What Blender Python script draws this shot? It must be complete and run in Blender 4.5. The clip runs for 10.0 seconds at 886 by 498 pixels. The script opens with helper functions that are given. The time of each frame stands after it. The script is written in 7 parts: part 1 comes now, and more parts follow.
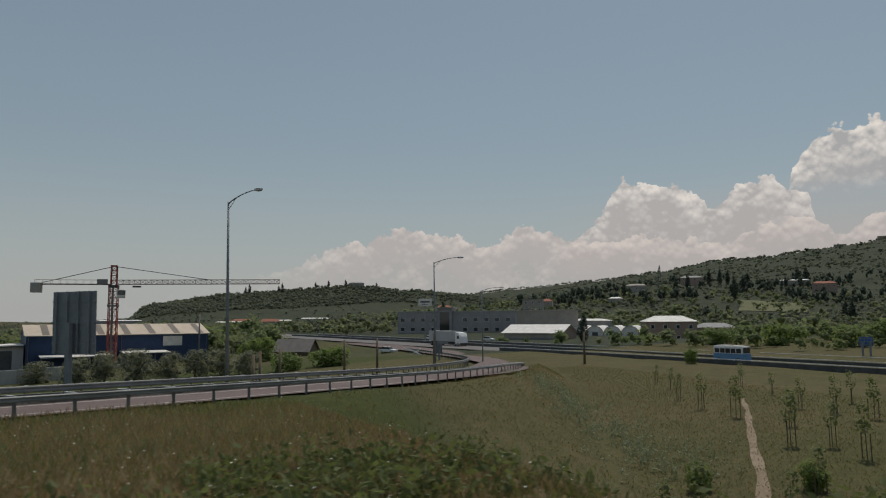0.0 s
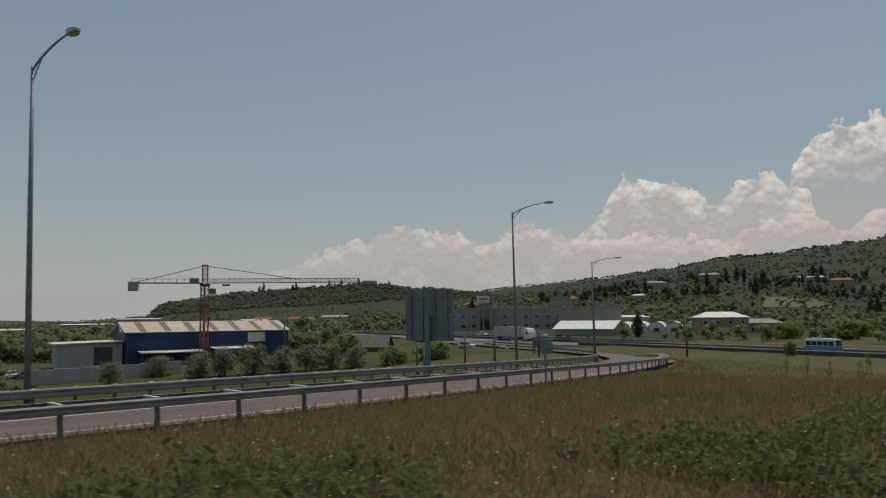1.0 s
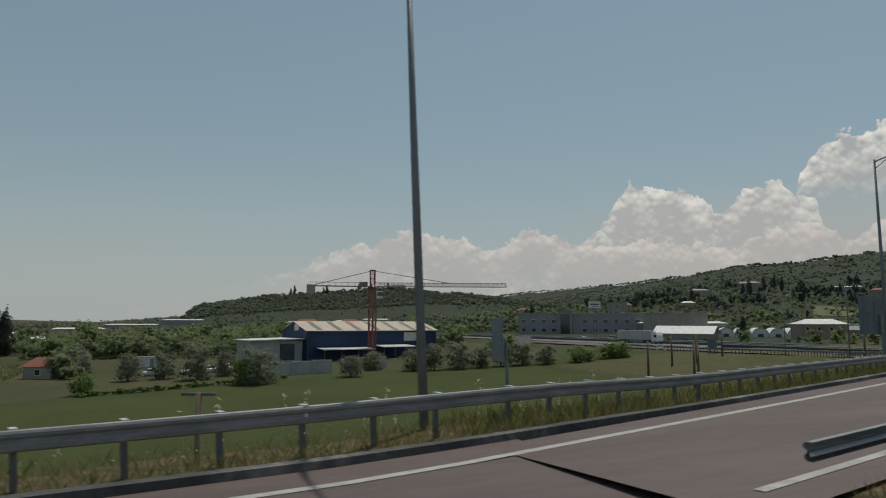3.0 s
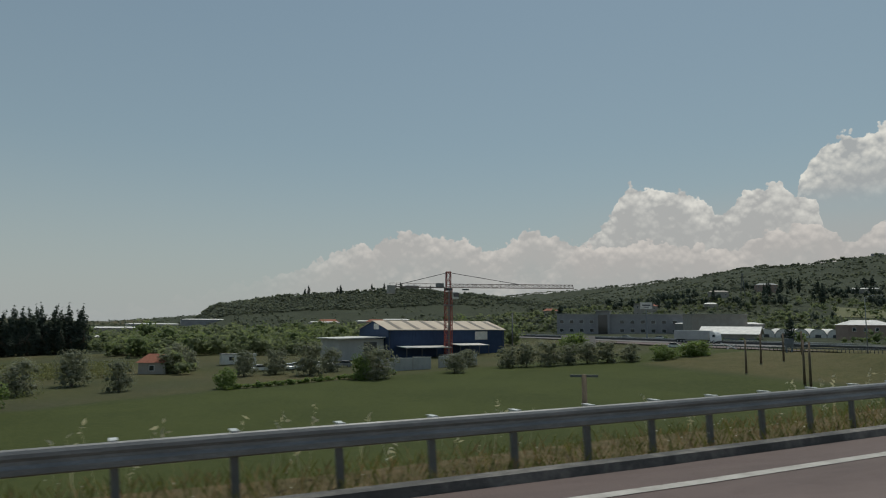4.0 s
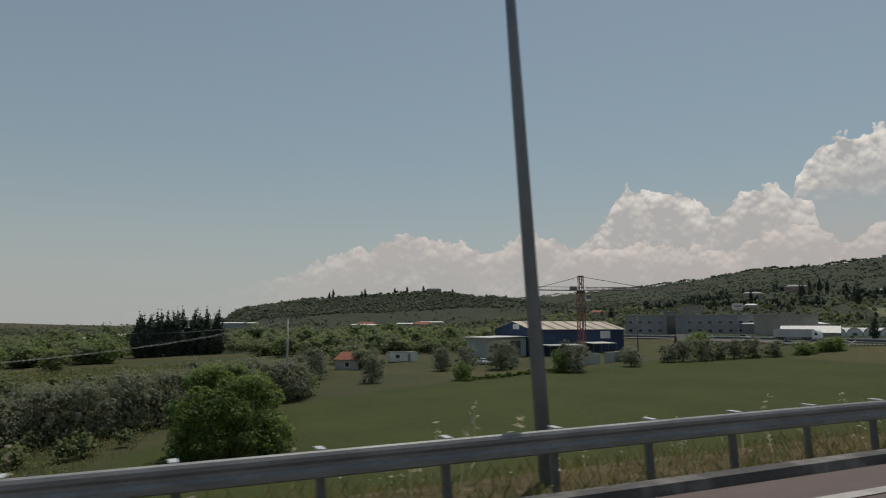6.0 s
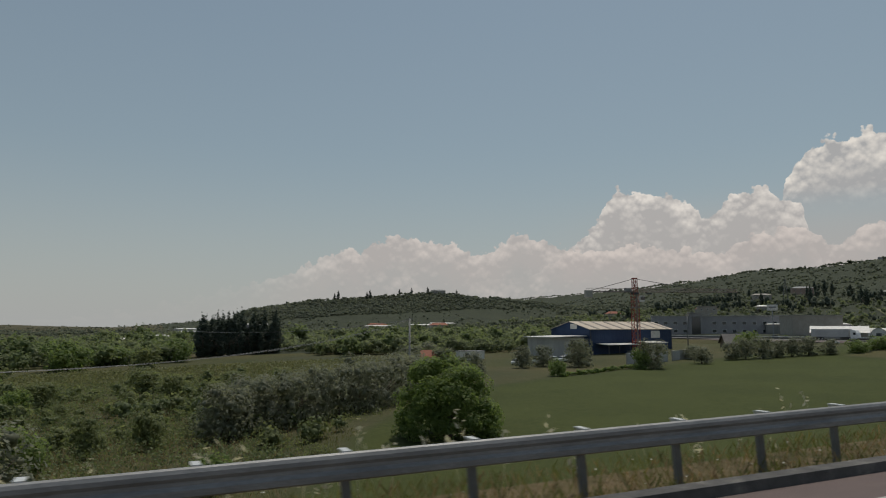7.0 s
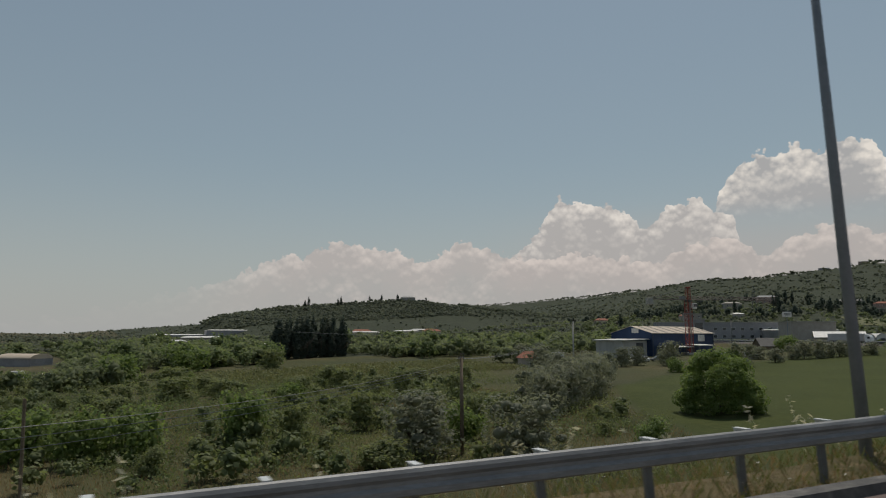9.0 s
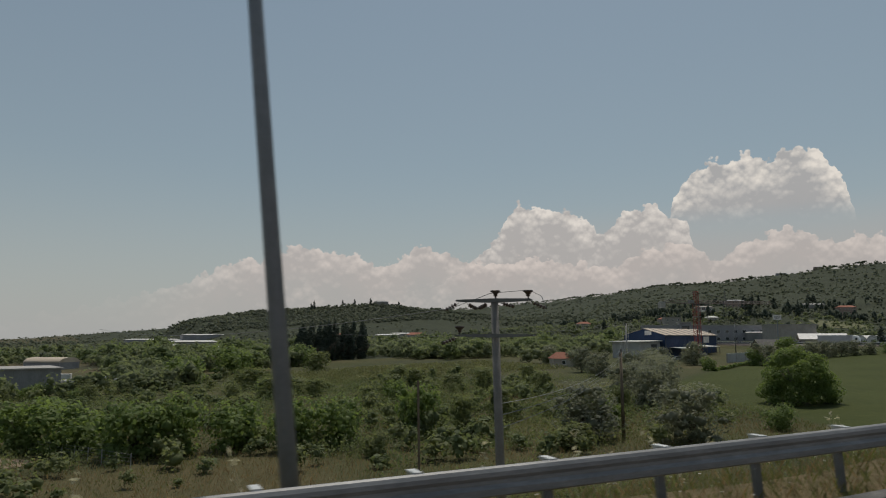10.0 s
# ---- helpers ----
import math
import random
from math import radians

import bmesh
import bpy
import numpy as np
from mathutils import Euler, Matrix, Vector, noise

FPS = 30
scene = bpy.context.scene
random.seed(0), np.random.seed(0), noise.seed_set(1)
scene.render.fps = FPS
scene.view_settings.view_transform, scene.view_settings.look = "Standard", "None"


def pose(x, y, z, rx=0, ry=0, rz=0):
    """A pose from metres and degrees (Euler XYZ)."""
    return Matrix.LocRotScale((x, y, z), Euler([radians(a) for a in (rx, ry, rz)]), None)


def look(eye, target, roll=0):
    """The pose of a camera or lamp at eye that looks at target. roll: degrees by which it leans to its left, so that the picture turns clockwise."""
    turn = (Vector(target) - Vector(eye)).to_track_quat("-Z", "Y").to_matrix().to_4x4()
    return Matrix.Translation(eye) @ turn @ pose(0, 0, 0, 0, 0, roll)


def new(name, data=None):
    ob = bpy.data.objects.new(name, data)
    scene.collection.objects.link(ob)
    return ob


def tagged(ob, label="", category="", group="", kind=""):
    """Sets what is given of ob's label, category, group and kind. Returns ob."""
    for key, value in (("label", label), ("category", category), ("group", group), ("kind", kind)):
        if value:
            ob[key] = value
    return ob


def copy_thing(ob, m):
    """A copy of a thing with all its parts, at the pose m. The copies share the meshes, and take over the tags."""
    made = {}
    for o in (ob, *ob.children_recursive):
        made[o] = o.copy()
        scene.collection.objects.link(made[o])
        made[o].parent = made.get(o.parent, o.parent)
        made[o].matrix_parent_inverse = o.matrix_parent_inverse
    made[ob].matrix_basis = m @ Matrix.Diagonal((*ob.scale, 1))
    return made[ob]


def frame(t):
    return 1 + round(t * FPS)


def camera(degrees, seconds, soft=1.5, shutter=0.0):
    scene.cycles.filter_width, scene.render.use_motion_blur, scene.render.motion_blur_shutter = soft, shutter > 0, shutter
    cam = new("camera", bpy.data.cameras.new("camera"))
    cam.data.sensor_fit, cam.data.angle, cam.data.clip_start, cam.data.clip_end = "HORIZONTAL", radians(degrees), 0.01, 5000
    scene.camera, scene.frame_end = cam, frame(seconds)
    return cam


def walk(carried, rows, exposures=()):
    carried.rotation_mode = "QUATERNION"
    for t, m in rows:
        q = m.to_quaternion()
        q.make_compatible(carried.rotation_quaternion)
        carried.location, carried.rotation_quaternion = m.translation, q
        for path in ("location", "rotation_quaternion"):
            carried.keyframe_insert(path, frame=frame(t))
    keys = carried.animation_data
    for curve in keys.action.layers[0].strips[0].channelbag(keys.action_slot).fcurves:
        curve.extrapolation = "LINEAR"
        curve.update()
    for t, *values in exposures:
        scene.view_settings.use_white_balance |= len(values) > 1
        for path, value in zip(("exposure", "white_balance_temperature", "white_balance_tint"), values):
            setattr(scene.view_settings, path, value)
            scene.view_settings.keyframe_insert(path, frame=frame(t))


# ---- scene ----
# ---------- camera ----------
cam = camera(65.0, 10.0, soft=1.1, shutter=0.75)
# the sensor is read out from its top row to its bottom row
scene.cycles.rolling_shutter_type, scene.cycles.rolling_shutter_duration = "TOP", 0.08
PATH = [
    (0, -0.000, -0.000, 2.200, -22.258, 5.752, -0.362),
    (0.5, -10.111, 0.006, 2.105, -22.322, 5.760, -0.336),
    (1, -20.358, 0.007, 1.997, -22.209, 5.568, -0.539),
    (1.5, -30.741, -0.009, 1.876, -22.133, 5.924, -0.138),
    (2, -41.259, -0.057, 1.743, -21.856, 5.834, -0.218),
    (2.5, -51.913, -0.130, 1.596, -21.830, 5.939, 0.069),
    (3.25, -68.150, -0.252, 1.346, -21.790, 5.975, 0.200),
    (4, -84.687, -0.395, 1.077, -21.760, 6.015, 0.357),
    (4.5, -95.883, -0.500, 0.878, -21.676, 6.001, 0.103),
    (5, -107.215, -0.614, 0.666, -21.695, 6.248, 0.342),
    (5.5, -118.682, -0.720, 0.441, -21.762, 6.201, 0.117),
    (6.25, -136.150, -0.780, 0.070, -22.130, 6.290, 0.080),
    (7, -153.899, -0.731, -0.312, -22.713, 6.378, 0.042),
    (7.5, -165.908, -0.536, -0.588, -23.659, 6.623, -0.188),
    (8, -178.047, -0.136, -0.878, -24.629, 6.750, 0.037),
    (8.5, -190.311, 0.515, -1.181, -25.964, 6.996, 0.222),
    (9, -202.692, 1.470, -1.497, -27.371, 6.970, 0.108),
    (9.5, -215.180, 2.743, -1.826, -28.783, 7.040, 0.029),
    (10, -227.759, 4.398, -2.168, -30.717, 7.319, -0.068),
]


def carried_pose(x, y, z, yaw, pitch, roll):
    return (Matrix.Translation((x, y, z)) @ Matrix.Rotation(radians(yaw), 4, "Z")
            @ Matrix.Rotation(radians(90 + pitch), 4, "X") @ Matrix.Rotation(radians(roll), 4, "Z"))


walk(cam, [(r[0], carried_pose(*r[1:])) for r in PATH], exposures=((0, 0.0, 6500, 10), (2.0, 0.0, 6500, 10), (2.6, 0.0, 6330, 5.5), (4.2, 0.0, 6280, 4), (5.5, 0.0, 6430, 7.5), (7, 0.0, 6500, 9), (10, 0.0, 6550, 9.5)))

# ---------- sky, clouds and sun ----------
SUN_AZ, SUN_EL = 47.0, 68.0          # azimuth from +y towards +x, elevation
SKY_STRENGTH = 0.076

world = bpy.data.worlds.new("sky")
scene.world = world
world.use_nodes = True
wt = world.node_tree
wt.nodes.clear()


def node(tree, kind, **values):
    n = tree.nodes.new(kind)
    for key, value in values.items():
        if key in n.inputs:
            n.inputs[key].default_value = value
        else:
            setattr(n, key, value)
    return n


def wire(tree, a, b):
    tree.links.new(a, b)


def calc(tree, op, a, b=None, c=None, clamp=False):
    n = tree.nodes.new("ShaderNodeMath")
    n.operation, n.use_clamp = op, clamp
    for i, v in enumerate((a, b, c)):
        if v is None:
            continue
        if isinstance(v, (int, float)):
            n.inputs[i].default_value = v
        else:
            tree.links.new(v, n.inputs[i])
    return n.outputs[0]


def mix_colour(tree, f, a, b, blend="MIX"):
    n = tree.nodes.new("ShaderNodeMix")
    n.data_type, n.blend_type = "RGBA", blend
    for i, v in ((0, f), (6, a), (7, b)):
        if isinstance(v, (int, float)):
            n.inputs[i].default_value = v
        elif isinstance(v, tuple):
            n.inputs[i].default_value = (*v, 1) if len(v) == 3 else v
        else:
            tree.links.new(v, n.inputs[i])
    return n.outputs[2]


def step(tree, v, lo, hi):
    n = tree.nodes.new("ShaderNodeMapRange")
    n.interpolation_type = "SMOOTHSTEP"
    tree.links.new(v, n.inputs[0])
    n.inputs[1].default_value, n.inputs[2].default_value = lo, hi
    return n.outputs[0]


def build_sky():
    t = wt
    sky = t.nodes.new("ShaderNodeTexSky")
    sky.sky_type, sky.sun_disc = "NISHITA", False
    sky.sun_elevation, sky.sun_rotation = radians(SUN_EL), radians(SUN_AZ)
    sky.air_density, sky.dust_density, sky.ozone_density, sky.altitude = 1.0, 0.8, 1.0, 50
    tc = t.nodes.new("ShaderNodeTexCoord")
    way = tc.outputs["Generated"]
    sep = t.nodes.new("ShaderNodeSeparateXYZ")
    wire(t, way, sep.inputs[0])
    az = calc(t, "MULTIPLY", calc(t, "ARCTAN2", sep.outputs[0], sep.outputs[1]), 57.2958)
    el = calc(t, "MULTIPLY", calc(t, "ARCSINE", sep.outputs[2]), 57.2958)
    def billow(scale, detail, rough, lift=0.0):
        m = node(t, "ShaderNodeMapping")
        m.inputs["Location"].default_value = (0, 0, lift)
        m.inputs["Scale"].default_value = (1, 1, 1.2)
        wire(t, way, m.inputs[0])
        n = node(t, "ShaderNodeTexNoise", Scale=scale, Detail=detail, Roughness=rough)
        wire(t, m.outputs[0], n.inputs["Vector"])
        return n.outputs[0]

    def puffs(scale, shift=0.0, lift=0.0):
        m = node(t, "ShaderNodeMapping")
        m.inputs["Location"].default_value = (shift, shift * 0.7, shift * 0.3 + lift)
        m.inputs["Scale"].default_value = (1, 1, 1.1)
        wire(t, way, m.inputs[0])
        n = node(t, "ShaderNodeTexVoronoi", Scale=scale)
        n.feature, n.inputs["Smoothness"].default_value = "SMOOTH_F1", 0.22
        wire(t, m.outputs[0], n.inputs["Vector"])
        return n.outputs["Distance"]

    def heaped(shift, lift=0.0):
        """Cauliflower relief: large, middle and small heads."""
        big = calc(t, "MULTIPLY", calc(t, "SUBTRACT", 0.42, puffs(44, shift, lift)), 1.5)
        mid = calc(t, "MULTIPLY", calc(t, "SUBTRACT", 0.42, puffs(105, shift, lift)), 0.9)
        fine = calc(t, "MULTIPLY", calc(t, "SUBTRACT", 0.42, puffs(235, shift, lift)), 0.34)
        return calc(t, "ADD", big, calc(t, "ADD", mid, fine))

    def cloud_bank(below, tops, shift, light, shade, base, fade, strength, foot=-9.0):
        """One bank over what lies behind it; tops: azimuth and elevation of its outline."""
        curve = t.nodes.new("ShaderNodeFloatCurve")
        cv = curve.mapping.curves[0]
        while len(cv.points) < len(tops):
            cv.points.new(0.5, 0.5)
        for p, (a_, h_) in zip(cv.points, tops):
            p.location, p.handle_type = ((a_ + 20) / 200, h_ / 20), "VECTOR"
        curve.mapping.update()
        wire(t, calc(t, "MULTIPLY_ADD", az, 1 / 200, 0.1), curve.inputs["Value"])
        top = calc(t, "MULTIPLY", curve.outputs[0], 20)
        relief = heaped(shift)
        depth = calc(t, "ADD", calc(t, "SUBTRACT", top, el), calc(t, "MULTIPLY_ADD", relief, 0.62, 0.3))
        wisps = calc(t, "MULTIPLY", calc(t, "SUBTRACT", billow(190, 5, 0.6), 0.5), 0.4)
        edge = calc(t, "MULTIPLY", step(t, calc(t, "ADD", depth, wisps), 0.0, 0.16), step(t, el, foot - 1.2, foot + 1.0))
        # heads lit from above, hollows between them, and the body greying downwards
        slope = calc(t, "SUBTRACT", heaped(shift, -0.006), relief)
        lit = calc(t, "ADD", calc(t, "MULTIPLY", slope, 0.8), calc(t, "MULTIPLY", relief, 0.6))
        lit = calc(t, "ADD", lit, calc(t, "MULTIPLY", calc(t, "SUBTRACT", billow(22, 5, 0.6), 0.5), 2.3))
        rim = calc(t, "SUBTRACT", 1.0, step(t, depth, 0.0, fade))
        lit = calc(t, "ADD", calc(t, "MULTIPLY", lit, calc(t, "MULTIPLY_ADD", rim, 0.7, 0.45)), calc(t, "MULTIPLY_ADD", rim, 0.62, 0.05), clamp=True)
        body = mix_colour(t, step(t, depth, fade * 0.5, fade * 2.0), shade, base)
        colour = mix_colour(t, lit, body, light)
        return mix_colour(t, calc(t, "MULTIPLY", edge, strength), below, colour)

    clear = mix_colour(t, 1.0, sky.outputs[0], (SKY_STRENGTH * 1.1, SKY_STRENGTH * 1.1, SKY_STRENGTH * 0.93), "MULTIPLY")
    veil = calc(t, "SUBTRACT", 1.0, step(t, el, 2, 60))
    clear = mix_colour(t, calc(t, "MULTIPLY", veil, 0.55), clear, (0.268, 0.308, 0.336))
    haze = calc(t, "SUBTRACT", 1.0, step(t, el, -4, 15))
    low_air = (0.378, 0.382, 0.38)
    clear = mix_colour(t, calc(t, "MULTIPLY", haze, 0.97), clear, low_air)
    tower = ((-20, 0), (46, 0), (48.3, 8.4), (49.2, 9.5), (49.6, 11.3), (50.7, 12.4), (52.2, 13.4), (53.2, 13.5), (53.8, 12.7), (54.6, 14.0), (55.6, 13.8), (56.0, 12.9), (57.0, 13.2), (58.0, 14.1),
             (58.7, 13.8), (59.8, 13.3), (60.4, 12.2), (61.4, 10.9), (61.9, 9.3), (62.2, 5), (64, 0), (180, 0))
    middle = ((-20, 0), (30, 4), (33.6, 6.6), (34.3, 7.5), (35.2, 8.2), (35.9, 9.1), (36.4, 10.5), (37.1, 10.9), (38.1, 10.6), (39, 10.1), (40.1, 10.3), (41, 10.6), (41.5, 9.9), (42.4, 9.4), (43.4, 8.5),
              (44.6, 9.0), (45.3, 9.8), (46.7, 10.1), (48, 10.4), (48.8, 9.4), (50.1, 9.2), (50.5, 8.2), (51.2, 5), (53, 0), (180, 0))
    front = ((-20, 0), (-4, 0.5), (4, 2.2), (9.2, 3.9), (11.9, 4.8), (13.7, 5.9), (16, 6.2), (16.8, 6.9), (19.3, 7.2), (20.7, 6.9), (22.5, 7.0), (24.9, 5.9), (26.3, 5.9), (27.5, 6.4), (27.9, 7.1), (29.1, 7.6), (30, 7.0),
             (31.8, 6.6), (33.6, 5.9), (38, 6.4), (41, 5.9), (44.8, 5.7), (47, 7.0), (50.2, 7.3), (52, 5.7), (53.9, 6.9), (57.6, 8.0), (59.4, 7.0), (61.5, 7.2), (66, 6.6), (110, 5), (180, 0))
    murk = calc(t, "MULTIPLY", calc(t, "SUBTRACT", 1.0, step(t, el, 5.5, 11.0)), step(t, az, 28, 46))
    clear = mix_colour(t, calc(t, "MULTIPLY", murk, 0.8), clear, (0.39, 0.378, 0.37))
    full = cloud_bank(clear, tower, 0.0, (0.76, 0.705, 0.64), (0.385, 0.38, 0.38), (0.355, 0.355, 0.36), 3.6, 0.97, 9.3)
    full = cloud_bank(full, middle, 0.31, (0.74, 0.685, 0.63), (0.42, 0.40, 0.39), (0.405, 0.388, 0.378), 2.6, 0.95, 4.0)
    low = cloud_bank(full, front, 0.77, (0.64, 0.568, 0.525), (0.44, 0.402, 0.385), (0.398, 0.384, 0.372), 2.0, 0.85)
    # the low bank thins out where it begins, and nothing of it lies under the horizon
    firm = calc(t, "MULTIPLY", calc(t, "MULTIPLY_ADD", step(t, az, 4, 17), 0.93, 0.07), step(t, el, -1.0, 1.2))
    full = mix_colour(t, firm, clear, low)
    bg = t.nodes.new("ShaderNodeBackground")
    out = t.nodes.new("ShaderNodeOutputWorld")
    wire(t, full, bg.inputs[0])
    wire(t, bg.outputs[0], out.inputs[0])


build_sky()
lamp = bpy.data.lights.new("sun", "SUN")
lamp.energy, lamp.angle, lamp.color = 2.3, radians(0.6), (1.0, 0.94, 0.85)
sun = new("sun", lamp)
a, e = radians(SUN_AZ), radians(SUN_EL)
sun.matrix_world = look((60 * math.sin(a), 60 * math.cos(a), 90), (60 * math.sin(a) - math.sin(a) * math.cos(e),
                        60 * math.cos(a) - math.cos(a) * math.cos(e), 90 - math.sin(e)))


# ---------- materials ----------
def material(name, colours, scale=1.0, rough=0.85, metal=0.0, bump=0.0, bump_scale=None, coords="object", random_part=0.0, island=0.0,
             spec=0.4, translucent=0.0, stretch=(1, 1, 1), fine=0.35):
    """Two or three colours blended by noise at two scales, with relief."""
    m = bpy.data.materials.new(name)
    m.use_nodes = True
    t = m.node_tree
    b = t.nodes["Principled BSDF"]
    if coords == "world":
        where = t.nodes.new("ShaderNodeNewGeometry").outputs["Position"]
    else:
        where = t.nodes.new("ShaderNodeTexCoord").outputs["Object"]
    mp = t.nodes.new("ShaderNodeMapping")
    mp.inputs["Scale"].default_value = stretch
    wire(t, where, mp.inputs[0])
    big = node(t, "ShaderNodeTexNoise", Scale=scale, Detail=5.0, Roughness=0.6)
    small = node(t, "ShaderNodeTexNoise", Scale=scale * 9, Detail=4.0, Roughness=0.65)
    wire(t, mp.outputs[0], big.inputs["Vector"])
    wire(t, mp.outputs[0], small.inputs["Vector"])
    f = calc(t, "ADD", calc(t, "MULTIPLY", step(t, big.outputs[0], 0.3, 0.7), 1 - fine), calc(t, "MULTIPLY", step(t, small.outputs[0], 0.3, 0.7), fine))
    if random_part:
        r = t.nodes.new("ShaderNodeObjectInfo").outputs["Random"]
        f = calc(t, "ADD", calc(t, "MULTIPLY", f, 1 - random_part), calc(t, "MULTIPLY", r, random_part), clamp=True)
    if island:
        r = t.nodes.new("ShaderNodeNewGeometry").outputs["Random Per Island"]
        f = calc(t, "ADD", calc(t, "MULTIPLY", f, 1 - island), calc(t, "MULTIPLY", r, island), clamp=True)
    ramp = t.nodes.new("ShaderNodeValToRGB")
    els = ramp.color_ramp.elements
    while len(els) < len(colours):
        els.new(0.5)
    for i, (el, c) in enumerate(zip(els, colours)):
        el.position, el.color = i / (len(colours) - 1), (*c, 1)
    wire(t, f, ramp.inputs[0])
    wire(t, ramp.outputs[0], b.inputs["Base Color"])
    b.inputs["Roughness"].default_value, b.inputs["Metallic"].default_value = rough, metal
    b.inputs["Specular IOR Level"].default_value = spec
    if bump:
        bn = node(t, "ShaderNodeTexNoise", Scale=bump_scale or scale * 20, Detail=4.0, Roughness=0.7)
        wire(t, mp.outputs[0], bn.inputs["Vector"])
        bp = node(t, "ShaderNodeBump", Strength=bump, Distance=0.05)
        wire(t, bn.outputs[0], bp.inputs["Height"])
        wire(t, bp.outputs[0], b.inputs["Normal"])
    if translucent:
        tr = t.nodes.new("ShaderNodeBsdfTranslucent")
        wire(t, mix_colour(t, 1.0, ramp.outputs[0], (1.5, 1.5, 1.2), "MULTIPLY"), tr.inputs["Color"])
        mx = t.nodes.new("ShaderNodeMixShader")
        mx.inputs[0].default_value = translucent
        wire(t, b.outputs[0], mx.inputs[1])
        wire(t, tr.outputs[0], mx.inputs[2])
        wire(t, mx.outputs[0], t.nodes["Material Output"].inputs[0])
    return m


M = {}
M["asphalt_pink"] = material("asphalt_pink", ((0.096, 0.067, 0.06), (0.126, 0.089, 0.08), (0.15, 0.109, 0.097)), 0.35, 0.75, bump=0.3, bump_scale=60, coords="world", stretch=(0.35, 1.6, 1))
M["asphalt"] = material("asphalt", ((0.12, 0.11, 0.105), (0.19, 0.178, 0.17)), 0.25, 0.9, bump=0.3, bump_scale=50, coords="world")
M["kerb"] = material("kerb", ((0.05, 0.048, 0.047), (0.10, 0.096, 0.09), (0.26, 0.24, 0.215)), 0.45, 0.9, bump=0.5, bump_scale=18, coords="world")
M["line"] = material("line", ((0.30, 0.275, 0.245), (0.50, 0.47, 0.43)), 3.0, 0.7, coords="world", bump=0.2)
M["galv"] = material("galv", ((0.17, 0.17, 0.168), (0.225, 0.224, 0.22), (0.30, 0.297, 0.29)), 2.5, 0.55, metal=0.2, bump=0.08, coords="world", stretch=(0.5, 0.5, 2))
M["galv_post"] = material("galv_post", ((0.12, 0.122, 0.12), (0.20, 0.202, 0.20)), 4.0, 0.6, metal=0.3, bump=0.1, random_part=0.3)
M["galv_bright"] = material("galv_bright", ((0.5, 0.51, 0.5), (0.68, 0.68, 0.66)), 5.0, 0.45, metal=0.3, random_part=0.4)
M["gantry_steel"] = material("gantry_steel", ((0.29, 0.31, 0.325), (0.38, 0.40, 0.41)), 1.5, 0.5, metal=0.15, bump=0.05)
M["lamp_steel"] = material("lamp_steel", ((0.17, 0.19, 0.205), (0.235, 0.255, 0.27)), 1.5, 0.5, metal=0.15, bump=0.05)
M["lamp_head"] = material("lamp_head", ((0.35, 0.36, 0.37), (0.5, 0.51, 0.52)), 4, 0.4, metal=0.3)
M["pole_concrete"] = material("pole_concrete", ((0.17, 0.158, 0.142), (0.25, 0.235, 0.215)), 1.6, 0.9, bump=0.3)
M["concrete"] = material("concrete", ((0.30, 0.285, 0.26), (0.42, 0.40, 0.37)), 1.3, 0.9, bump=0.3)
M["sign_back"] = material("sign_back", ((0.16, 0.185, 0.205), (0.24, 0.265, 0.285)), 1.5, 0.6, metal=0.1, bump=0.06)
M["dry_grass"] = material("dry_grass", ((0.165, 0.118, 0.06), (0.265, 0.185, 0.098), (0.37, 0.27, 0.155)), 2, 0.9, island=0.5, translucent=0.28, coords="world")
M["green_grass"] = material("green_grass", ((0.085, 0.10, 0.026), (0.135, 0.145, 0.042), (0.19, 0.18, 0.068)), 1.2, 0.85, island=0.5, translucent=0.3, coords="world")
M["hollow_grass"] = material("hollow_grass", ((0.095, 0.088, 0.026), (0.14, 0.122, 0.038), (0.19, 0.158, 0.056)), 0.4, 0.85, island=0.5, translucent=0.3, coords="world")
M["thistle"] = material("thistle", ((0.12, 0.15, 0.085), (0.19, 0.22, 0.14), (0.36, 0.38, 0.29)), 1.5, 0.8, island=0.7, translucent=0.35, coords="world")
M["weed"] = material("weed", ((0.075, 0.095, 0.034), (0.115, 0.138, 0.05), (0.16, 0.178, 0.072)), 1.2, 0.8, island=0.5, translucent=0.4, coords="world")
M["olive_leaf"] = material("olive_leaf", ((0.14, 0.15, 0.10), (0.19, 0.20, 0.14), (0.26, 0.26, 0.195)), 0.8, 0.7, island=0.45, random_part=0.2, translucent=0.45)
M["leaf"] = material("leaf", ((0.10, 0.145, 0.042), (0.145, 0.195, 0.058), (0.195, 0.25, 0.08)), 0.8, 0.65, island=0.45, random_part=0.15, translucent=0.5)
M["bramble_leaf"] = material("bramble_leaf", ((0.092, 0.118, 0.048), (0.13, 0.158, 0.066), (0.172, 0.195, 0.09)), 0.5, 0.7, island=0.45, coords="world", translucent=0.4)
M["scrub_leaf"] = material("scrub_leaf", ((0.115, 0.138, 0.056), (0.16, 0.182, 0.076), (0.215, 0.228, 0.115)), 0.8, 0.7, island=0.4, random_part=0.35, translucent=0.48)
M["cypress_leaf"] = material("cypress_leaf", ((0.04, 0.056, 0.046), (0.065, 0.085, 0.065), (0.095, 0.115, 0.08)), 0.8, 0.85, island=0.6, translucent=0.25)
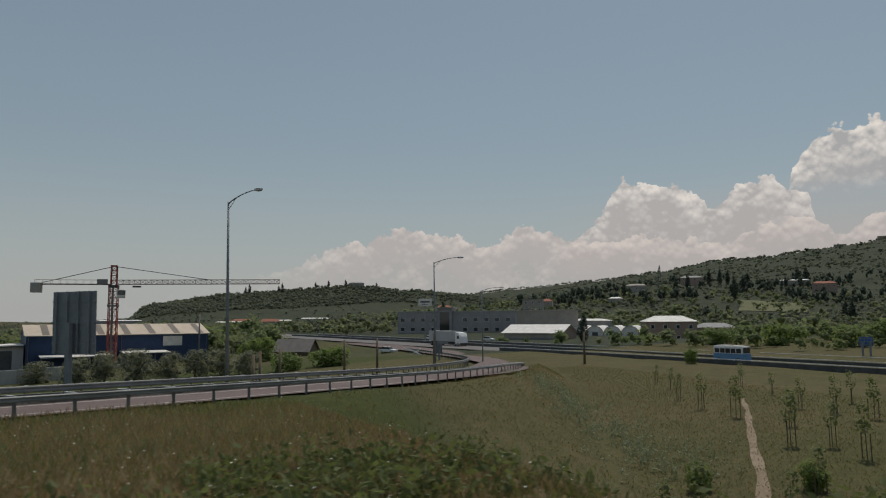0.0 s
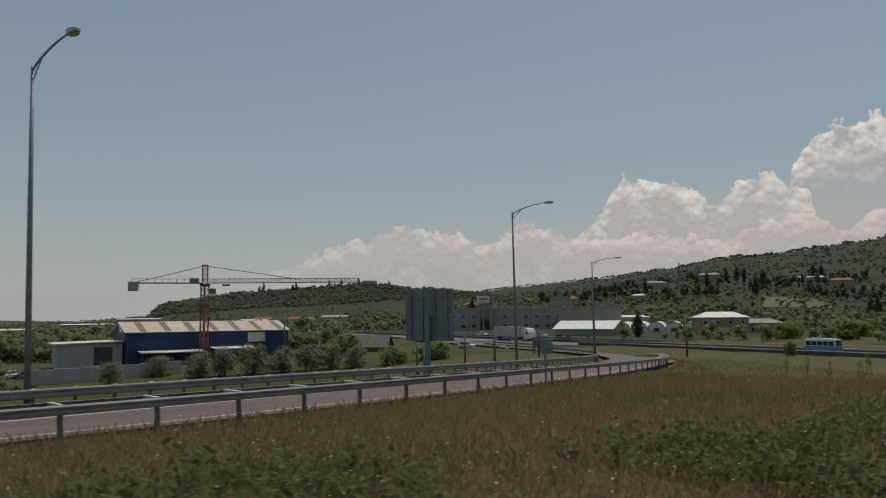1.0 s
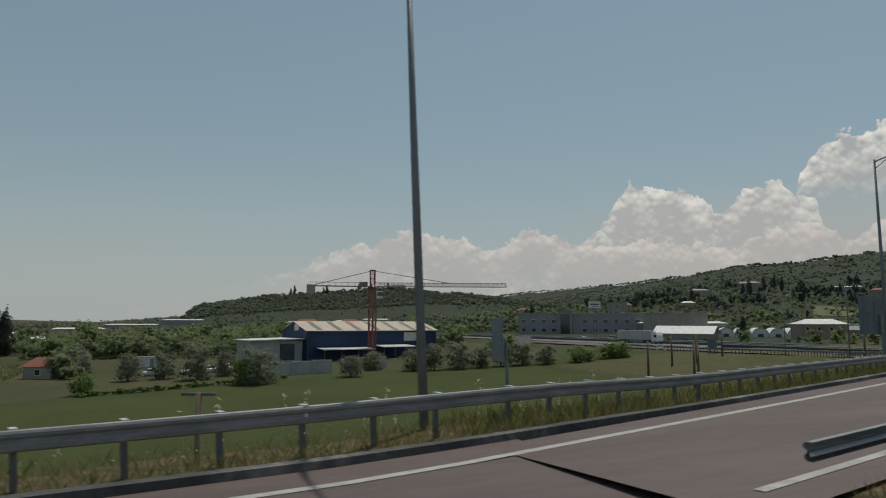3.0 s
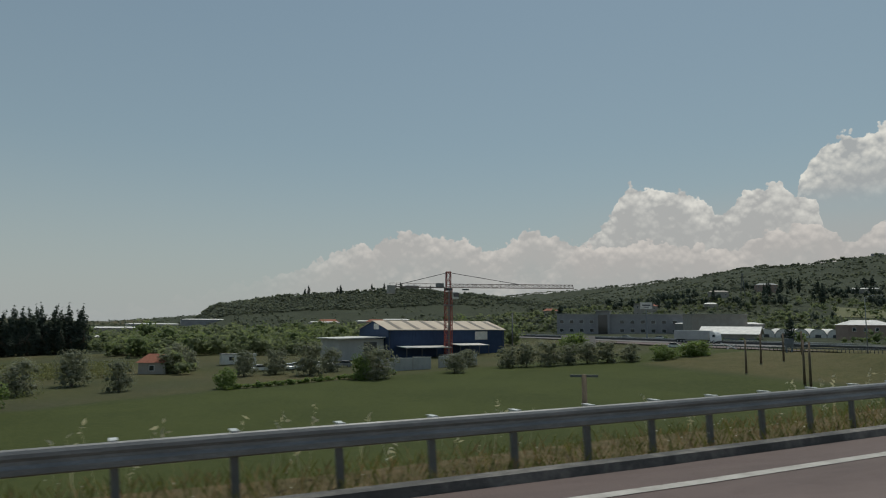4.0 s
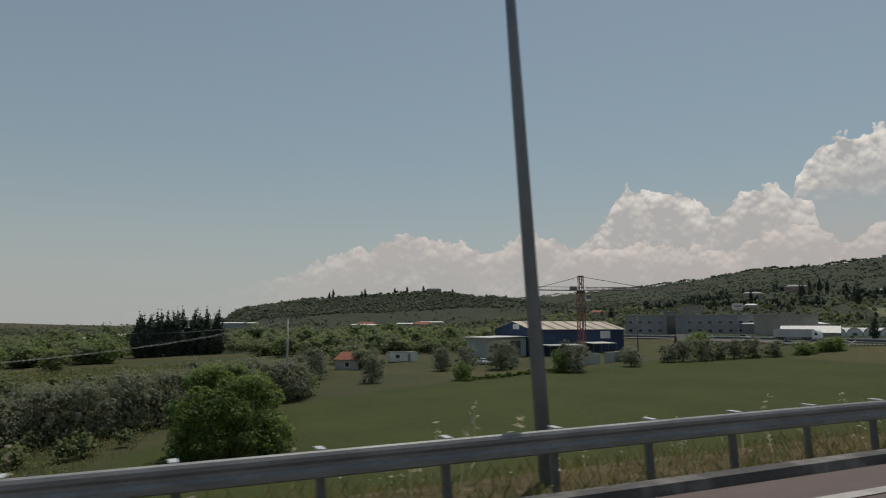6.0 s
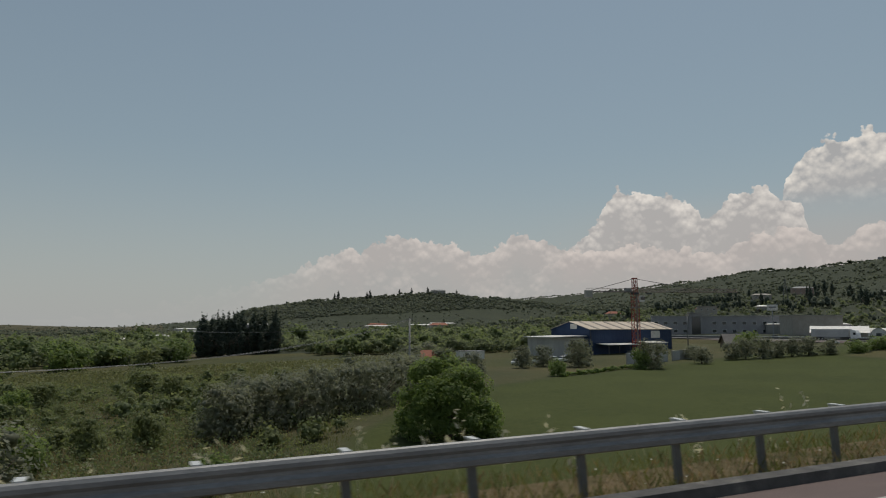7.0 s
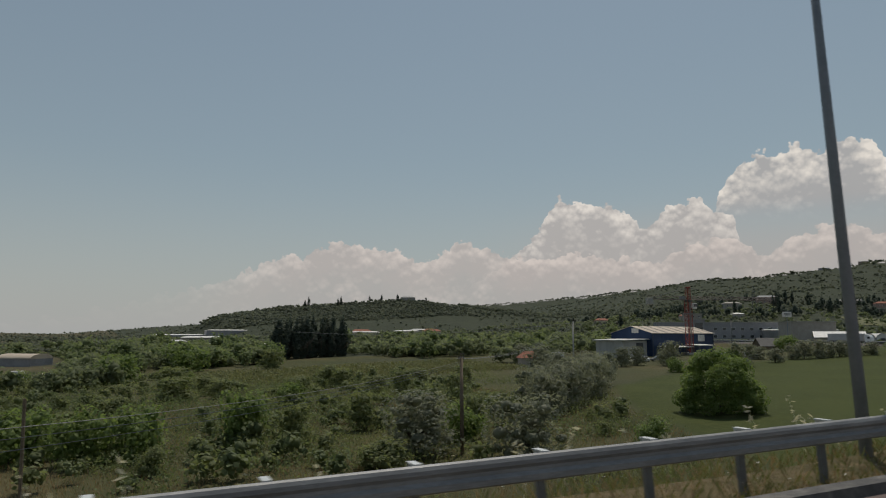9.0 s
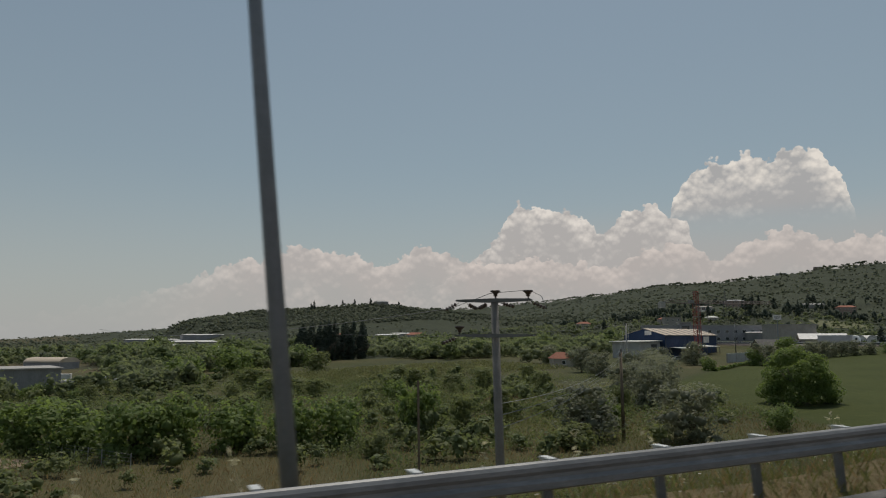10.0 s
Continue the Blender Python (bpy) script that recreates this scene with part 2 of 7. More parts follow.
M["wood_leaf"] = material("wood_leaf", ((0.105, 0.118, 0.088), (0.135, 0.15, 0.11), (0.17, 0.182, 0.135)), 0.012, 0.9, island=0.3, coords="world", translucent=0.45)
M["bark"] = material("bark", ((0.07, 0.055, 0.04), (0.17, 0.14, 0.11)), 5, 0.95, bump=0.6, stretch=(1, 1, 0.3))
M["blue_sheet"] = material("blue_sheet", ((0.020, 0.040, 0.095), (0.032, 0.06, 0.13)), 0.5, 0.55, metal=0.2, bump=0.1)
M["roof_cream"] = material("roof_cream", ((0.43, 0.35, 0.26), (0.56, 0.47, 0.37)), 0.35, 0.6, bump=0.1, stretch=(1, 0.3, 1))
M["roof_light"] = material("roof_light", ((0.13, 0.105, 0.08), (0.19, 0.155, 0.12)), 1.0, 0.5)
M["white_sheet"] = material("white_sheet", ((0.54, 0.52, 0.48), (0.78, 0.75, 0.70)), 0.7, 0.55, bump=0.08)
M["grey_sheet"] = material("grey_sheet", ((0.19, 0.19, 0.185), (0.29, 0.285, 0.28)), 0.6, 0.7, bump=0.1, stretch=(1, 1, 0.3))
M["dark_sheet"] = material("dark_sheet", ((0.05, 0.052, 0.055), (0.10, 0.10, 0.10)), 0.8, 0.7)
M["plaster"] = material("plaster", ((0.30, 0.27, 0.235), (0.40, 0.365, 0.32)), 0.5, 0.9, bump=0.15)
M["plaster_grey"] = material("plaster_grey", ((0.26, 0.25, 0.255), (0.36, 0.345, 0.35)), 0.35, 0.9, bump=0.15)
M["plaster_pink"] = material("plaster_pink", ((0.28, 0.20, 0.165), (0.36, 0.27, 0.22)), 0.5, 0.9, bump=0.15)
M["roof_tile"] = material("roof_tile", ((0.20, 0.075, 0.045), (0.34, 0.135, 0.085)), 2.0, 0.85, bump=0.5, bump_scale=12)
M["crane_red"] = material("crane_red", ((0.25, 0.052, 0.04), (0.34, 0.085, 0.062)), 1.2, 0.55, random_part=0.4)
M["crane_pale"] = material("crane_pale", ((0.15, 0.115, 0.105), (0.25, 0.20, 0.18)), 1.2, 0.6, random_part=0.4)
M["rubber"] = material("rubber", ((0.018, 0.018, 0.019), (0.035, 0.035, 0.036)), 6, 0.9)
M["paint_white"] = material("paint_white", ((0.66, 0.66, 0.65), (0.8, 0.8, 0.78)), 1.5, 0.35)
M["paint_blue"] = material("paint_blue", ((0.10, 0.24, 0.42), (0.14, 0.30, 0.50)), 1.5, 0.35)
M["sign_blue"] = material("sign_blue", ((0.03, 0.13, 0.42), (0.04, 0.16, 0.5)), 1.5, 0.45)
M["soil"] = material("soil", ((0.17, 0.125, 0.08), (0.30, 0.235, 0.165)), 0.8, 0.95, bump=0.6, bump_scale=8, coords="world")
M["timber"] = material("timber", ((0.10, 0.075, 0.05), (0.22, 0.17, 0.12)), 3, 0.9, bump=0.4, stretch=(1, 1, 0.2))
M["cable"] = material("cable", ((0.16, 0.16, 0.155), (0.24, 0.24, 0.23)), 2, 0.6)
M["insulator"] = material("insulator", ((0.05, 0.035, 0.03), (0.10, 0.07, 0.06)), 4, 0.35)


def glass_material():
    m = bpy.data.materials.new("window_glass")
    m.use_nodes = True
    b = m.node_tree.nodes["Principled BSDF"]
    b.inputs["Base Color"].default_value = (0.03, 0.035, 0.04, 1)
    b.inputs["Roughness"].default_value, b.inputs["Specular IOR Level"].default_value = 0.08, 0.8
    return m


M["glass"] = glass_material()


# ---------- mesh helpers ----------
def mesh_from(name, verts, faces, mat=None, smooth=False):
    me = bpy.data.meshes.new(name)
    me.from_pydata([tuple(v) for v in verts], [], faces)
    if mat:
        me.materials.append(M[mat])
    if smooth:
        me.polygons.foreach_set("use_smooth", [True] * len(me.polygons))
    me.update()
    return me


def quads_mesh(name, verts, mat, tris=False):
    """A mesh of loose quads (or triangles) from an array (n, 4 or 3, 3)."""
    n, k = verts.shape[:2]
    me = bpy.data.meshes.new(name)
    me.vertices.add(n * k)
    me.vertices.foreach_set("co", verts.reshape(-1).astype(np.float32))
    me.loops.add(n * k)
    me.loops.foreach_set("vertex_index", np.arange(n * k, dtype=np.int32))
    me.polygons.add(n)
    me.polygons.foreach_set("loop_start", np.arange(0, n * k, k, dtype=np.int32))
    me.polygons.foreach_set("loop_total", np.full(n, k, dtype=np.int32))
    me.materials.append(M[mat])
    me.update(calc_edges=True)
    return me


def thing(name, label, category, at=(0, 0, 0), turn=0.0, group="", kind=""):
    ob = new(name)
    ob.empty_display_size = 0.3
    ob.matrix_basis = Matrix.Translation(at) @ Matrix.Rotation(turn, 4, "Z")
    return tagged(ob, label, category, group, kind)


def put(name, me, parent=None, m=None, label=""):
    ob = new(name, me)
    if parent is not None:
        ob.parent = parent
    if m is not None:
        ob.matrix_basis = m
    if label:
        ob["label"] = label
    return ob


class Shape:
    """Collects boxes, tubes and prisms into one mesh."""

    def __init__(self):
        self.v, self.f = [], []

    def add(self, verts, faces):
        k = len(self.v)
        self.v += [tuple(p) for p in verts]
        self.f += [tuple(i + k for i in face) for face in faces]
        return self

    def box(self, x0, x1, y0, y1, z0, z1, bevel=0.0):
        if bevel <= 0:
            v = [(x, y, z) for z in (z0, z1) for y in (y0, y1) for x in (x0, x1)]
            return self.add(v, [(0, 2, 3, 1), (4, 5, 7, 6), (0, 1, 5, 4), (2, 6, 7, 3), (0, 4, 6, 2), (1, 3, 7, 5)])
        b = min(bevel, (x1 - x0) / 2.1, (y1 - y0) / 2.1, (z1 - z0) / 2.1)
        ring = lambda i, z: [(x0 + i + b, y0 + i, z), (x1 - i - b, y0 + i, z), (x1 - i, y0 + i + b, z), (x1 - i, y1 - i - b, z), (x1 - i - b, y1 - i, z), (x0 + i + b, y1 - i, z), (x0 + i, y1 - i - b, z), (x0 + i, y0 + i + b, z)]  # noqa: E731
        v = ring(b * 0.5, z0) + ring(0, z0 + b) + ring(0, z1 - b) + ring(b * 0.5, z1)
        f = [tuple(range(7, -1, -1)), tuple(range(24, 32))]
        for r in range(3):
            f += [(r * 8 + i, r * 8 + (i + 1) % 8, r * 8 + 8 + (i + 1) % 8, r * 8 + 8 + i) for i in range(8)]
        return self.add(v, f)

    def tube(self, points, radii, sides=8, cap=True):
        pts = [Vector([float(c) for c in p]) for p in points]
        if isinstance(radii, (int, float)):
            radii = [radii] * len(pts)
        radii = [float(r) for r in radii]
        rings = []
        for i, p in enumerate(pts):
            d = (pts[min(i + 1, len(pts) - 1)] - pts[max(i - 1, 0)]).normalized()
            side = d.cross(Vector((0, 0, 1)))
            if side.length < 1e-3:
                side = Vector((1, 0, 0))
            side.normalize()
            up = side.cross(d)
            rings.append([p + radii[i] * (math.cos(q) * side + math.sin(q) * up) for q in (2 * math.pi * k / sides for k in range(sides))])
        v = [q for r in rings for q in r]
        f = [(r * sides + i, r * sides + (i + 1) % sides, (r + 1) * sides + (i + 1) % sides, (r + 1) * sides + i) for r in range(len(pts) - 1) for i in range(sides)]
        if cap:
            f += [tuple(range(sides - 1, -1, -1)), tuple(range((len(pts) - 1) * sides, len(pts) * sides))]
        return self.add(v, f)

    def prism(self, outline, y0, y1):
        """An outline in x and z, drawn out from y0 to y1."""
        n = len(outline)
        v = [(x, y0, z) for x, z in outline] + [(x, y1, z) for x, z in outline]
        return self.add(v, [tuple(range(n)), tuple(range(2 * n - 1, n - 1, -1))] + [(i, i + n, (i + 1) % n + n, (i + 1) % n) for i in range(n)])

    def mesh(self, name, mat, smooth=False):
        me = mesh_from(name, self.v, self.f, mat, smooth)
        bm = bmesh.new()
        bm.from_mesh(me)
        bmesh.ops.recalc_face_normals(bm, faces=bm.faces)
        bm.to_mesh(me)
        bm.free()
        return me


# ---------- the plan of the roads ----------
HEAD = ((-400, 0), (0, 0), (52, 0.43), (118, 0.5), (154, -0.45), (166, -1.4), (178, -2.4), (190, -3.7), (203, -5.1), (215, -6.5), (228, -8.5), (300, -17), (420, -26))
_s = np.arange(-400, 420.5, 0.5)
_h = np.radians(np.interp(_s, [p[0] for p in HEAD], [p[1] for p in HEAD]))
_x = np.cumsum(-np.cos(_h) * 0.5)
_y = np.cumsum(-np.sin(_h) * 0.5)
_x -= np.interp(0, _s, _x)
_y -= np.interp(0, _s, _y)


def grade(s):
    """Height of the carriageway along its length."""
    s = np.clip(s, -120, 330)
    return -0.0099 * s - 4.07e-5 * s * s


def along(s, w, dz=0.0):
    """A place s metres along the carriageway and w metres to its right-hand side."""
    h = np.interp(s, _s, _h)
    return (float(np.interp(s, _s, _x) - w * math.sin(h)), float(np.interp(s, _s, _y) + w * math.cos(h)), float(grade(s) + dz))


def middle_y(x):
    return np.interp(-np.asarray(x, float), -_x, _y)


def ramp_outer(x):
    u = (x + 30) / 30
    return 23.56 + 14.331 * u + 3.331 * u ** 2 + 0.797 * u ** 3, -0.144 - 0.432 * u - 0.443 * u ** 2


def ramp_inner(x):
    u = (x + 30) / 30
    shift = float(np.interp(x, (-58, -51, -46, -41, -36, -28, -18), (-0.5, -0.42, -0.02, 0.28, 0.34, 0.2, 0)))
    return 12.812 + 12.118 * u + 4.208 * u ** 2 + 0.832 * u ** 3 + shift, 0.355 - 0.206 * u - 0.59 * u ** 2 + float(np.interp(x, (-58, -51, -46, -41), (0.17, 0.15, 0.06, 0.01)))


def outer_w(s):
    return float(np.interp(s, (50, 55, 57, 60, 66, 72, 78, 84, 96, 107, 140, 170, 200, 224, 300), (15.4, 13.65, 13.0, 12.15, 11.0, 10.2, 9.65, 9.27, 8.85, 8.3, 7.8, 7.4, 7.0, 6.6, 6.2)))


def outer_h(s):
    return float(np.interp(s, (50, 52.4, 54.3, 57, 70, 84, 90, 97, 112, 120, 155, 166, 180, 218, 228), (0.57, 0.66, 0.72, 0.74, 0.75, 0.81, 0.77, 0.66, 0.65, 0.73, 0.77, 0.79, 0.75, 0.75, 0.83)))


# top line of the outer rail, from the far ramp to the end of the carriageway
far_outer = [(55, 250, -4.9), (56.5, 190, -4.75), (55, 150, -4.6), (51, 120, -4.2), (44, 96, -3.55), (33, 76.5, -2.85)]
OUTER = far_outer + [(x, *ramp_outer(x)) for x in np.arange(20, -51, -3.0)]
OUTER += [along(s, outer_w(s), outer_h(s)) for s in np.arange(53.5, 290, 3.0)]
far_inner = [(50.5, 92, -4.3), (42, 77, -3.2), (31, 61.5, -2.3)]
INNER = far_inner + [(x, *ramp_inner(x)) for x in np.arange(20, -58.5, -2.5)]


def resample(points, gap):
    p = np.array(points, float)
    # round off the corners once or twice before walking along the line
    for _ in range(2):
        q = np.empty((2 * len(p) - 2, 3))
        q[0::2] = 0.75 * p[:-1] + 0.25 * p[1:]
        q[1::2] = 0.25 * p[:-1] + 0.75 * p[1:]
        p = np.vstack([p[:1], q, p[-1:]])
    d = np.r_[0, np.cumsum(np.linalg.norm(np.diff(p, axis=0), axis=1))]
    n = np.arange(0, d[-1], gap)
    return np.stack([np.interp(n, d, p[:, i]) for i in range(3)], 1)


def motorway_x(y):
    """Middle of the crossing motorway."""
    return 102.5 - 0.143 * y


MOTORWAY_Z = -5.05


def smooth01(v, a, b):
    q = np.clip((np.asarray(v, float) - a) / (b - a), 0, 1)
    return q * q * (3 - 2 * q)


_outer_line = resample(OUTER, 2.0)
_inner_line = resample(INNER, 2.0)
RIDGES = (
    (400, 1.25, -60, ((-34, 1176, -7), (-8, 1169, 7), (15, 1162, 22), (52, 1155, 31), (90, 1147, 38), (210, 1130, 44), (300, 1105, 50), (380, 1080, 45), (450, 1050, 35), (540, 1010, 17))),
    (1050, 1.25, -9000, ((560, 2500, 52), (800, 2400, 70), (1000, 2290, 80), (1250, 2165, 108), (1490, 2000, 134), (1500, 1740, 144), (1343, 1343, 142), (1283, 1115, 130), (1270, 975, 136), (1285, 867, 144), (1350, 500, 154), (1400, 0, 154))),
    (260, 1.0, -9000, ((330, 500, 10), (430, 520, 26), (520, 560, 34), (640, 540, 42), (720, 430, 46), (760, 250, 46))),
    (700, 1.2, -9000, ((-2200, 2900, 45), (-1400, 3100, 25), (-700, 3200, 10))),
)


def ridge_height(x, y):
    top = np.zeros_like(x)
    for width, power, start, line in RIDGES:
        best = np.zeros_like(x)
        for (ax, ay, az), (bx, by, bz) in zip(line, line[1:]):
            lx, ly = bx - ax, by - ay
            k = np.clip(((x - ax) * lx + (y - ay) * ly) / (lx * lx + ly * ly), 0, 1)
            d = np.hypot(x - ax - k * lx, y - ay - k * ly)
            z = (az + k * (bz - az) + 9) * np.clip(1 - d / width, 0, 1) ** power
            best = np.maximum(best, z)
        top = np.maximum(top, best * smooth01(x, start, start + 52))
    return top


def wobble(x, y, size):
    return (np.sin(x / size + 1.3) * np.cos(y / size * 1.17 + 0.4) + 0.5 * np.sin(x / size * 2.3 + y / size * 1.9) + 0.3 * np.cos(x / size * 4.1 - y / size * 3.3)) / 1.8


def line_distance(x, y, line):
    d = np.full(x.shape, 1e9)
    z = np.zeros(x.shape)
    for p in line:
        q = np.hypot(x - p[0], y - p[1])
        near = q < d
        d[near], z[near] = q[near], p[2]
    return d, z


def valley(x, y):
    z = -8.8 + 0.025 * np.clip(x, -230, 140) + 0.008 * (np.clip(y, -100, 400) - 120)
    z = z + 2.4 * smooth01(x, 0, 45) * (1 - smooth01(y, 120, 200))
    z = z + 0.35 * wobble(x, y, 31) * smooth01(y, 100, 170)
    h = ridge_height(x, y)
    far = smooth01(np.hypot(x, y), 350, 800)
    return z + h + far * 0.05 * h * wobble(x, y, 60) + far * 1.5 * wobble(x, y, 140)


def ground_height(x, y):
    """The lie of the land, with the embankments of the roads."""
    x, y = np.asarray(x, float), np.asarray(y, float)
    low = valley(x, y)
    near = (np.abs(x) < 420) & (y < 720) & (y > -120)
    out = low.copy()
    if near.any():
        X, Y = x[near], y[near]
        s = np.interp(X, _x[::-1], _s[::-1])
        w = Y - middle_y(X)
        edge_x = np.array([p[0] for p in _outer_line])
        # the platform's outer edge: the outer rail, where the roads run side by side
        order = np.argsort(edge_x[_outer_line[:, 0] < 21])
        ox, oy, oz = (_outer_line[_outer_line[:, 0] < 21][order, i] for i in range(3))
        ix, iy, iz = (_inner_line[np.argsort(_inner_line[:, 0]), i] for i in (0, 1, 2))
        edge = np.interp(X, ox, oy) + 1.6
        rail_ground = np.interp(X, ox, oz) - 0.85
        inner_y = np.interp(X, ix, iy)
        inner_z = np.interp(X, ix, iz) - 0.78
        f = np.clip((Y - 4.0) / np.maximum(inner_y - 4.0, 1), 0, 1)
        g = np.clip((Y - inner_y - 0.6) / np.maximum(edge - 2.6 - inner_y, 1), 0, 1)
        plat = np.where(X < -58, grade(s) + np.clip((Y - 4.5) / np.maximum(edge - 6, 1), 0, 1) * (rail_ground - grade(s)),
                        (grade(s) * (1 - f) + inner_z * f) * (1 - g) + rail_ground * g)
        d_in = np.maximum(0, Y - edge)
        d_in = np.where(X > 5, np.maximum(d_in, X - 5), d_in)
        main = grade(s) - 0.5 * np.maximum(0, w - 5.0)
        joined = plat - 0.5 * d_in
        dl, zl = line_distance(X, Y, np.vstack([(_outer_line[_outer_line[:, 0] > -8] + np.array((2.6, -4.0, -0.85)))]))
        ramp = zl - 0.5 * np.maximum(0, dl - 6.0)
        di, zi = line_distance(X, Y, _inner_line)
        verge = zi - 0.79 - 0.45 * np.maximum(0, di - 1.3)
        md = np.abs(X - motorway_x(Y))
        mway = MOTORWAY_Z - 0.12 - 0.4 * np.maximum(0, md - 13.2)
        out[near] = np.maximum.reduce([low[near], main, joined, ramp, mway, np.where(X > -20, verge, -99)])
        # the land behind the carriageway on the camera's side stays level
        out[near] = np.where(w < 3, np.maximum(low[near], grade(s) - 0.35 * np.maximum(0, -w - 12)), out[near])
        # below the paved surfaces
        deep = (w < 2.2) & (w > -11.5)
        deep |= (X < -56) & (Y < edge - 2.6) & (w > -11.5)
        deep |= (X <= 21) & (Y > inner_y + 1.9) & (Y < edge - 2.9)
        deep |= (X > 12) & (dl < 4.0) & (Y > 40)
        deep |= md < 11.0
        out[near] -= np.where(deep, 0.28, 0.03)
    return out


def ground_at(x, y):
    return float(ground_height(np.array([x]), np.array([y]))[0])


def field_edge(x):
    """Far border of the green field."""
    return np.interp(x, (-170, -150, -128, -107, -75, -41, 0, 40, 60), (18, 42, 84, 112, 126, 138, 150, 150, 120))


def build_ground():
    gx = np.unique(np.concatenate([np.linspace(-4200, -900, 34), np.linspace(-900, -290, 62), np.arange(-290, 130, 2.5), np.linspace(130, 700, 90), np.linspace(700, 4200, 70)]).round(2))
    gy = np.unique(np.concatenate([np.linspace(-1500, -30, 20), np.arange(-30, 75, 1.0), np.arange(75, 300, 3.5), np.linspace(300, 1300, 100), np.linspace(1300, 4300, 60)]).round(2))
    X, Y = np.meshgrid(gx, gy)
    Z = ground_height(X.ravel(), Y.ravel())
    v = np.stack([X.ravel(), Y.ravel(), Z], 1)
    nx, ny = len(gx), len(gy)
    i = (np.arange(ny - 1)[:, None] * nx + np.arange(nx - 1)[None]).ravel()
    faces = np.stack([i, i + 1, i + nx + 1, i + nx], 1)
    me = bpy.data.meshes.new("ground")
    me.vertices.add(len(v))
    me.vertices.foreach_set("co", v.ravel())
    me.loops.add(faces.size)
    me.loops.foreach_set("vertex_index", faces.ravel().astype(np.int32))
    me.polygons.add(len(faces))
    me.polygons.foreach_set("loop_start", np.arange(0, faces.size, 4, dtype=np.int32))
    me.polygons.foreach_set("loop_total", np.full(len(faces), 4, dtype=np.int32))
    me.polygons.foreach_set("use_smooth", np.ones(len(faces), dtype=bool))
    me.update(calc_edges=True)
    # what grows where: green crop, dry verge grass, scrubland
    x, y = v[:, 0], v[:, 1]
    w = y - middle_y(x)
    crop = smooth01(field_edge(x) + 2 * wobble(x, y, 9) - y, -1, 3) * smooth01(w, 13, 20) * smooth01(58 - x, 0, 8)
    crop = np.where(x > -150, crop, 0)
    bowl = smooth01(x, 10, 18) * (y < 130) * smooth01(y, 6, 12)
    crop = np.maximum(crop * (1 - bowl), bowl * (0.34 + 0.22 * wobble(x, y, 6)))
    dry = np.maximum(np.where((w < 22) & (x < 14), 1.0, 0.0) * (1 - crop * 0.8), bowl * 0.9)
    scrub_land = np.where((x < -120) & (w > 15), 0.45 + 0.4 * wobble(x, y, 14), 0)
    scrub_land = np.where((x >= -120) & (x < 60) & (y < 260), 0.5 + 0.4 * wobble(x, y, 17), scrub_land)
    dry = np.maximum(dry, np.clip(scrub_land, 0, 1) * (1 - crop))
    slope_end = smooth01(-x, 196, 206) * smooth01(-y, -84, -78) * (w > 4)
    dry = np.maximum(dry, 0.75 * slope_end)
    crop = np.maximum(crop, (1 - 0.4 * slope_end) * np.where((x < 60) & (w > 15) & (y < 260), 0.4 + 0.25 * wobble(x, y, 11), 0))
    col = np.stack([crop, dry, np.zeros_like(crop), np.ones_like(crop)], 1).astype(np.float32)
    at = me.color_attributes.new("cover", "FLOAT_COLOR", "POINT")
    at.data.foreach_set("color", col.ravel())
    me.materials.append(ground_material())
    tagged(new("ground", me), "rolling land with a green crop field, dry grass and wooded hills", "ground", kind="structure")


def ground_material():
    m = bpy.data.materials.new("ground_cover")
    m.use_nodes = True
    t = m.node_tree
    b = t.nodes["Principled BSDF"]
    pos = t.nodes.new("ShaderNodeNewGeometry").outputs["Position"]
    at = node(t, "ShaderNodeVertexColor", layer_name="cover")
    sep = t.nodes.new("ShaderNodeSeparateColor")
    wire(t, at.outputs[0], sep.inputs[0])

    def spots(scale, detail=5.0, stretch=(1, 1, 1)):
        mp = t.nodes.new("ShaderNodeMapping")
        mp.inputs["Scale"].default_value = stretch
        wire(t, pos, mp.inputs[0])
        n = node(t, "ShaderNodeTexNoise", Scale=scale, Detail=detail, Roughness=0.65)
        wire(t, mp.outputs[0], n.inputs["Vector"])
        return n.outputs[0]

    wild = mix_colour(t, step(t, spots(0.05), 0.35, 0.65), (0.038, 0.045, 0.028), (0.052, 0.06, 0.036))
    wild = mix_colour(t, step(t, spots(0.4), 0.45, 0.75), wild, (0.064, 0.067, 0.041))
    green = mix_colour(t, step(t, spots(0.06), 0.3, 0.7), (0.044, 0.055, 0.0155), (0.06, 0.072, 0.0205))
    green = mix_colour(t, step(t, spots(1.4, 6), 0.4, 0.75), green, (0.073, 0.083, 0.025))
    dry = mix_colour(t, step(t, spots(0.35), 0.35, 0.65), (0.075, 0.068, 0.03), (0.125, 0.10, 0.05))
    dry = mix_colour(t, step(t, spots(2.5, 6), 0.4, 0.7), dry, (0.17, 0.125, 0.07))
    c = mix_colour(t, sep.outputs[1], wild, dry)
    c = mix_colour(t, sep.outputs[0], c, green)
    wire(t, c, b.inputs["Base Color"])
    b.inputs["Roughness"].default_value = 0.95
    b.inputs["Specular IOR Level"].default_value = 0.15
    bp = node(t, "ShaderNodeBump", Strength=0.9, Distance=0.12)
    wire(t, spots(4.0, 8), bp.inputs["Height"])
    wire(t, bp.outputs[0], b.inputs["Normal"])
    return m


build_ground()


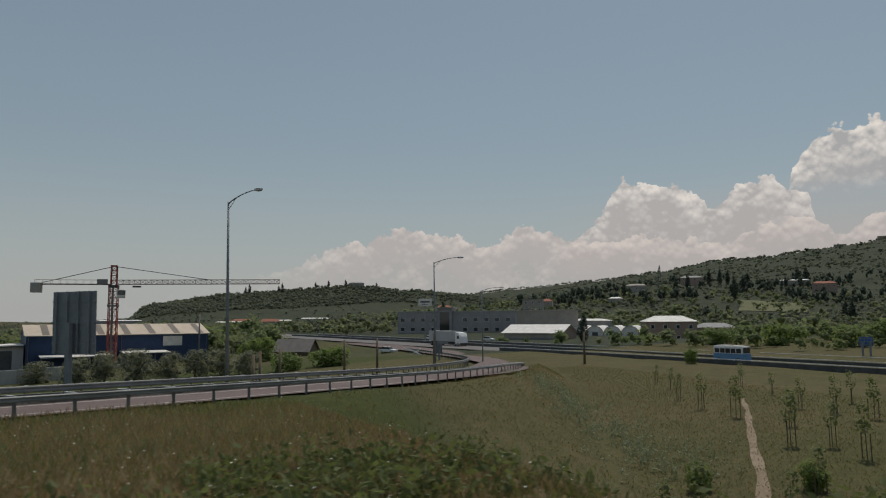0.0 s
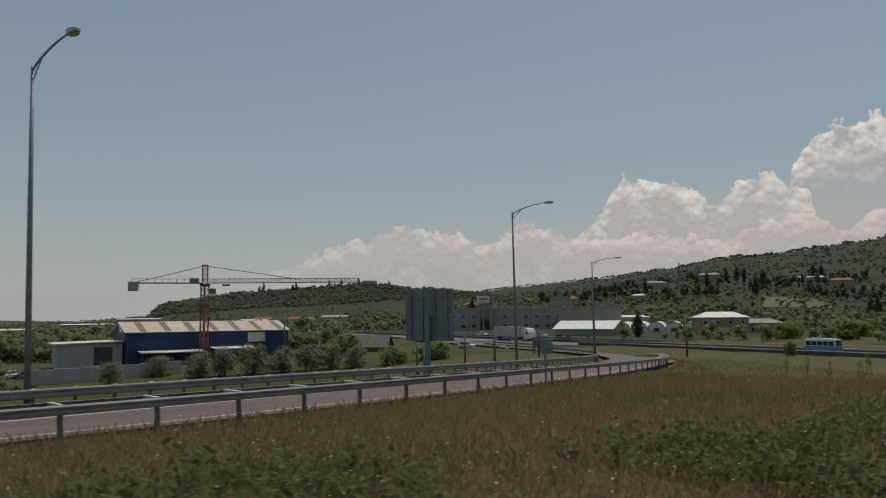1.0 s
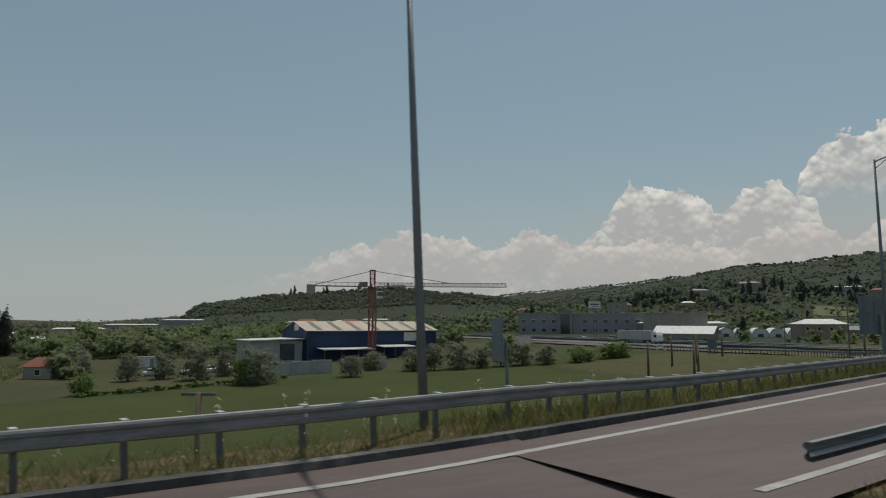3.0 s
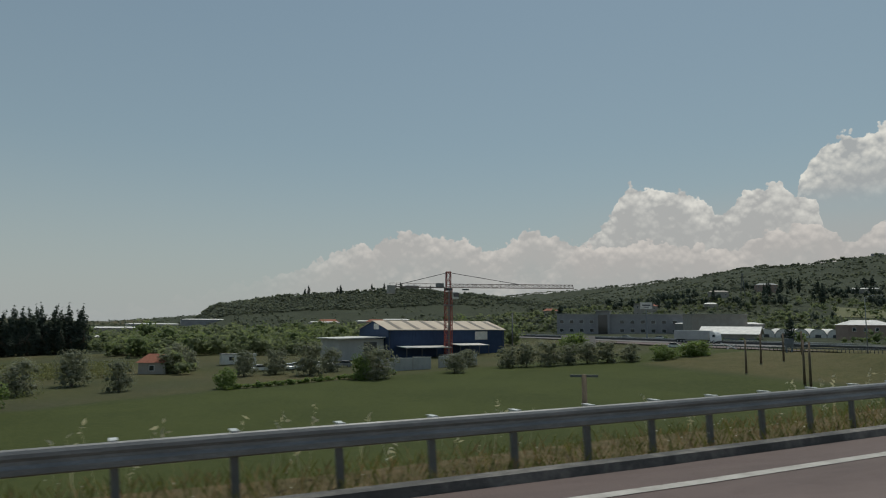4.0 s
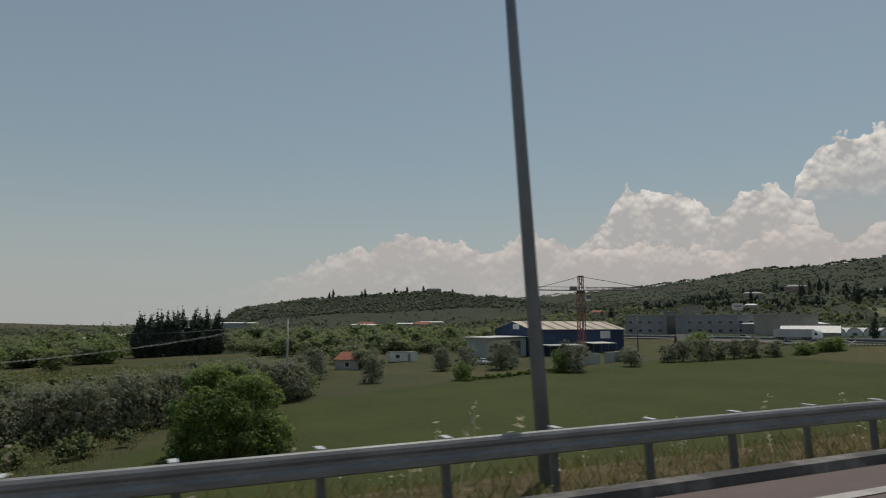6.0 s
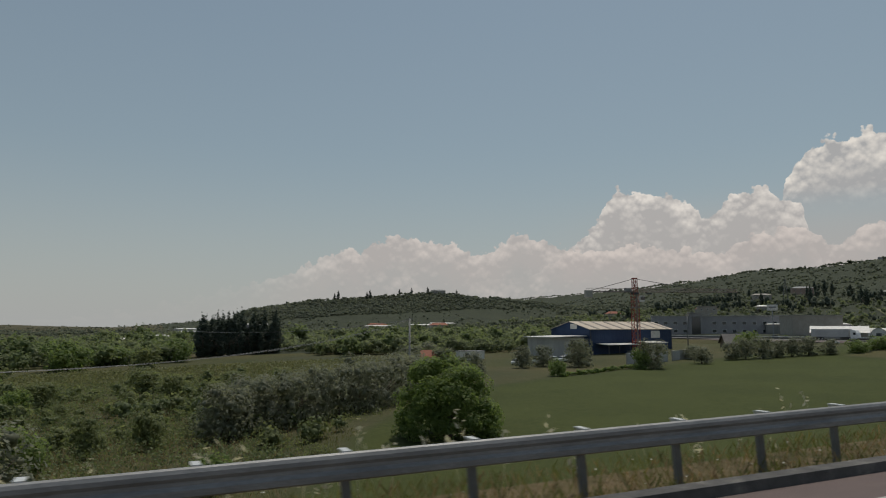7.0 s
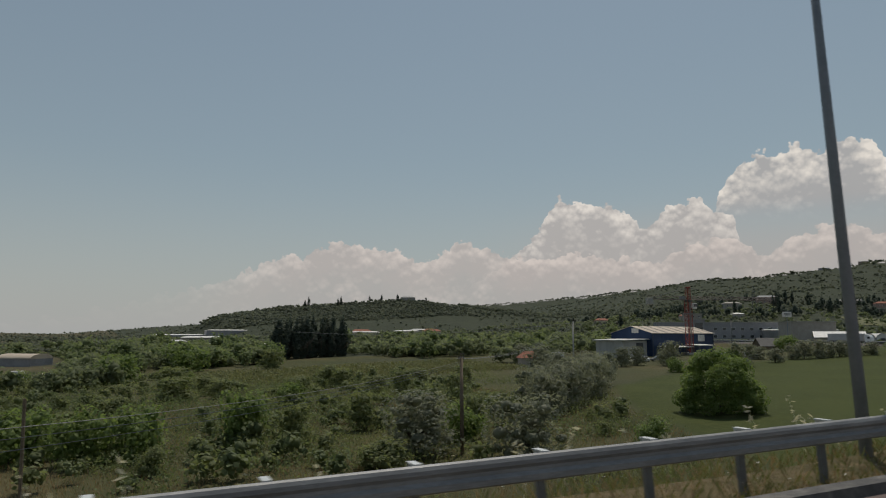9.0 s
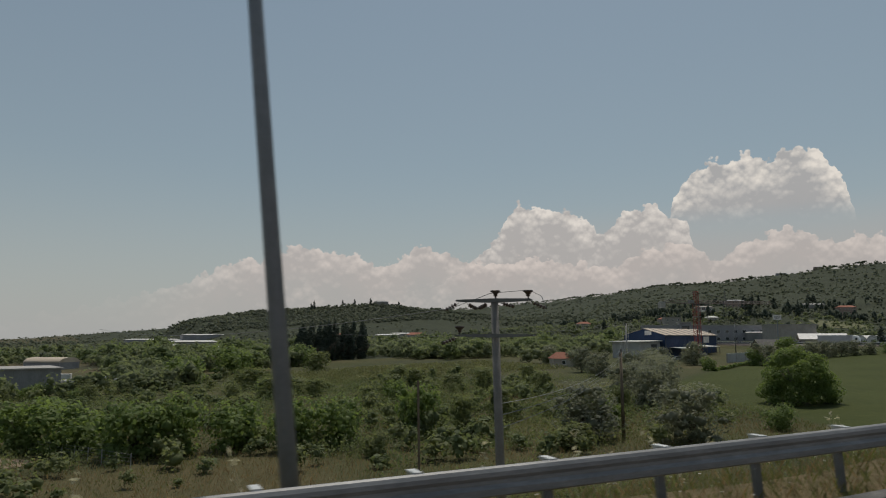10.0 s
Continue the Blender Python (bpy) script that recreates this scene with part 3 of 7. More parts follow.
# ---------- paved surfaces ----------
def strip(name, rows, mat, label, category, kind="structure"):
    n = len(rows[0])
    v = [p for r in rows for p in r]
    f = [(i * n + j, i * n + j + 1, (i + 1) * n + j + 1, (i + 1) * n + j) for i in range(len(rows) - 1) for j in range(n - 1)]
    ob = new(name, mesh_from(name, v, f, mat))
    return tagged(ob, label, category, kind=kind)


def kerb_w(s):
    return outer_w(s) - 0.9


def edge_drop(s):
    return float(np.interp(s, (50, 55, 70, 84), (-0.2, -0.17, -0.07, 0.0)))


def lerp3(a, b, k):
    return tuple(p + (q - p) * k for p, q in zip(a, b))


def main_row(s):
    left = along(s, -11)
    right = along(s, 2.45)
    return [left, along(s, -4), along(s, 0), right]


strip("carriageway_road", [main_row(s) for s in np.arange(-150, 56.1, 2.0)], "asphalt_pink", "worn pinkish asphalt carriageway", "road")
rows = []
for s in np.arange(56, 300, 2.0):
    k = kerb_w(s)
    rows.append([along(s, -11), along(s, -4), along(s, 0), along(s, 3.2), along(s, 0.6 * k + 1.3, edge_drop(s) * 0.5), along(s, k, edge_drop(s))])
strip("widened_road", rows, "asphalt_pink", "worn pinkish asphalt where the ramp joins the carriageway", "road")


def ramp_row(x):
    yo, zo = ramp_outer(x)
    yi, zi = ramp_inner(x)
    return [(x, yi + 1.1, zi - 0.78), (x, 0.5 * (yi + yo), 0.5 * (zi + zo) - 0.76), (x, yo - 0.95 * 1.15, zo - 0.75)]


ramp_rows = [ramp_row(x) for x in np.arange(-57, 20.1, 2.0)]
for (ax, ay, az), (bx, by, bz) in zip([(33, 76.5, -2.85), (44, 96, -3.55), (51, 120, -4.2), (55, 150, -4.6), (56.5, 190, -4.75), (55, 250, -4.9)],
                                     [(32.0, 61.4, -2.3), (43.2, 77, -3.2), (58, 116, -4.3), (64, 150, -4.4), (64, 190, -4.35), (60, 250, -4.3)]):
    ramp_rows.append([(bx, by, bz - 0.75), ((ax + bx) / 2, (ay + by) / 2, (az + bz) / 2 - 0.75), (ax + 0.9, ay - 0.4, az - 0.75)])
strip("ramp_road", ramp_rows, "asphalt_pink", "curving slip road of worn pinkish asphalt", "road")
strip("motorway_road", [[(motorway_x(y) - 11.5, y, MOTORWAY_Z), (motorway_x(y), y, MOTORWAY_Z + 0.1), (motorway_x(y) + 11.5, y, MOTORWAY_Z)] for y in np.arange(-90, 700, 20.0)],
      "asphalt", "pale asphalt motorway crossing behind the slip road", "road")


def solid_strip(name, low, mat, label, category, width, height, lean=0.0):
    """A raised band along a line of ground points."""
    p = np.array(low, float)
    d = np.gradient(p[:, :2], axis=0)
    d /= np.linalg.norm(d, axis=1)[:, None]
    nrm = np.stack([-d[:, 1], d[:, 0]], 1)
    prof = ((-width / 2, -0.2), (-width / 2, height * 0.75), (-width / 2 + 0.04, height), (width / 2 - 0.04, height), (width / 2, -0.2))
    rows_ = [[(q[0] + n_[0] * a_, q[1] + n_[1] * a_, q[2] + b_) for a_, b_ in prof] for q, n_ in zip(p, nrm)]
    return strip(name, rows_, mat, label, category)


kerb_line = [(x, ramp_outer(x)[0] - 0.95, ramp_outer(x)[1] - 0.75) for x in np.arange(20, -52, -3.0)] + [along(s, kerb_w(s) + 0.1, edge_drop(s)) for s in np.arange(54, 290, 2.0)]
solid_strip("kerb", kerb_line, "kerb", "dark weathered kerb along the outer road edge", "kerb", 0.34, 0.13)


def paint(name, points, width, label):
    """A worn stripe lying 6 mm above the road."""
    p = np.array(points, float)
    d = np.gradient(p[:, :2], axis=0)
    d /= np.linalg.norm(d, axis=1)[:, None]
    rows_ = [[(q[0] - e[1] * a_, q[1] + e[0] * a_, q[2] + 0.012) for a_ in (-width / 2, width / 2)] for q, e in zip(p, d)]
    strip(name, rows_, "line", label, "road marking")


def ramp_point(x, k):
    r = ramp_row(x)
    return lerp3(r[0], r[1], 2 * k) if k < 0.5 else lerp3(r[1], r[2], 2 * k - 1)


paint("edge_line", [ramp_point(x, 0.83) for x in np.arange(20, -57, -2.0)] + [along(s, kerb_w(s) - float(np.interp(s, (57, 74, 84, 140), (1.3, 1.15, 1.05, 1.05))), edge_drop(s) * 0.8) for s in np.arange(58, 290, 2.0)],
      0.2, "worn white edge line on the slip road")
paint("ramp_inner_line", [ramp_point(x, 0.115) for x in np.arange(20, -57, -2.0)], 0.16, "white edge line beside the double rail")


# ---------- steel safety barriers ----------
BEAM = ((0.035, -0.006), (-0.012, 0.0), (-0.04, -0.014), (-0.06, -0.05), (-0.06, -0.095), (-0.03, -0.135), (-0.03, -0.175), (-0.06, -0.215), (-0.055, -0.28), (-0.022, -0.302), (0.012, -0.31))


def beam_mesh(line, side, mat="galv", tall=1.0):
    """A corrugated beam along a line of top points; side: +1 if the ribs face the right of the way."""
    p = np.array(line, float)
    d = np.gradient(p[:, :2], axis=0)
    d /= np.linalg.norm(d, axis=1)[:, None]
    nrm = np.stack([d[:, 1], -d[:, 0]], 1) * side
    prof = [(-a_, b_ * tall) for a_, b_ in BEAM] + [(-a_ - 0.006, b_ * tall) for a_, b_ in reversed(BEAM)]
    n = len(prof)
    v = [(q[0] + m_[0] * a_, q[1] + m_[1] * a_, q[2] + b_) for q, m_ in zip(p, nrm) for a_, b_ in prof]
    f = [(i * n + j, i * n + (j + 1) % n, (i + 1) * n + (j + 1) % n, (i + 1) * n + j) for i in range(len(p) - 1) for j in range(n)]
    f += [tuple(range(n)), tuple(range(len(v) - 1, len(v) - n - 1, -1))]
    return mesh_from("beam", v, f, mat)


def post_mesh(depth):
    """A folded channel post, its top at the origin."""
    sh = Shape()
    sh.box(-0.05, 0.05, -0.003, 0.003, -depth, -0.06)
    sh.box(-0.05, -0.044, 0.003, 0.07, -depth, -0.06)
    sh.box(0.044, 0.05, 0.003, 0.07, -depth, -0.06)
    return sh.mesh("post", "galv_post")


def spacer_mesh(depth, half=0.048, mat="galv_bright"):
    sh = Shape()
    sh.box(-half, half, 0.0, depth, -0.012, 0.006)
    sh.box(-0.03, 0.03, 0.0, depth, -0.2, -0.012)
    return sh.mesh("spacer", mat)


def barrier(name, line, gap, post_depth, side, label, spacer_depth=0.22, every=4, twin=0.0, group="", stands=None, tall=1.0):
    """A barrier of beams, posts and spacers along a line of top points."""
    root = thing(name, label, "guard rail", group=group)
    pts = resample(line, gap) if stands is None else np.array(stands, float)
    d = np.gradient(pts[:, :2], axis=0)
    d /= np.linalg.norm(d, axis=1)[:, None]
    nrm = np.stack([d[:, 1], -d[:, 0]], 1) * side
    posts, spacers = post_mesh(post_depth), (spacer_mesh(spacer_depth, 0.045) if twin else spacer_mesh(spacer_depth))
    fine = resample(line, gap / 2)
    for i in range(0, len(fine) - 1, every * 2):
        seg = fine[i:i + every * 2 + 1]
        if len(seg) < 2:
            continue
        put("beam", beam_mesh(seg, side, "galv", tall), root)
        if twin:
            dd = np.gradient(seg[:, :2], axis=0)
            dd /= np.linalg.norm(dd, axis=1)[:, None]
            off = np.stack([dd[:, 1], -dd[:, 0], np.zeros(len(dd))], 1) * side * -twin
            back_beam = put("beam", beam_mesh(seg + off, -side, "galv", tall), root)
            # the middle fold of the rear beam, standing out towards the front one
            # galv_bright on a galv beam: the sunlit line is put into its colour
            lip = [[(q[0] - o[0] * k, q[1] - o[1] * k, q[2] - 0.12 + z_) for k, z_ in ((0.0, 0.012), (0.075, 0.0), (0.075, -0.016), (0.0, -0.03))] for q, o in zip(seg + off, off)]
            n = len(lip)
            put("fold", mesh_from("fold", [p for r in lip for p in r], [(i * 4 + j, i * 4 + (j + 1) % 4, i * 4 + 4 + (j + 1) % 4, i * 4 + 4 + j) for i in range(n - 1) for j in range(4)] + [(3, 2, 1, 0), (n * 4 - 4, n * 4 - 3, n * 4 - 2, n * 4 - 1)], "galv_bright"), back_beam)
    for q, m_ in zip(pts, nrm):
        back = Vector((-m_[0], -m_[1], 0))
        ang = math.atan2(back.y, back.x) - math.pi / 2
        here = Matrix.Translation(Vector(q)) @ Matrix.Rotation(ang, 4, "Z")
        put("spacer", spacers, root, here @ Matrix.Translation((0, 0.0, 0.008)))
        put("post", posts, root, here @ Matrix.Translation((0, 0.06 if twin else spacer_depth * 0.75, 0)))
    return root


rail_line = resample(OUTER, 1.0)
ramp_part = [p for p in rail_line if p[0] > -57]
main_part = [along(s, outer_w(s), outer_h(s)) for s in np.arange(55.2, 292, 2.0)]
barrier("guard_rail", [p for p in ramp_part if p[1] < 160], 1.36, 1.15, -1, "galvanised steel guard rail on channel posts along the slip road", every=4)
barrier("guard_rail", main_part, 1.48, 1.2, -1, "long galvanised steel guard rail with pale post caps", every=4,
        stands=[along(s, outer_w(s), outer_h(s)) for s in np.interp(np.arange(149), (0, 12, 20, 35, 41, 65, 71, 85, 87, 105, 110, 148), (57.36, 74.16, 85.3, 109.2, 118.94, 156.87, 166.11, 187.87, 190.86, 219.4, 227.37, 288.6))])
inner_fine = resample(INNER, 0.05)
first = 121.45 % 2.08 + 2.08 * np.arange(68)
barrier("double_guard_rail", [p for p in resample(INNER, 1.0)], 2.0, 1.0, -1, "galvanised double guard rail with cross plates on the grass verge", spacer_depth=0.72, every=4, twin=0.72,
        stands=[inner_fine[int(v / 0.05)] for v in first if v < 144.5], tall=0.66)

# motorway barriers: concrete-footed rails seen from the field side, panels coloured dark for shade
for off, lab in ((-11.8, "steel motorway edge barrier, shaded side coloured dark, pale top rail"), (0.0, "barrier in the middle of the motorway, shaded side coloured dark"), (11.8, "barrier on the far motorway edge, shaded side coloured dark")):
    root = thing("motorway_barrier", lab, "barrier")
    for y0 in range(-80, 125 if off < -1 else 320, 20):
        sh = Shape()
        ax, bx = motorway_x(y0) + off, motorway_x(y0 + 20) + off
        for z0_, z1_, th in ((-0.3, 0.86 if off < -1 else 0.72, 0.16),):
            sh.add([(ax - th, y0, MOTORWAY_Z + z0_), (ax + th, y0, MOTORWAY_Z + z0_), (ax + th * 0.6, y0, MOTORWAY_Z + z1_), (ax - th * 0.6, y0, MOTORWAY_Z + z1_),
                    (bx - th, y0 + 19.9, MOTORWAY_Z + z0_), (bx + th, y0 + 19.9, MOTORWAY_Z + z0_), (bx + th * 0.6, y0 + 19.9, MOTORWAY_Z + z1_), (bx - th * 0.6, y0 + 19.9, MOTORWAY_Z + z1_)],
                   [(0, 1, 2, 3), (7, 6, 5, 4), (0, 4, 5, 1), (1, 5, 6, 2), (2, 6, 7, 3), (3, 7, 4, 0)])
        put("panel", sh.mesh("panel", "dark_sheet"), root)
        hi = MOTORWAY_Z + (0.98 if off < -1 else 0.86)
        sh = Shape().tube([(ax, y0, hi), (bx, y0 + 19.9, hi)], 0.06, 6)
        sh.box(ax - 0.05, ax + 0.05, y0 + 0.1, y0 + 0.2, hi - 0.26, hi)
        put("top_rail", sh.mesh("top_rail", "galv_bright"), root)
        if off < -1:
            sh = Shape().add([(ax - 1.0, y0, MOTORWAY_Z - 0.5), (ax - 0.2, y0, MOTORWAY_Z - 0.5), (ax - 0.2, y0, MOTORWAY_Z + 0.06), (ax - 1.0, y0, MOTORWAY_Z - 0.06),
                              (bx - 1.0, y0 + 19.9, MOTORWAY_Z - 0.5), (bx - 0.2, y0 + 19.9, MOTORWAY_Z - 0.5), (bx - 0.2, y0 + 19.9, MOTORWAY_Z + 0.06), (bx - 1.0, y0 + 19.9, MOTORWAY_Z - 0.06)],
                             [(0, 1, 2, 3), (7, 6, 5, 4), (0, 4, 5, 1), (1, 5, 6, 2), (2, 6, 7, 3), (3, 7, 4, 0)])
            put("footing", sh.mesh("footing", "concrete"), root)


# ---------- street lamps ----------
def lamp_parts(root, h=11.0, reach=2.8, rise=0.55):
    put("pole", Shape().tube([(0, 0, -1.4), (0, 0, h * 0.5), (0, 0, h)], [0.115, 0.09, 0.055], 10).mesh("pole", "lamp_steel", True), root)
    put("base_plate", Shape().box(-0.22, 0.22, -0.22, 0.22, -1.5, -1.05, 0.02).mesh("base_plate", "concrete"), root)
    arm = [(0, -reach * k, h - 0.15 + rise * math.sin(k * math.pi / 2) ** 0.8) for k in np.linspace(0, 1, 9)]
    sh = Shape().tube(arm, [0.042 - 0.012 * k for k in np.linspace(0, 1, 9)], 8)
    sh.tube([(0, 0, h - 0.55), (0, -reach * 0.3, h + rise * 0.25)], 0.022, 6)
    put("arm", sh.mesh("arm", "lamp_steel", True), root)
    hd = Shape()
    z = h + rise - 0.17
    hd.add([(sx * wx, -reach - dy, z + dz) for dy, wx, lo, hi in ((-0.05, 0.05, -0.03, 0.05), (0.15, 0.14, -0.07, 0.07), (0.45, 0.16, -0.08, 0.08), (0.7, 0.08, -0.04, 0.04)) for sx, dz in ((-1, lo), (1, lo), (1, hi), (-1, hi))],
           [(0, 1, 2, 3), (15, 14, 13, 12)] + [(r * 4 + i, r * 4 + (i + 1) % 4, r * 4 + 4 + (i + 1) % 4, r * 4 + 4 + i) for r in range(3) for i in range(4)])
    put("lantern", hd.mesh("lantern", "lamp_head"), root)


def lamps():
    first = thing("street_lamp", "tall grey steel street lamp with a curved arm", "street lamp", group="lamps along the road")
    lamp_parts(first)
    spots = []
    for x, y, ax, ay in ((-24.5, 27.2, 1.4, -2.5), (4.0, 45.8, 1.3, -2.4), (27.8, 70.6, 1.9, -2.0), (47, 99, 2.2, -1.4)):
        spots.append((x, y, {-24.5: -0.15, 4.0: -1.25, 27.8: -2.6, 47: -4.3}[x], math.atan2(ay, ax) + math.pi / 2))
    for s, w in ((57.2, 14.3), (92.5, 9.35), (125, 8.9), (158.0, 8.8), (191.65, 8.3), (226.8, 8.0), (260, 7.9)):
        x, y, z = along(s, w)
        spots.append((x, y, z - 0.1, float(np.interp(s, _s, _h))))
    x, y, z = along(39.47, 3.5)
    spots.append((x, y, z, 0.0))
    for i, (x, y, z, turn) in enumerate(spots):
        m = Matrix.Translation((x, y, z)) @ Matrix.Rotation(turn, 4, "Z")
        if i == 0:
            first.matrix_basis = m
        else:
            copy_thing(first, m)


lamps()


# ---------- plants ----------
rng = np.random.default_rng(7)


def unit(n):
    v = rng.normal(size=(n, 3))
    return v / np.linalg.norm(v, axis=1)[:, None]


def leaf_quads(centres, normals, size, slim=0.6):
    """Leaf-shaped quads round the given centres."""
    n = len(centres)
    a = np.cross(normals, unit(n))
    a /= np.linalg.norm(a, axis=1)[:, None] + 1e-9
    b = np.cross(normals, a)
    s = (size * rng.uniform(0.55, 1.4, n))[:, None]
    return np.stack([centres - a * s, centres + b * s * slim, centres + a * s, centres - b * s * slim], 1)


def blob_points(blobs, n, shell=0.5):
    """Points in a set of ellipsoids (x, y, z, rx, ry, rz), mostly near their skins, and the outward normals."""
    bl = np.array(blobs, float)
    vol = (bl[:, 3] * bl[:, 4] * bl[:, 5]) ** 0.67
    pick = rng.choice(len(bl), n, p=vol / vol.sum())
    d = unit(n)
    r = rng.uniform(shell, 1.0, n)[:, None] ** 0.6
    p = bl[pick, :3] + d * r * bl[pick, 3:]
    return p, d


_g = (1 + 5 ** 0.5) / 2
ICO_V = np.array([(-1, _g, 0), (1, _g, 0), (-1, -_g, 0), (1, -_g, 0), (0, -1, _g), (0, 1, _g), (0, -1, -_g), (0, 1, -_g), (_g, 0, -1), (_g, 0, 1), (-_g, 0, -1), (-_g, 0, 1)]) / math.hypot(1, _g)
ICO_F = np.array([(0, 11, 5), (0, 5, 1), (0, 1, 7), (0, 7, 10), (0, 10, 11), (1, 5, 9), (5, 11, 4), (11, 10, 2), (10, 7, 6), (7, 1, 8), (3, 9, 4), (3, 4, 2), (3, 2, 6), (3, 6, 8), (3, 8, 9), (4, 9, 5), (2, 4, 11), (6, 2, 10), (8, 6, 7), (9, 8, 1)])


def lumps(centres, half, rough=0.3):
    """Uneven twenty-sided lumps: corner positions and triangles."""
    n = len(centres)
    q = rng.uniform(0, 6.28, n)
    c, s_ = np.cos(q)[:, None], np.sin(q)[:, None]
    v = np.stack([ICO_V[None, :, 0] * c - ICO_V[None, :, 1] * s_, ICO_V[None, :, 0] * s_ + ICO_V[None, :, 1] * c, np.repeat(ICO_V[None, :, 2], n, 0)], 2)
    v = v * rng.uniform(1 - rough, 1 + rough, (n, 12, 1)) * half[:, None] + centres[:, None]
    return v.reshape(-1, 3), (ICO_F[None] + 12 * np.arange(n)[:, None, None]).reshape(-1, 3)


def foliage_mesh(name, core_v, core_f, quads, mat):
    """One mesh out of solid lumps and loose leaves."""
    nv, nf, nq = len(core_v), len(core_f), len(quads)
    me = bpy.data.meshes.new(name)
    me.vertices.add(nv + nq * 4)
    me.vertices.foreach_set("co", np.concatenate([core_v.reshape(-1), quads.reshape(-1)]).astype(np.float32))
    me.loops.add(nf * 3 + nq * 4)
    me.loops.foreach_set("vertex_index", np.concatenate([core_f.reshape(-1), nv + np.arange(nq * 4)]).astype(np.int32))
    me.polygons.add(nf + nq)
    me.polygons.foreach_set("loop_start", np.concatenate([np.arange(nf) * 3, nf * 3 + np.arange(nq) * 4]).astype(np.int32))
    me.polygons.foreach_set("loop_total", np.concatenate([np.full(nf, 3), np.full(nq, 4)]).astype(np.int32))
    me.polygons.foreach_set("use_smooth", np.concatenate([np.ones(nf, bool), np.zeros(nq, bool)]))
    me.materials.append(M[mat])
    me.update(calc_edges=True)
    return me


def crown_mesh(blobs, n, size, mat, slim=0.6, low=None, core=0.36):
    p, d = blob_points(blobs, n, 0.72)
    if low is not None:
        p[:, 2] = np.maximum(p[:, 2], low + rng.uniform(0, 0.4, n))
    nrm = 0.8 * d + 0.7 * unit(n) + np.array((0.15, 0.1, 0.55))
    nrm /= np.linalg.norm(nrm, axis=1)[:, None]
    leaves = leaf_quads(p, nrm, np.full(n, size), slim)
    if core <= 0:
        return quads_mesh("crown", leaves, mat)
    bl = np.array(blobs, float)
    v, f = lumps(bl[:, :3], bl[:, 3:] * core)
    if low is not None:
        v[:, 2] = np.maximum(v[:, 2], low)
    return foliage_mesh("crown", v, f, leaves, mat)


def trunk_mesh(h, r, limbs=4, spread=0.5):
    sh = Shape()
    sh.tube([(0, 0, -0.2), (0.06 * h, 0.02 * h, h * 0.35), (0.02 * h, 0.05 * h, h * 0.6)], [r, r * 0.75, r * 0.55], 7)
    for i in range(limbs):
        q = 2 * math.pi * i / limbs + rng.uniform(-0.4, 0.4)
        e = (math.cos(q) * spread * h, math.sin(q) * spread * h, h * rng.uniform(0.75, 1.0))
        sh.tube([(0.05 * h, 0.02 * h, h * 0.33), (e[0] * 0.5, e[1] * 0.5, h * 0.6), e], [r * 0.5, r * 0.34, r * 0.12], 6)
    return sh.mesh("trunk", "bark", True)


def tree_kind(name, label, category, blobs, n, size, mat, trunk_h, trunk_r, slim=0.6, low=None):
    """One tree of unit build; copies are scaled and turned."""
    root = thing(name, label, category)
    put("trunk", trunk_mesh(trunk_h, trunk_r), root)
    put("crown", crown_mesh(blobs, n, size, mat, slim, low), root)
    return root


def round_blobs(w, h, base, count, low=0.05):
    out = []
    for _ in range(count):
        q, k = rng.uniform(0, 2 * math.pi), rng.uniform(0, 1) ** 0.6
        r = w * 0.5 * rng.uniform(0.3, 0.5)
        z = base + (h - base) * rng.uniform(low, 0.82)
        taper = 1.0 - 0.55 * abs((z - base) / (h - base) - 0.4)
        out.append((math.cos(q) * k * (w * 0.5 - r * 0.6) * taper, math.sin(q) * k * (w * 0.5 - r * 0.6) * taper, z, r, r, min(r * 0.85, h - z)))
    return out


planted = {}


def plant(kind, x, y, wide, high, turn=None):
    """Stands a copy of a tree kind on the land."""
    root, w0, h0, used = planted[kind]
    z = ground_at(x, y)
    turn = rng.uniform(0, 6.28) if turn is None else turn
    m = Matrix.Translation((x, y, z - 0.05)) @ Matrix.Rotation(turn, 4, "Z") @ Matrix.Diagonal((wide / w0, wide / w0, high / h0, 1))
    if not used:
        root.matrix_basis = m
        planted[kind][3] = True
        return root
    ob = copy_thing(root, Matrix())
    ob.matrix_basis = m
    return ob


def kind(key, w, h, *args, **kw):
    planted[key] = [tree_kind(*args, **kw), w, h, False]


for k in range(3):
    kind(f"olive{k}", 6, 5.4, "olive_tree", "grey-green olive tree with a dense bushy crown", "tree", round_blobs(6, 5.4, 0.15, 30), 3000, 0.15, "olive_leaf", 3.2, 0.22, 0.45)
for k in range(3):
    kind(f"scrub{k}", 5, 4, "shrub", "rough green shrub among dry grass", "shrub", round_blobs(5, 4, 0.0, 24), 1500, 0.15, "scrub_leaf", 2.0, 0.10, 0.6)
for k in range(2):
    kind(f"leafy{k}", 6, 5, "leafy_bush", "fresh green broad-leaved bush", "bush", round_blobs(6, 5, 0.0, 26), 2100, 0.17, "leaf", 2.6, 0.13, 0.75)


def cypress_blobs(h, r):
    return [(rng.uniform(-0.22, 0.22) * r, rng.uniform(-0.22, 0.22) * r, h * k, r * w, r * w, h * 0.085) for k, w in zip(np.linspace(0.09, 0.94, 12), (0.6, 0.82, 0.95, 1.0, 0.95, 0.88, 0.76, 0.63, 0.5, 0.36, 0.23, 0.11))]


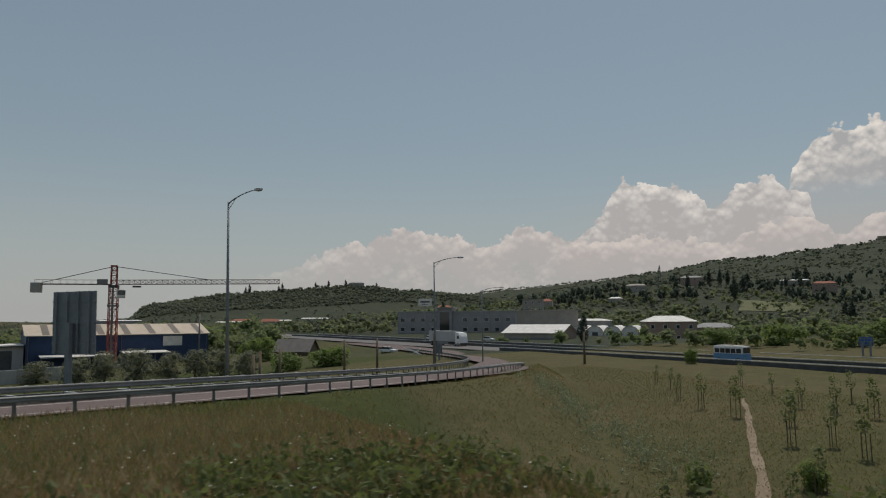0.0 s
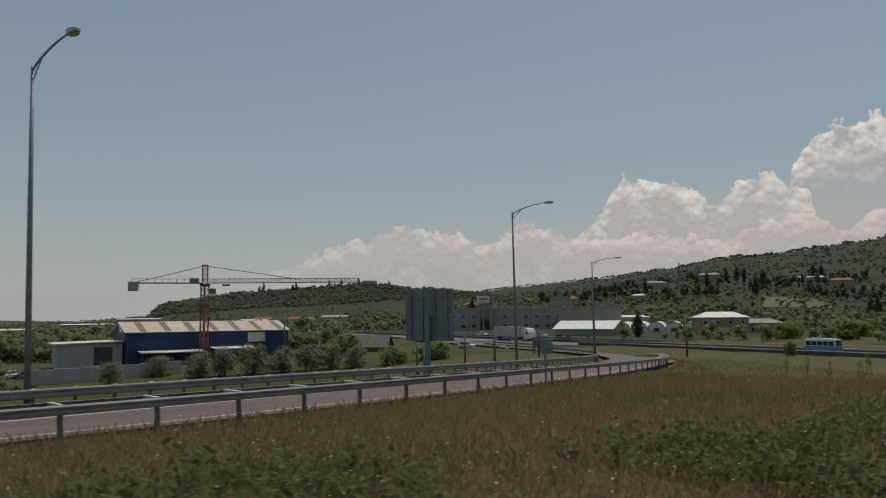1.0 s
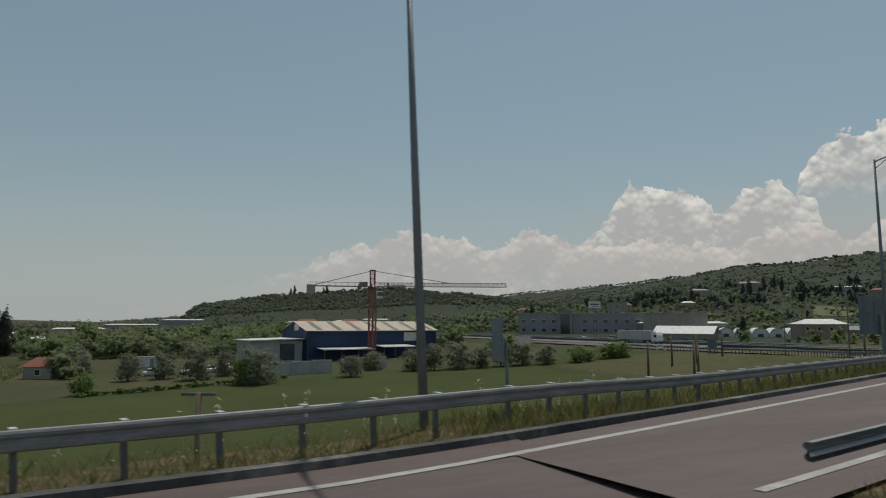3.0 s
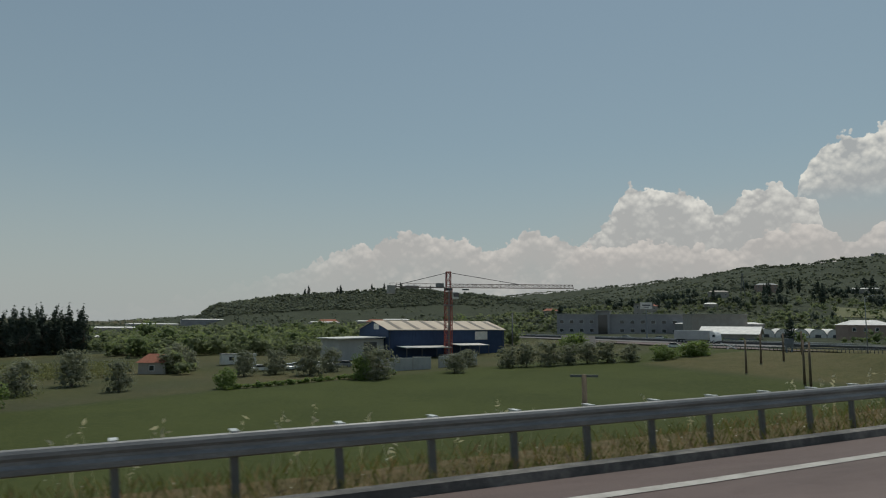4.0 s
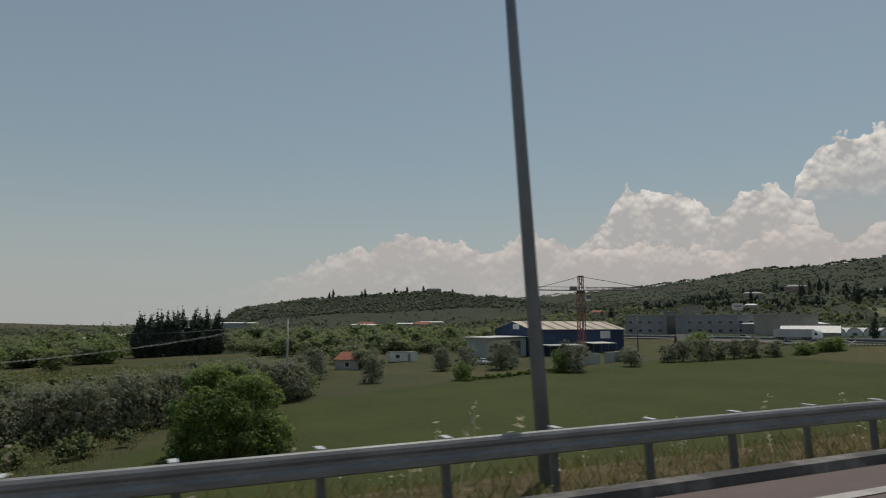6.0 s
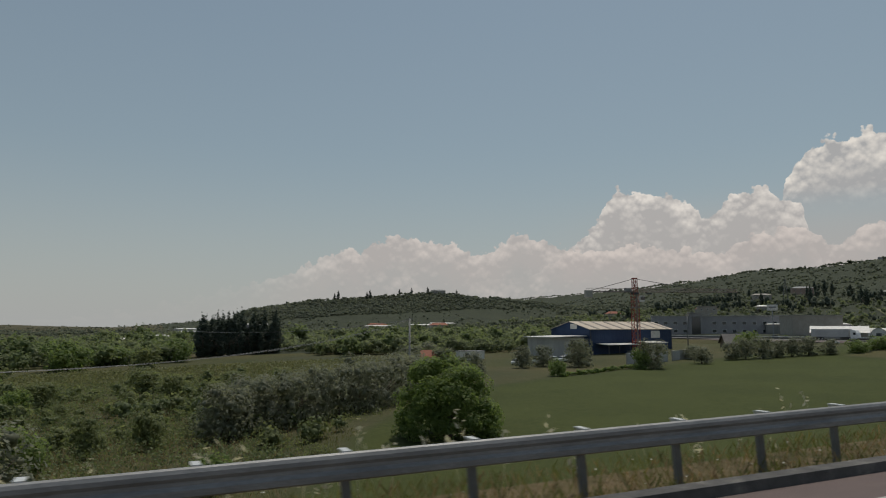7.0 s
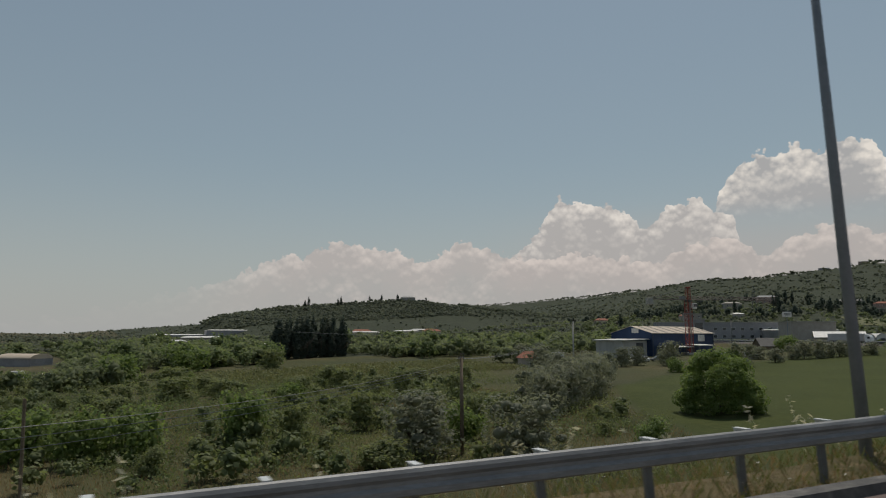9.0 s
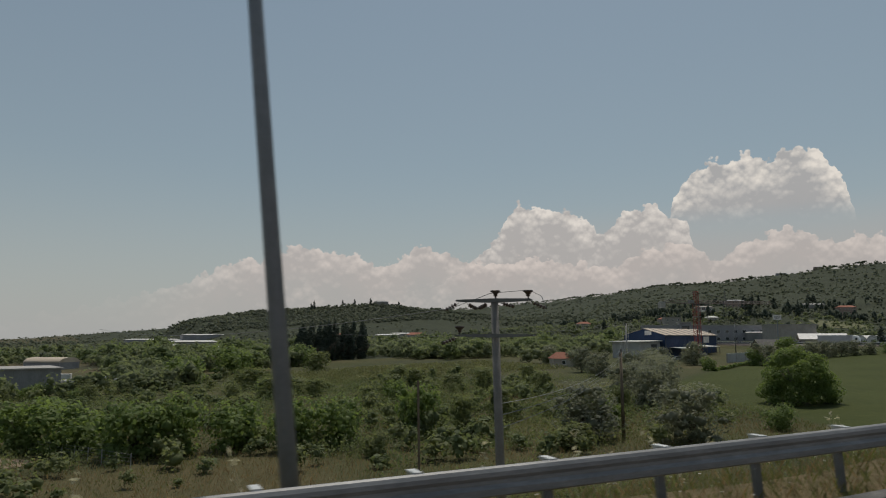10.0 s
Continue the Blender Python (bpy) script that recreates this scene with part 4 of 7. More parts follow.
for k in range(2):
    kind(f"cypress{k}", 2.6, 12, "cypress", "slim dark green cypress", "tree", cypress_blobs(12, 1.15), 1500, 0.26, "cypress_leaf", 6, 0.16, 0.4)

# the big round tree in the field
big = thing("field_tree", "broad dense green tree standing alone in the crop field", "tree", (-123.3, 71.2, ground_at(-123.3, 71.2)))
put("trunk", trunk_mesh(5.5, 0.3, 7, 0.55), big)
boughs = [(0, 0, 3.6, 4.4, 4.4, 3.4)]
for i in range(110):
    q, lift = rng.uniform(0, 2 * math.pi), rng.uniform(0, 1) ** 1.15
    out = math.sqrt(max(0.0, 1 - lift ** 2.4)) * rng.uniform(0.8, 1.04)
    r = rng.uniform(0.7, 1.55)
    boughs.append((math.cos(q) * out * 5.2 - 0.5 * lift, math.sin(q) * out * 5.2, 0.5 + lift * 7.6, r * rng.uniform(0.9, 1.3), r, r * rng.uniform(0.7, 0.95)))
put("crown", crown_mesh(boughs, 22000, 0.14, "leaf", 0.7, 0.05, 0.38), big)

# olive trees along the field's far border
for i, (x, y, w, h) in enumerate(((-80.8, 182.9, 8, 6.5), (-68.6, 152.3, 6.5, 5.8), (-55.8, 147, 7.5, 7.4), (-46.0, 131, 8.6, 7.2), (-28, 134.7, 6.0, 4.4), (-20.1, 146.5, 5.5, 4.2),
                                  (-13.3, 139.8, 5.9, 5.2), (-8.6, 139.6, 5.9, 5.9), (-3.3, 139.0, 7.0, 6.2), (2.0, 139.3, 6, 5.4), (6.8, 138.5, 6.1, 5.4), (11.1, 136.7, 6.1, 5.5), (15.3, 133.8, 5.8, 4.6))):
    plant(f"olive{i % 3}", x, y, w, h)
for i, (x, y, w, h) in enumerate(((-116.5, 108.5, 8.4, 7.6), (-111.5, 111.8, 8, 7.0), (-106.8, 133.5, 7.7, 6.6), (-100.1, 146.9, 8.4, 7.2), (-91.4, 131.9, 5.2, 5.9), (-82.9, 169.6, 6.3, 5.3),
                                  (-78.6, 175.3, 5.4, 4.9), (-62.0, 153.4, 6, 5.8), (-50.1, 153.5, 6, 5.6), (-146.5, 80.5, 6.6, 6.6), (-142.8, 84.8, 6.9, 7.2), (-137.2, 87.0, 6.8, 7.4), (-133, 91.5, 7, 7.6),
                                  (-127, 95.5, 7, 7.4), (-121.5, 100.2, 7.4, 7.4), (-172.1, 66.4, 9.5, 6.8), (-164.9, 57.6, 9, 6.8), (-124.1, 106.4, 7.4, 8), (-144.8, 82.4, 6.5, 6.2), (-140.0, 85.6, 6.4, 6.8), (-135.0, 89.4, 6.6, 7.0), (-130.0, 93.6, 6.8, 7.2), (-124.4, 98.0, 6.8, 7.0), (-119.0, 104.6, 7, 7.2), (-114.0, 110.4, 7, 6.8), (-141.5, 90.5, 6.5, 6.6), (-133.5, 97.0, 6.8, 6.8), (-109.0, 114.5, 6.4, 6))):
    plant(f"olive{(i + 1) % 3}", x, y, w, h)
for i, (x, y, w, h) in enumerate(((-108.7, 117.1, 6.8, 5.8), (-74.4, 127.2, 4.4, 4.3), (-48.6, 131.9, 5.0, 6.0), (21.9, 130.1, 6.6, 4.0), (-186.7, 80.4, 6.5, 7.6), (-164.0, 71.4, 5.4, 4.9), (-227.4, 98, 9, 7), (-222.5, 92, 9, 6.4),
                                  (-217.6, 85.8, 8, 7.2), (-213.8, 85.0, 7.4, 7.4), (-207.0, 84.0, 7.6, 6.4), (-202.1, 79.2, 6.5, 6.4), (-196.8, 79.4, 6.7, 6.6), (-174.7, 217.5, 14, 10), (-163.9, 237.2, 12, 7.7), (-146.6, 238.6, 13, 8.8), (-193.9, 182.9, 12, 8.2))):
    plant(f"leafy{i % 2}", x, y, w, h)
for i, (x, y, w, h) in enumerate(((-159.3, 76.6, 4.2, 4.4), (-153.7, 79.2, 4.4, 4.8), (-139.2, 137.0, 7.0, 3.8), (-131.3, 129.2, 5.6, 4.5), (-179.0, 147.4, 8.4, 3.6), (-187.4, 134.0, 8.8, 4.4), (-150.8, 129.5, 6.5, 3.2),
                                  (-196.8, 70.5, 3.6, 3.0), (-181.6, 77.3, 4.4, 5.0), (-170.6, 84.7, 6.2, 5.0), (-178, 62.5, 5.8, 3.0), (-145.5, 107.1, 5.4, 4.8), (-149.9, 119.1, 5.9, 5), (-155.2, 147.7, 7.9, 5.0), (-185.2, 155.1, 9, 5.0), (-154.6, 199.9, 9, 6.4))):
    plant(f"scrub{i % 3}", x, y, w, h)

# scattered scrub on the rough ground beyond the field
count = 0
while count < 110:
    x, y = rng.uniform(-330, -135), rng.uniform(34, 190)
    if y < field_edge(x) + 8 or -182 < x < -104 and 150 < y < 205 or abs(x + 60) < 30:
        continue
    if y < 76 and x < -150 or -212 < x < -150 and y < 100 and rng.uniform() < 0.4:
        continue
    w = rng.uniform(2.2, 6.5)
    plant(rng.choice(["scrub0", "scrub1", "scrub2", "leafy0", "leafy1", "scrub0"]), x, y, w, w * rng.uniform(0.55, 0.9))
    count += 1

# low growth that fills the rough ground
def undergrowth(n, x0, x1, y0, y1, wide, mat, name, label, size):
    pts = []
    while len(pts) < n:
        x, y = rng.uniform(x0, x1), rng.uniform(y0, y1)
        if y < field_edge(x) + 3 or (-182 < x < -92 and 156 < y < 203) or y - middle_y(x) < 11 or (x < -201 and y < 81):
            continue
        if noise.noise((x * 0.06, y * 0.06, 3 if mat == "scrub_leaf" else 8)) < (-0.05 if mat == "scrub_leaf" else -0.2 - 0.004 * (x + 190)):
            continue
        w = rng.uniform(*wide)
        pts.append((x, y, w, w * rng.uniform(0.4, 0.8)))
    pts = np.array(pts)
    z = ground_height(pts[:, 0], pts[:, 1])
    q = 40
    d = unit(n * q).reshape(n, q, 3)
    d[:, :, 2] = np.abs(d[:, :, 2])
    c = np.stack([pts[:, 0], pts[:, 1], z], 1)[:, None] + d * rng.uniform(0.4, 1, (n, q, 1)) * np.stack([pts[:, 2] * 0.6, pts[:, 2] * 0.6, pts[:, 3]], 1)[:, None]
    nrm = unit(n * q) + np.array((0.1, 0.1, 0.6))
    nrm /= np.linalg.norm(nrm, axis=1)[:, None]
    me = quads_mesh(name, leaf_quads(c.reshape(-1, 3), nrm, np.full(n * q, size), 0.5), mat)
    tagged(new(name, me), label, "undergrowth", kind="stuff")


undergrowth(2300, -300, -104, 22, 200, (1.2, 4.6), "scrub_leaf", "low_scrub", "low tangled green scrub", 0.13)
undergrowth(1150, -245, -142, 62, 155, (2.2, 4.6), "bramble_leaf", "bramble_scrub", "dense green brambles and shrubs", 0.17)


# the dark cypress grove
for i in range(24):
    x = -137.8 + 27.6 * i / 23 + rng.uniform(-0.6, 0.6)
    tall = rng.uniform(14.0, 17.6) if i % 3 else rng.uniform(10.5, 13.5)
    plant(f"cypress{i % 2}", x, 262 + rng.uniform(-2, 3) + 1.5 * (i % 3), tall * rng.uniform(0.30, 0.37), tall)
# cypresses by the hall and on the hillside
for i, (x, y, w, h) in enumerate(((122.5, 185, 4.2, 9.6), (372, 432, 5, 17), (376, 436, 5, 16), (426, 480, 4, 14), (506, 525, 6, 18), (511, 520, 5, 17), (498, 530, 6, 16), (402, 403, 6, 19), (342, 457, 5, 15), (362, 277, 5.5, 14),
                                  (366, 284, 5, 13), (417, 469, 5, 16), (457, 448, 5.5, 17), (174, 425, 5, 12), (588, 506, 9, 13), (602, 508, 8, 12), (528, 512, 8, 13))):
    plant(f"cypress{i % 2}", x, y, w, h)
for x, y, w, h in ((175, 1110, 6, 13), (181, 1112, 6, 17), (134, 1140, 6, 17), (128, 1141, 5, 12), (236, 1122, 5, 11), (256, 1117, 5, 11), (282, 1108, 6, 12), (330, 1095, 5, 9)):
    plant("cypress0", x, y, w, h)


# woods, orchards and hedges too far off to count
def woods(name, label, points, quads, size, mat="wood_leaf", lobes=3, solid=0.7):
    """Uneven crowns out of lobes with loose leaves; points: x, y, width, height."""
    pts = np.array(points)
    n = len(pts)
    base = np.stack([pts[:, 0], pts[:, 1], ground_height(pts[:, 0], pts[:, 1])], 1)
    half = np.stack([pts[:, 2] / 2, pts[:, 2] / 2, pts[:, 3] / 2], 1)
    off = unit(n * lobes).reshape(n, lobes, 3) * rng.uniform(0.15, 0.62, (n, lobes, 1))
    off[:, 0] *= 0.25
    mid = base[:, None] + np.array((0, 0, 0.9)) * half[:, None] + off * half[:, None]
    share = rng.uniform(0.42, 0.66, (n, lobes, 1)) * (1.0 if lobes > 1 else 1.55)
    v, f = lumps(mid.reshape(-1, 3), (half[:, None] * share).reshape(-1, 3) * solid, 0.4)
    pick = rng.integers(0, lobes, (n, quads))
    rows_ = np.arange(n)[:, None]
    d = unit(n * quads).reshape(n, quads, 3)
    c = mid[rows_, pick] + d * (half[:, None] * share[rows_, pick]) * rng.uniform(0.7, 1.15, (n, quads, 1))
    nrm = 0.8 * d.reshape(-1, 3) + 0.7 * unit(n * quads) + np.array((0.1, 0.1, 0.5))
    nrm /= np.linalg.norm(nrm, axis=1)[:, None]
    leaves = leaf_quads(c.reshape(-1, 3), nrm, np.repeat(pts[:, 2] * size, quads), 0.75)
    tagged(new(name, foliage_mesh(name, v, f, leaves, mat)), label, "woodland", kind="stuff")


def scatter(n, r0, r1, a0, a1, size, keep, tall=(0.5, 0.95)):
    out = []
    while len(out) < n:
        r = math.exp(rng.uniform(math.log(r0), math.log(r1)))
        q = radians(rng.uniform(a0, a1))
        x, y = -110 + r * math.sin(q), r * math.cos(q)
        if not keep(x, y):
            continue
        w = rng.uniform(*size) * rng.uniform(0.7, 1.3)
        out.append((x, y, w, w * rng.uniform(*tall)))
    return out


def valley_wood(x, y):
    if y < 165 or abs(x - motorway_x(y)) < 22 or (x > 30 and y < 330 and x < 190) or (-62 < x < 32 and y < 216):
        return False
    if -195 < x < -84 and 160 < y < 232 or -260 < x < -206 and 170 < y < 330 or -145 < x < -100 and 225 < y < 266 or -80 < x < -55 and y < 196:
        return False
    return noise.noise((x * 0.012, y * 0.012, 2)) > -0.4


def hill_wood(x, y):
    if 340 < x < 430 and 325 < y < 410 or (x < 330 and y < 250):
        return False
    if 60 < x < 330 and 800 < y < 930:
        return rng.uniform() < 0.15
    return noise.noise((x * 0.006, y * 0.006, 5)) > -0.38 or rng.uniform() < 0.3


M["valley_leaf"] = material("valley_leaf", ((0.125, 0.15, 0.078), (0.165, 0.19, 0.10), (0.21, 0.23, 0.13)), 0.03, 0.8, island=0.35, coords="world", translucent=0.5)
woods("valley_trees", "dense orchards and thickets covering the valley floor", scatter(1500, 165, 330, -38, 62, (3.6, 7.5), valley_wood, (0.65, 1.0)), 96, 0.06, "valley_leaf", 5, 0.52)
woods("valley_orchards", "orchards and thickets farther off on the valley floor", scatter(2600, 310, 720, -38, 62, (4, 8.5), valley_wood, (0.6, 0.95)), 28, 0.09, "valley_leaf", 3, 0.52)
woods("hill_woods", "mixed woods and olive groves over the hills", scatter(10500, 420, 1280, -38, 75, (2.6, 6.4), hill_wood, (0.5, 0.85)), 10, 0.15, "wood_leaf", 1, 0.6)
woods("far_woods", "distant dark woods on the ridges", scatter(9000, 1000, 3200, -45, 75, (4.5, 9.5), hill_wood, (0.4, 0.7)), 5, 0.2, "wood_leaf", 1, 0.65)


def crest(x, y):
    return -30 < x < 580 and 925 < y < 1200 and noise.noise((x * 0.012, y * 0.012, 21)) > -0.35


woods("crest_scrub", "close low scrub and small trees over the rounded hill", scatter(5200, 930, 1320, -8, 40, (3.5, 7.0), crest, (0.45, 0.7)), 6, 0.17, "wood_leaf", 1, 0.75)


# trees standing along the crest of the long ridge
crown_line = []
for (ax, ay, _), (bx, by, _) in zip(RIDGES[1][3], RIDGES[1][3][1:]):
    for k in rng.uniform(0, 1, int(math.hypot(bx - ax, by - ay) * 0.42)):
        w = rng.uniform(6, 15)
        crown_line.append((ax + k * (bx - ax) + rng.normal(scale=16), ay + k * (by - ay) + rng.normal(scale=16), w, w * rng.uniform(0.4, 0.75)))
woods("ridge_trees", "rounded trees along the crest of the long ridge", crown_line, 12, 0.15, "wood_leaf", 2, 0.7)


# dark pines and round trees on the near hill
M["pine_leaf"] = material("pine_leaf", ((0.045, 0.06, 0.045), (0.065, 0.082, 0.058), (0.09, 0.105, 0.07)), 0.03, 0.85, island=0.5, coords="world", translucent=0.25)


def pine_spot(x, y):
    return 280 < x < 700 and 330 < y < 640 and not (340 < x < 430 and 325 < y < 410) and noise.noise((x * 0.02, y * 0.02, 12)) > 0.12


woods("hill_pines", "dark pines standing in groups on the hillside", [(x, y, w * 0.7, w * 1.3) for x, y, w, h in scatter(420, 480, 900, 20, 70, (5, 9), pine_spot)], 26, 0.12, "pine_leaf", 4)


# thickets beyond the motorway
M["thicket_leaf"] = material("thicket_leaf", ((0.10, 0.135, 0.054), (0.145, 0.18, 0.075), (0.19, 0.22, 0.10)), 0.09, 0.75, island=0.4, coords="world", translucent=0.45)


def thicket(x, y):
    return motorway_x(y) + 13.8 < x < 380 and -30 < y < 215 and not (100 < x < 195 and y > 150) and noise.noise((x * 0.03, y * 0.03, 6)) > -0.3


woods("roadside_thicket", "dense green bushes and small trees beyond the motorway", scatter(900, 190, 520, 40, 95, (2.2, 5.2), thicket, (0.6, 0.95)), 80, 0.064, "thicket_leaf", 4, 0.5)
for x, y, w, h in ((75.6, 85.1, 2.3, 2.9), (31.9, 27.3, 1.7, 1.9), (27.5, 31.0, 1.6, 1.9), (112, 118, 6, 4.6), (118, 108, 7, 5.4), (124, 96, 6, 5), (130, 84, 7, 6), (121, 124, 5, 3.6), (137, 98, 7, 5.5), (138, 70, 7, 6), (128, 112, 6, 4.4), (30, 129, 8, 4.4), (22, 168, 9, 7)):
    plant(f"leafy{int(x) % 2}", x, y, w, h)
plant("leafy1", -1.65, 9.6, 0.62, 0.5)


# groves of larger trees on the valley floor
def grove(x, y):
    if -182 < x < -84 and y < 224 or -145 < x < -100 and y < 300 or -260 < x < -206 and y < 330 or -62 < x < 32 and y < 222 or abs(x - motorway_x(y)) < 26 or x > 60:
        return False
    return 205 < y < 460 and noise.noise((x * 0.022, y * 0.022, 15)) > 0.0


woods("valley_groves", "groves of broad dark green trees on the valley floor", scatter(190, 205, 470, -40, 35, (7, 13), grove, (0.6, 0.9)), 240, 0.044, "thicket_leaf", 9, 0.45)


# thorn bushes that close up the rough ground
thorns = []
while len(thorns) < 560:
    x, y = rng.uniform(-290, -132), rng.uniform(58, 190)
    if y < field_edge(x) + 6 or (-182 < x < -100 and 156 < y < 203) or (x < -201 and y < 68) or noise.noise((x * 0.035, y * 0.035, 31)) < -0.16:
        continue
    w = rng.uniform(1.6, 4.6)
    thorns.append((x, y, w, w * rng.uniform(0.55, 0.95)))
for name_, mat_, part_ in (("thorn_thicket", "scrub_leaf", 0), ("bramble_thicket", "bramble_leaf", 1)):
    woods(name_, "tangled bushes standing close together in rough grass", thorns[part_::2], 95, 0.062, mat_, 4, 0.5)


# low hedge along the far field border
hedge = [(-74 + 34 * k + rng.uniform(-0.4, 0.4), 125.5 + 13 * k + rng.uniform(-0.5, 0.5), rng.uniform(1.5, 2.4), rng.uniform(0.8, 1.3)) for k in np.linspace(0, 1, 46)]
woods("field_hedge", "low green hedge along the field border", hedge, 60, 0.09, "leaf", 4)


# vine rows behind the scrub
def vines():
    out = []
    for k in range(17):
        y0 = 158 + 2.6 * k
        for x in np.arange(-182, -92, 0.8):
            out.append((x, y0 + 0.1 * (x + 140) + rng.uniform(-0.3, 0.3), rng.uniform(0.8, 1.5), rng.uniform(0.8, 1.3)))
    pts = np.array(out)
    z = ground_height(pts[:, 0], pts[:, 1])
    q = 12
    d = unit(len(pts) * q).reshape(-1, q, 3)
    c = np.stack([pts[:, 0], pts[:, 1], z + 0.6], 1)[:, None] + d * np.stack([pts[:, 2] * 0.7, pts[:, 2] * 0.5, pts[:, 3] * 0.55], 1)[:, None]
    me = quads_mesh("vineyard", leaf_quads(c.reshape(-1, 3), unit(len(pts) * q), np.full(len(pts) * q, 0.22), 0.8), "vine_leaf")
    tagged(new("vineyard", me), "pale green rows of vines", "vineyard", kind="stuff")


M["vine_leaf"] = material("vine_leaf", ((0.11, 0.12, 0.045), (0.18, 0.185, 0.08), (0.26, 0.25, 0.13)), 0.3, 0.8, island=0.5, translucent=0.3, coords="world")
vines()


# ---------- verge grass ----------
def blades(name, label, x, y, height, mat, width=0.03, lean=0.35, seed_heads=False):
    """Single grass blades, or stalks with seed heads."""
    n = len(x)
    z = ground_height(x, y)
    a = rng.uniform(0, 6.28, n)
    d = np.stack([np.cos(a), np.sin(a), np.zeros(n)], 1)
    b = np.stack([x, y, z - 0.03], 1)
    q = rng.uniform(0, 6.28, n)
    tip = b + np.stack([np.cos(q) * lean * height, np.sin(q) * lean * height, height], 1)
    wd = (width * rng.uniform(0.6, 1.4, n))[:, None]
    mid = b * 0.45 + tip * 0.55 + np.stack([np.zeros(n), np.zeros(n), height * 0.06], 1)
    tris = np.stack([b - d * wd, mid + d * wd * 0.7, tip, mid - d * wd * 0.7], 1)
    if seed_heads:
        heads = []
        for k in range(9):
            c = b + (tip - b) * (0.62 + 0.045 * k) + rng.normal(scale=0.035, size=(n, 3))
            heads.append(leaf_quads(c, unit(n), np.full(n, 0.055), 0.35))
        tris = np.concatenate([tris] + heads)
    tagged(new(name, quads_mesh(name, tris, mat)), label, "grass", kind="stuff")


def scrub_grass(n):
    """Rough grass between the shrubs below the road."""
    x, y = rng.uniform(-262, -132, n), 24 + 106 * rng.uniform(0, 1, n) ** 1.3
    ok = (y > field_edge(x) + 1) & (y - middle_y(x) > 13)
    x, y = x[ok], y[ok]
    tone = np.array([noise.noise((a_ * 0.07, b_ * 0.07, 5)) for a_, b_ in zip(x, y)]) + rng.normal(scale=0.3, size=len(x))
    tone = tone + 0.1 * smooth01(-x, 200, 222) * smooth01(-y, -84, -74)
    d = tone > 0.02
    blades("dry_scrub_grass", "tall dry grass between the shrubs", x[d], y[d], rng.uniform(0.3, 0.75, d.sum()), "dry_grass", 0.032, 0.55)
    blades("green_scrub_grass", "rough green grass between the shrubs", x[~d], y[~d], rng.uniform(0.25, 0.7, (~d).sum()), "green_grass", 0.036, 0.55)


scrub_grass(105000)


def verge_points(n):
    """Grass between the carriageway and the double rail."""
    x = rng.uniform(-60, 9, n * 3)
    y = rng.uniform(3.3, 34, n * 3)
    top = np.array([ramp_inner(v)[0] for v in x]) + 0.7
    ok = (y < top) & (y < 30 + x * 0.2)
    near = rng.uniform(size=n * 3) < np.clip(12 / np.maximum(y, 1), 0.15, 1)
    ok &= near
    return x[ok][:n], y[ok][:n]


def outer_points(n, depth=5.0):
    s = rng.uniform(50, 250, n)
    w = np.array([outer_w(v) for v in s]) - 0.55 + depth * rng.uniform(0, 1, n) ** 1.5
    p = np.array([along(a_, b_)[:2] for a_, b_ in zip(s, w)])
    return p[:, 0], p[:, 1]


x, y = verge_points(110000)
tone = np.array([noise.noise((a_ * 0.12, b_ * 0.12, 1)) for a_, b_ in zip(x, y)]) + rng.normal(scale=0.25, size=len(x))
dryness = tone > -0.2
blades("dry_verge_grass", "tall dry brown grass on the verge", x[dryness], y[dryness], rng.uniform(0.12, 0.42, dryness.sum()), "dry_grass", 0.013, 0.5)
blades("green_verge_grass", "green grass on the verge", x[~dryness], y[~dryness], rng.uniform(0.1, 0.36, (~dryness).sum()), "green_grass", 0.015, 0.5)
bx, by = rng.uniform(8, 62, 60000), rng.uniform(14, 92, 60000)
ok = (bx < motorway_x(by) - 15) & (np.array([ramp_inner(min(v, 20))[0] for v in bx]) + np.maximum(0, bx - 20) * 1.35 > by + 1.0)
bx, by = bx[ok], by[ok]
dryness = np.array([noise.noise((a_ * 0.1, b_ * 0.1, 4)) for a_, b_ in zip(bx, by)]) + rng.normal(scale=0.3, size=len(bx)) > 0.18
blades("dry_hollow_grass", "dry brownish grass in the hollow", bx[dryness], by[dryness], rng.uniform(0.08, 0.26, dryness.sum()), "dry_grass", 0.03, 0.7)
blades("green_hollow_grass", "green grass in the hollow", bx[~dryness], by[~dryness], rng.uniform(0.08, 0.24, (~dryness).sum()), "hollow_grass", 0.035, 0.7)
x, y = outer_points(65000)
dryness = rng.uniform(size=len(x)) < 0.42
blades("dry_rail_grass", "dry grass under the guard rail", x[dryness], y[dryness], rng.uniform(0.08, 0.32, dryness.sum()), "dry_grass", 0.013, 0.6)
blades("green_rail_grass", "green weeds and grass behind the guard rail", x[~dryness], y[~dryness], rng.uniform(0.08, 0.34, (~dryness).sum()), "green_grass", 0.015, 0.6)
x = rng.uniform(-57, 16, 17000)
y = np.array([ramp_outer(v)[0] for v in x]) - 0.6 + 4.5 * rng.uniform(0, 1, len(x)) ** 1.4
dryness = rng.uniform(size=len(x)) < 0.3
blades("dry_ramp_grass", "dry grass under the slip road's rail", x[dryness], y[dryness], rng.uniform(0.15, 0.5, dryness.sum()), "dry_grass", 0.02, 0.5)
blades("green_ramp_grass", "green weeds under the slip road's rail", x[~dryness], y[~dryness], rng.uniform(0.15, 0.5, (~dryness).sum()), "green_grass", 0.024, 0.5)
x, y = outer_points(430, 4.0)
y = y + 0.75
